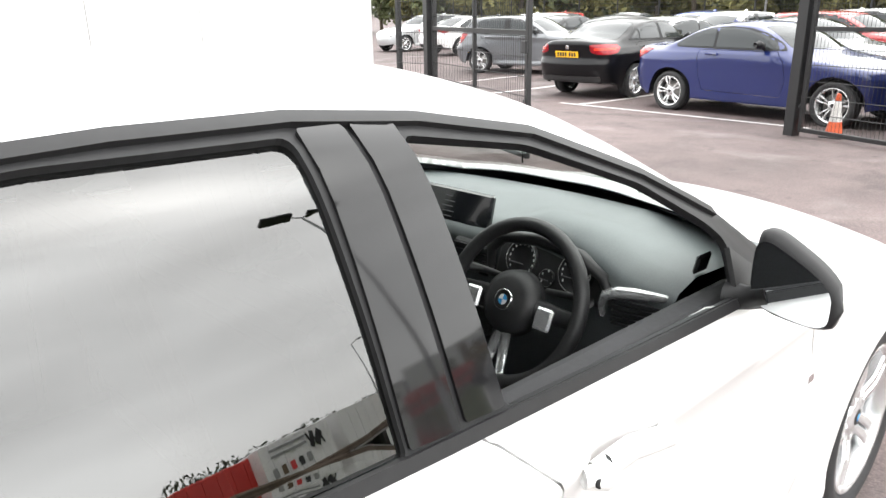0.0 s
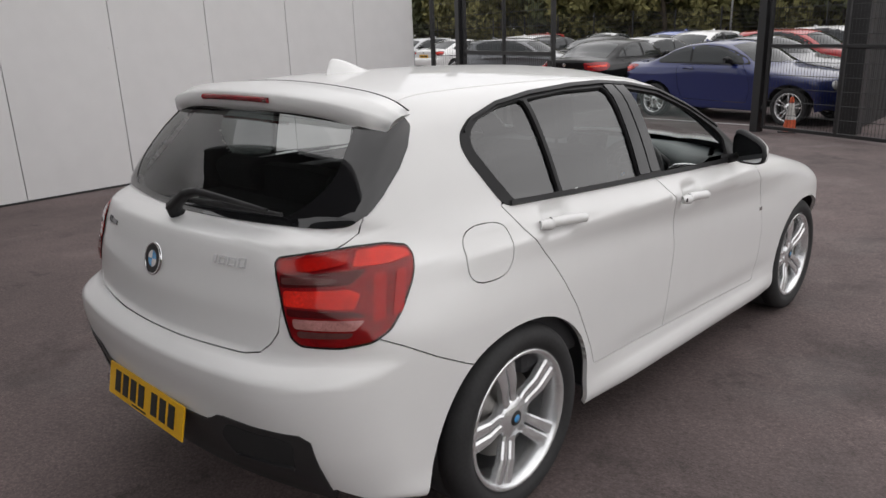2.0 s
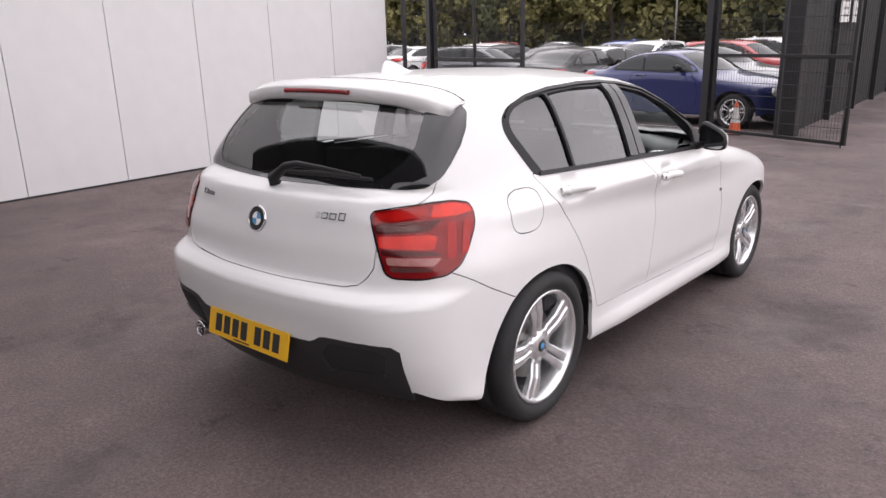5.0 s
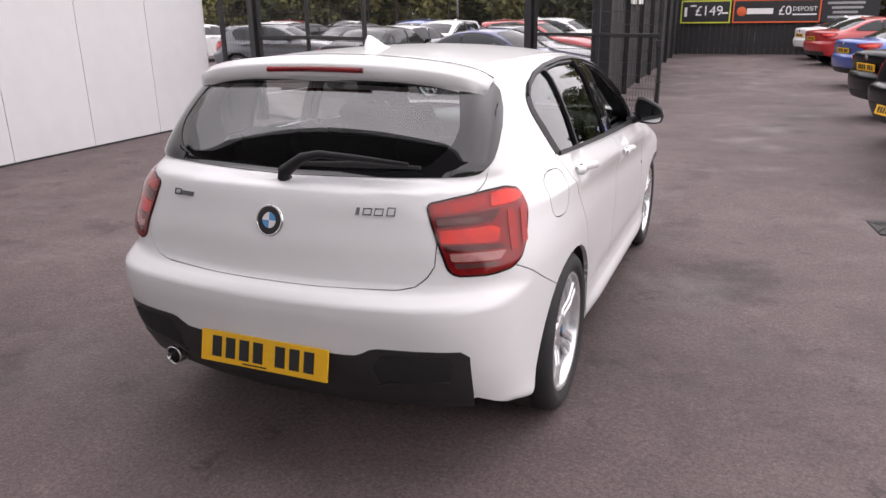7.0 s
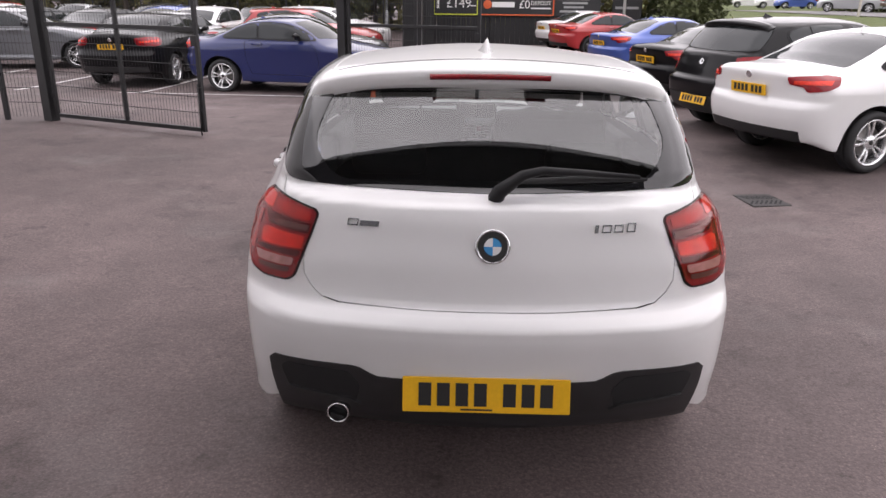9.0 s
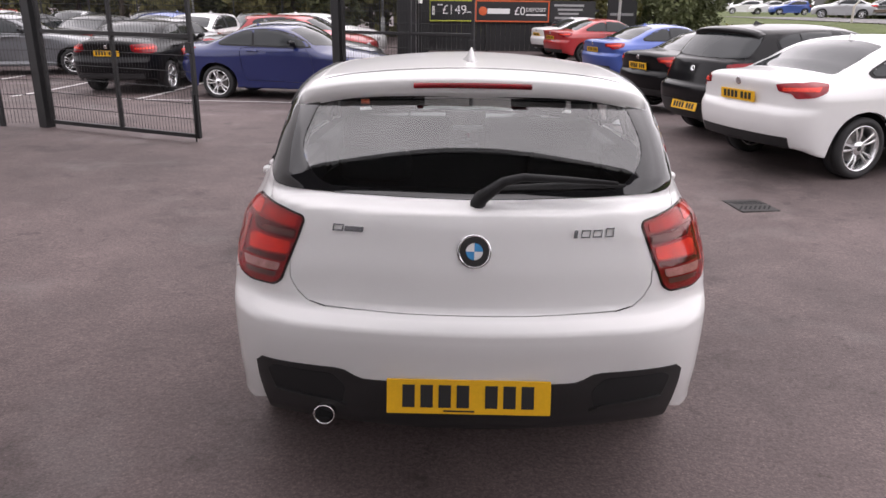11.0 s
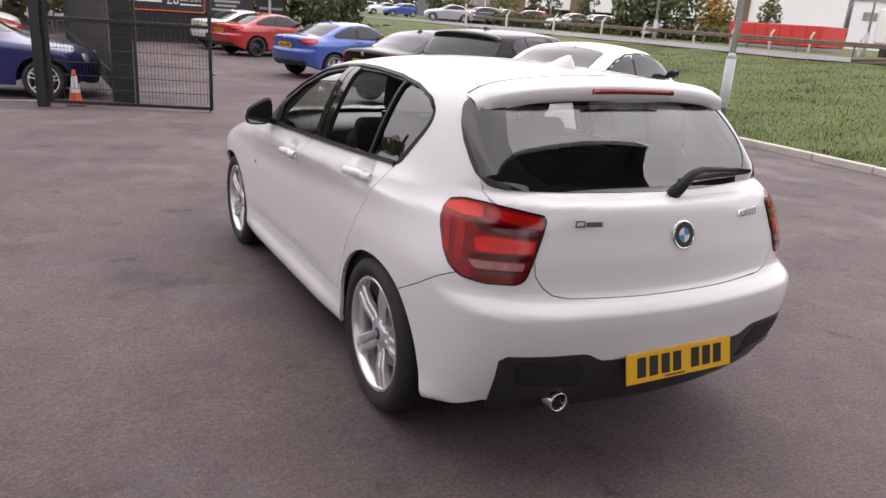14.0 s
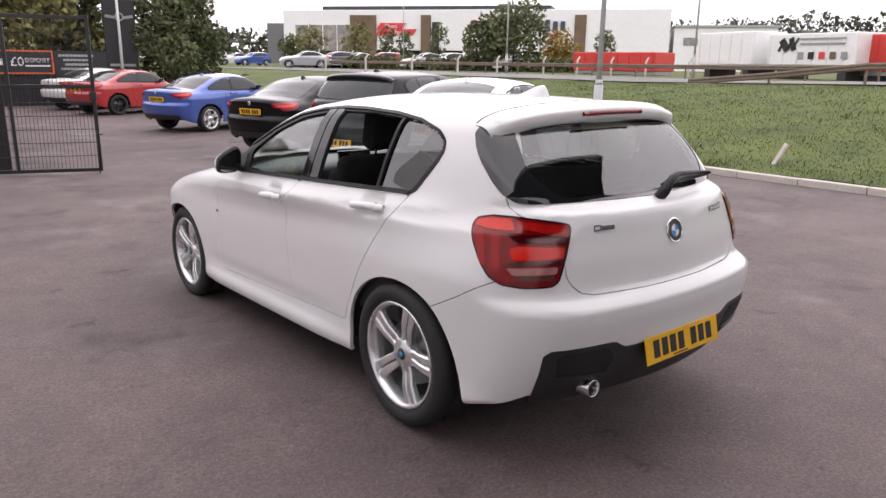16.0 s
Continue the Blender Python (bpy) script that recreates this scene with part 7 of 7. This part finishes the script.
part("lower_wall", box_bm((LEN / 2, 9.6, 2.0), (LEN - 1, 17, 2.6), 0.02), STORE_DARK, store)
part("roof_block", box_bm((LEN * 0.40, 10, TOP + 0.95), (LEN * 0.62, 14, 0.7), 0.05), STORE_DARK, store)
part("side_tower", box_bm((-1.6, 9, 4.0), (3.0, 16, 5.6), 0.05), mat("grey_store_side", (0.16, 0.16, 0.165), 0.6), store)
for u, w in ((0.192, 0.072), (0.385, 0.026), (0.775, 0.028)):
    part("timber_band", box_bm((LEN * (u + w / 2), -0.10, 4.3), (LEN * w, 0.3, 7.0), 0.02), TIMBER, store)
part("service_duct", box_bm((LEN * 0.424, -0.12, 3.9), (0.9, 0.3, 6.0), 0.02), STORE_DARK, store)
part("shop_window", box_bm((LEN * 0.115, -0.05, 4.75), (LEN * 0.16, 0.2, 3.5), 0.02), STORE_GLASS, store, "large shop window with warm inside light painted into the glass")
for i in range(5):
    part("mullion", box_bm((LEN * (0.035 + 0.04 * i), -0.17, 4.75), (0.10, 0.1, 3.5)), CLAD, store)
for u in (0.01, 0.10, 0.2, 0.3, 0.5, 0.6, 0.7, 0.8, 0.9):
    part("column", tube_bm((LEN * u, -0.1, 0.9), (LEN * u, -0.1, 3.2), 0.18), CLAD, store)
# sign panels: plain red shapes; the opening hours can be read
for cx, cz, w in ((0.305, 6.35, 3.6), (0.318, 5.55, 5.2)):
    bm = bmesh.new()
    q = [bm.verts.new((LEN * cx + a * w / 2 + e, d, cz + b * 0.42)) for d in (-0.22, -0.05) for a, b, e in ((-1, -1, -0.3), (1, -1, -0.3), (1, 1, 0.3), (-1, 1, 0.3))]
    for f in ((0, 1, 2, 3), (7, 6, 5, 4), (0, 4, 5, 1), (1, 5, 6, 2), (2, 6, 7, 3), (3, 7, 4, 0)):
        bm.faces.new([q[i] for i in f])
    part("sign_panel", bm, STORE_RED, store, "red slanted sign panel")
words("Open", 0.80, SIGN_WHITE, store, (LEN * 0.305, -0.26, 6.35))
words("24hrs", 1.0, SIGN_WHITE, store, (LEN * 0.318, -0.26, 5.52))
for i in range(5):
    part("brand_letter_block", box_bm((LEN * 0.525 + i * 1.18, -0.15, 6.45), (0.88, 0.2, 1.35), 0.05), STORE_RED, store)
for i in range(5):
    part("brand_letter_block", box_bm((LEN * 0.672 + i * 0.98, -0.15, 6.45 + 0.2 * (i == 0)), (0.62, 0.2, 1.1 + 0.4 * (i in (1, 2))), 0.05), STORE_BLUE, store)
part("brand_stripe", box_bm((LEN * 0.72, -0.15, 5.25), (1.7, 0.2, 0.32), 0.05), STORE_RED, store)
store.matrix_world = pose(A_.x, A_.y, 0, 0, 0, math.degrees(math.atan2((B_ - A_).y, (B_ - A_).x)))
annex = thing("annex", "white low building beside the supermarket", "building")
part("annex_wall", box_bm((0, 6, 3.6), (12, 12, 5.4), 0.03), CLAD, annex)
part("annex_roof", box_bm((0, 6, 6.4), (12.4, 12.4, 0.3), 0.03), STEEL, annex)
for i in range(4):
    part("annex_window", box_bm((-4 + i * 2.6, -0.03, 4.6), (1.7, 0.12, 0.9), 0.01), STORE_GLASS, annex)
annex.matrix_world = pose(82.9, 48.4, 0, 0, 0, -53)


def from_eye(az, dist, z=ROAD_Z):
    a = radians(az)
    return -2.64 + dist * math.sin(a), -2.5 + dist * math.cos(a), z


# trees before the store
for i, (az, dist, h, w, leaf) in enumerate(((29.0, 84, 4.4, 2.2, "olive"), (32.4, 82, 4.5, 2.4, "olive"), (34.6, 88, 4.8, 1.4, "green"), (36.0, 86, 4.2, 1.4, "green"), (38.5, 84, 5.0, 1.7, "green"), (42.2, 62, 4.2, 3.0, "green"), (44.2, 60, 4.9, 3.6, "green"), (47.5, 66, 3.2, 2.4, "gold"), (51.0, 75, 4.0, 1.5, "green"), (27.5, 90, 3.5, 2.0, "green"))):
    x, y, z = from_eye(az, dist)
    tree(x, y, z, h, w, leaf, "young autumn tree before the supermarket" if leaf != "gold" else "yellow-leaved young tree by the road", 300 + i, 0.10, 420 if w < 1.9 else 800 if w < 2.6 else 2400, 0.2, group="store trees", bare=0.25)
# cars in the store's car park
shop = ((29.6, 66, SILVER_PAINT), (31.6, 70, GREY_PAINT), (33.2, 72, WHITE), (35.2, 70, RED_PAINT), (38.5, 66, WHITE), (40.0, 68, SILVER_PAINT), (42.0, 66, RED_PAINT), (43.5, 64, GREY_PAINT), (45.6, 62, WHITE), (22.6, 95, WHITE), (24.2, 92, WHITE), (25.4, 90, SKY_PAINT))
for i, (az, dist, paint) in enumerate(shop):
    x, y, z = from_eye(az, dist)
    parked_car("hatch" if i % 2 else "saloon", paint, pose(x, y, z, 0, 0, -az + 95 + 12 * (i % 3)), "distant car in the supermarket car park", "double", group="supermarket cars", plate=False)


def shrub_row(name, a, b, h, w, leaf, label, seed, count):
    r = np.random.default_rng(seed)
    n = int(math.hypot(b[0] - a[0], b[1] - a[1]) / (w * 0.6)) + 1
    cs = [(a[0] + (b[0] - a[0]) * i / n + r.normal() * 0.2, a[1] + (b[1] - a[1]) * i / n + r.normal() * 0.2, a[2] + h * 0.5) for i in range(n + 1)]
    return tagged(part(name, leaf_cloud(name, cs, [w * r.uniform(0.7, 1.1) * 0.5 + h * 0.2 for _ in cs], count, 0.22, LEAF[leaf], seed)), label, "hedge", kind="stuff")


shrub_row("hedge", from_eye(27.5, 74, ROAD_Z), from_eye(49, 58, ROAD_Z), 0.9, 1.2, "green", "low dark hedge before the store car park", 61, 5000)
shrub_row("hedge", (12.6, 37.5, 0.2), (30, 52, 0.6), 0.35, 0.7, "olive", "scrubby verge beyond the parked cars", 62, 2600)

# red container and white trailers by the road
RED_BOX = mat("red_container_paint", (0.58, 0.045, 0.035), 0.5, var=0.12, scale=0.8, fine=6)
TRAILER = mat("white_trailer_panel", (0.80, 0.79, 0.79), 0.45, var=0.06, scale=0.6, fine=6)


def container(az0, az1, dist, z0, z1, material, label, marks=False, name="container"):
    p, q = Vector(from_eye(az0, dist, 0)), Vector(from_eye(az1, dist * 0.93, 0))
    L = (q - p).length
    t = thing(name, label, "container")
    part("box", box_bm((L / 2, 1.2, (z0 + z1) / 2), (L, 2.4, z1 - z0), 0.04), material, t)
    for i in range(int(L / 0.9) + 1):
        part("rib", box_bm((min(i * 0.9 + 0.05, L - 0.05), -0.015, (z0 + z1) / 2), (0.07, 0.05, z1 - z0 - 0.2), 0.004), material, t)
    part("skirt", box_bm((L / 2, 1.2, z0 - 0.12), (L * 0.98, 2.2, 0.2)), STEEL, t)
    for u in (0.15, 0.85):
        part("leg", box_bm((L * u, 1.2, (ROAD_Z + z0) / 2 - 0.05), (0.5, 2.0, max(0.1, z0 - ROAD_Z))), STORE_DARK, t)
    if marks:
        for a, x, w in ((24, 0.10, 0.16), (-38, 0.14, 0.5), (30, 0.20, 0.16), (-20, 0.235, 0.4), (30, 0.27, 0.16)):
            part("mark", box_bm((L * x + 0.3, -0.05, z1 - 0.65 + 0.4 * x), (w * 0.8, 0.03, 0.7), 0.01, pose(0, 0, 0, 0, a, 0)), SIGN_BLACK, t)
        for i in range(2):
            part("text_bar", box_bm((L * 0.63, -0.045, z1 - 0.3 - 0.25 * i), (L * 0.5, 0.02, 0.1)), SIGN_GREY, t)
        for i in range(5):
            part("picture", box_bm((L * (0.40 + 0.12 * i), -0.045, z1 - 1.15), (0.36, 0.02, 0.36), 0.01), (SIGN_GREY, SIGN_BLACK, STORE_RED, TIMBER, SIGN_GREY)[i], t)
    t.matrix_world = Matrix.Translation(p) @ pose(0, 0, 0, 0, 0, math.degrees(math.atan2((q - p).y, (q - p).x)))
    return t


container(48.7, 54.6, 54, 1.25, 2.47, RED_BOX, "red steel container standing by the road")
container(57.6, 61.2, 50, 1.75, 3.6, TRAILER, "white box trailer end beside the road", name="trailer")
container(62.2, 67.6, 46, 1.75, 3.4, TRAILER, "white box trailer with dark marks and small pictures", True, name="trailer")
container(67.8, 73.5, 44, 1.5, 3.3, RED_BOX, "red box trailer beside the white trailer", name="trailer")
for i, az in enumerate((30, 33, 36.5, 40, 43, 46.5, 49, 51.5, 54, 57)):
    x, y, z = from_eye(az, 47)
    p = thing("fence_stake", "leaning pale concrete fence stake by the road", "post", group="road stakes")
    part("stake", box_bm((0, 0, 0.7), (0.10, 0.10, 1.4), 0.01), CONCRETE, p)
    part("stake_top", box_bm((0.1, 0, 1.48), (0.08, 0.09, 0.36), 0.01, pose(0, 0, 0, 0, 40, 0)), CONCRETE, p)
    p.matrix_world = pose(x, y, z - 0.55)
# traffic signal far down the road
sig = thing("traffic_signal", "distant traffic signal showing red", "traffic light")
part("signal_pole", tube_bm((0, 0, 0), (0, 0, 3.4), 0.06), STEEL, sig)
part("signal_head", box_bm((0, 0, 2.9), (0.34, 0.25, 1.0), 0.03), SIGN_BLACK, sig)
part("red_lamp", lathe_mesh("red_lamp", [(0, 0.03), (0.11, 0.02), (0.13, 0)], mat("lit_red_signal", (1.0, 0.08, 0.05), 0.3, emit=3.0), 16, axis="z"), None, sig).matrix_local = pose(0, -0.13, 3.2, 90, 0, 0)
x, y, z = from_eye(20.4, 62)
sig.matrix_world = pose(x, y, 0.6, 0, 0, -15)

# far woods on the skyline
rw = np.random.default_rng(77)
centres, radii = [], []
for az in np.arange(-60, 120, 1.1):
    for lay in range(2):
        d = 190 + 55 * lay + rw.uniform(-12, 12)
        x, y, _ = from_eye(az, d)
        centres.append((x, y, 3.0 + 3.0 * lay + rw.uniform(-1.0, 1.6)))
        radii.append(rw.uniform(4.0, 6.5))
for az in np.arange(54, 112, 1.0):
    x, y, _ = from_eye(az, 300 + rw.uniform(-15, 15))
    for lift in (5.0, 11.0):
        centres.append((x, y, lift + 4.0 * float(smooth01((az - 54) / 14)) + rw.uniform(-1.2, 1.2)))
        radii.append(rw.uniform(5.0, 7.0))
tagged(part("far_woods", leaf_cloud("far_woods", centres, radii, 52000, 1.0, mat("hazy_far_woods", (0.075, 0.085, 0.055), 0.95, var=0.35, scale=0.05, fine=0.3), 9)), "distant autumn woods along the skyline", "woods", kind="stuff")
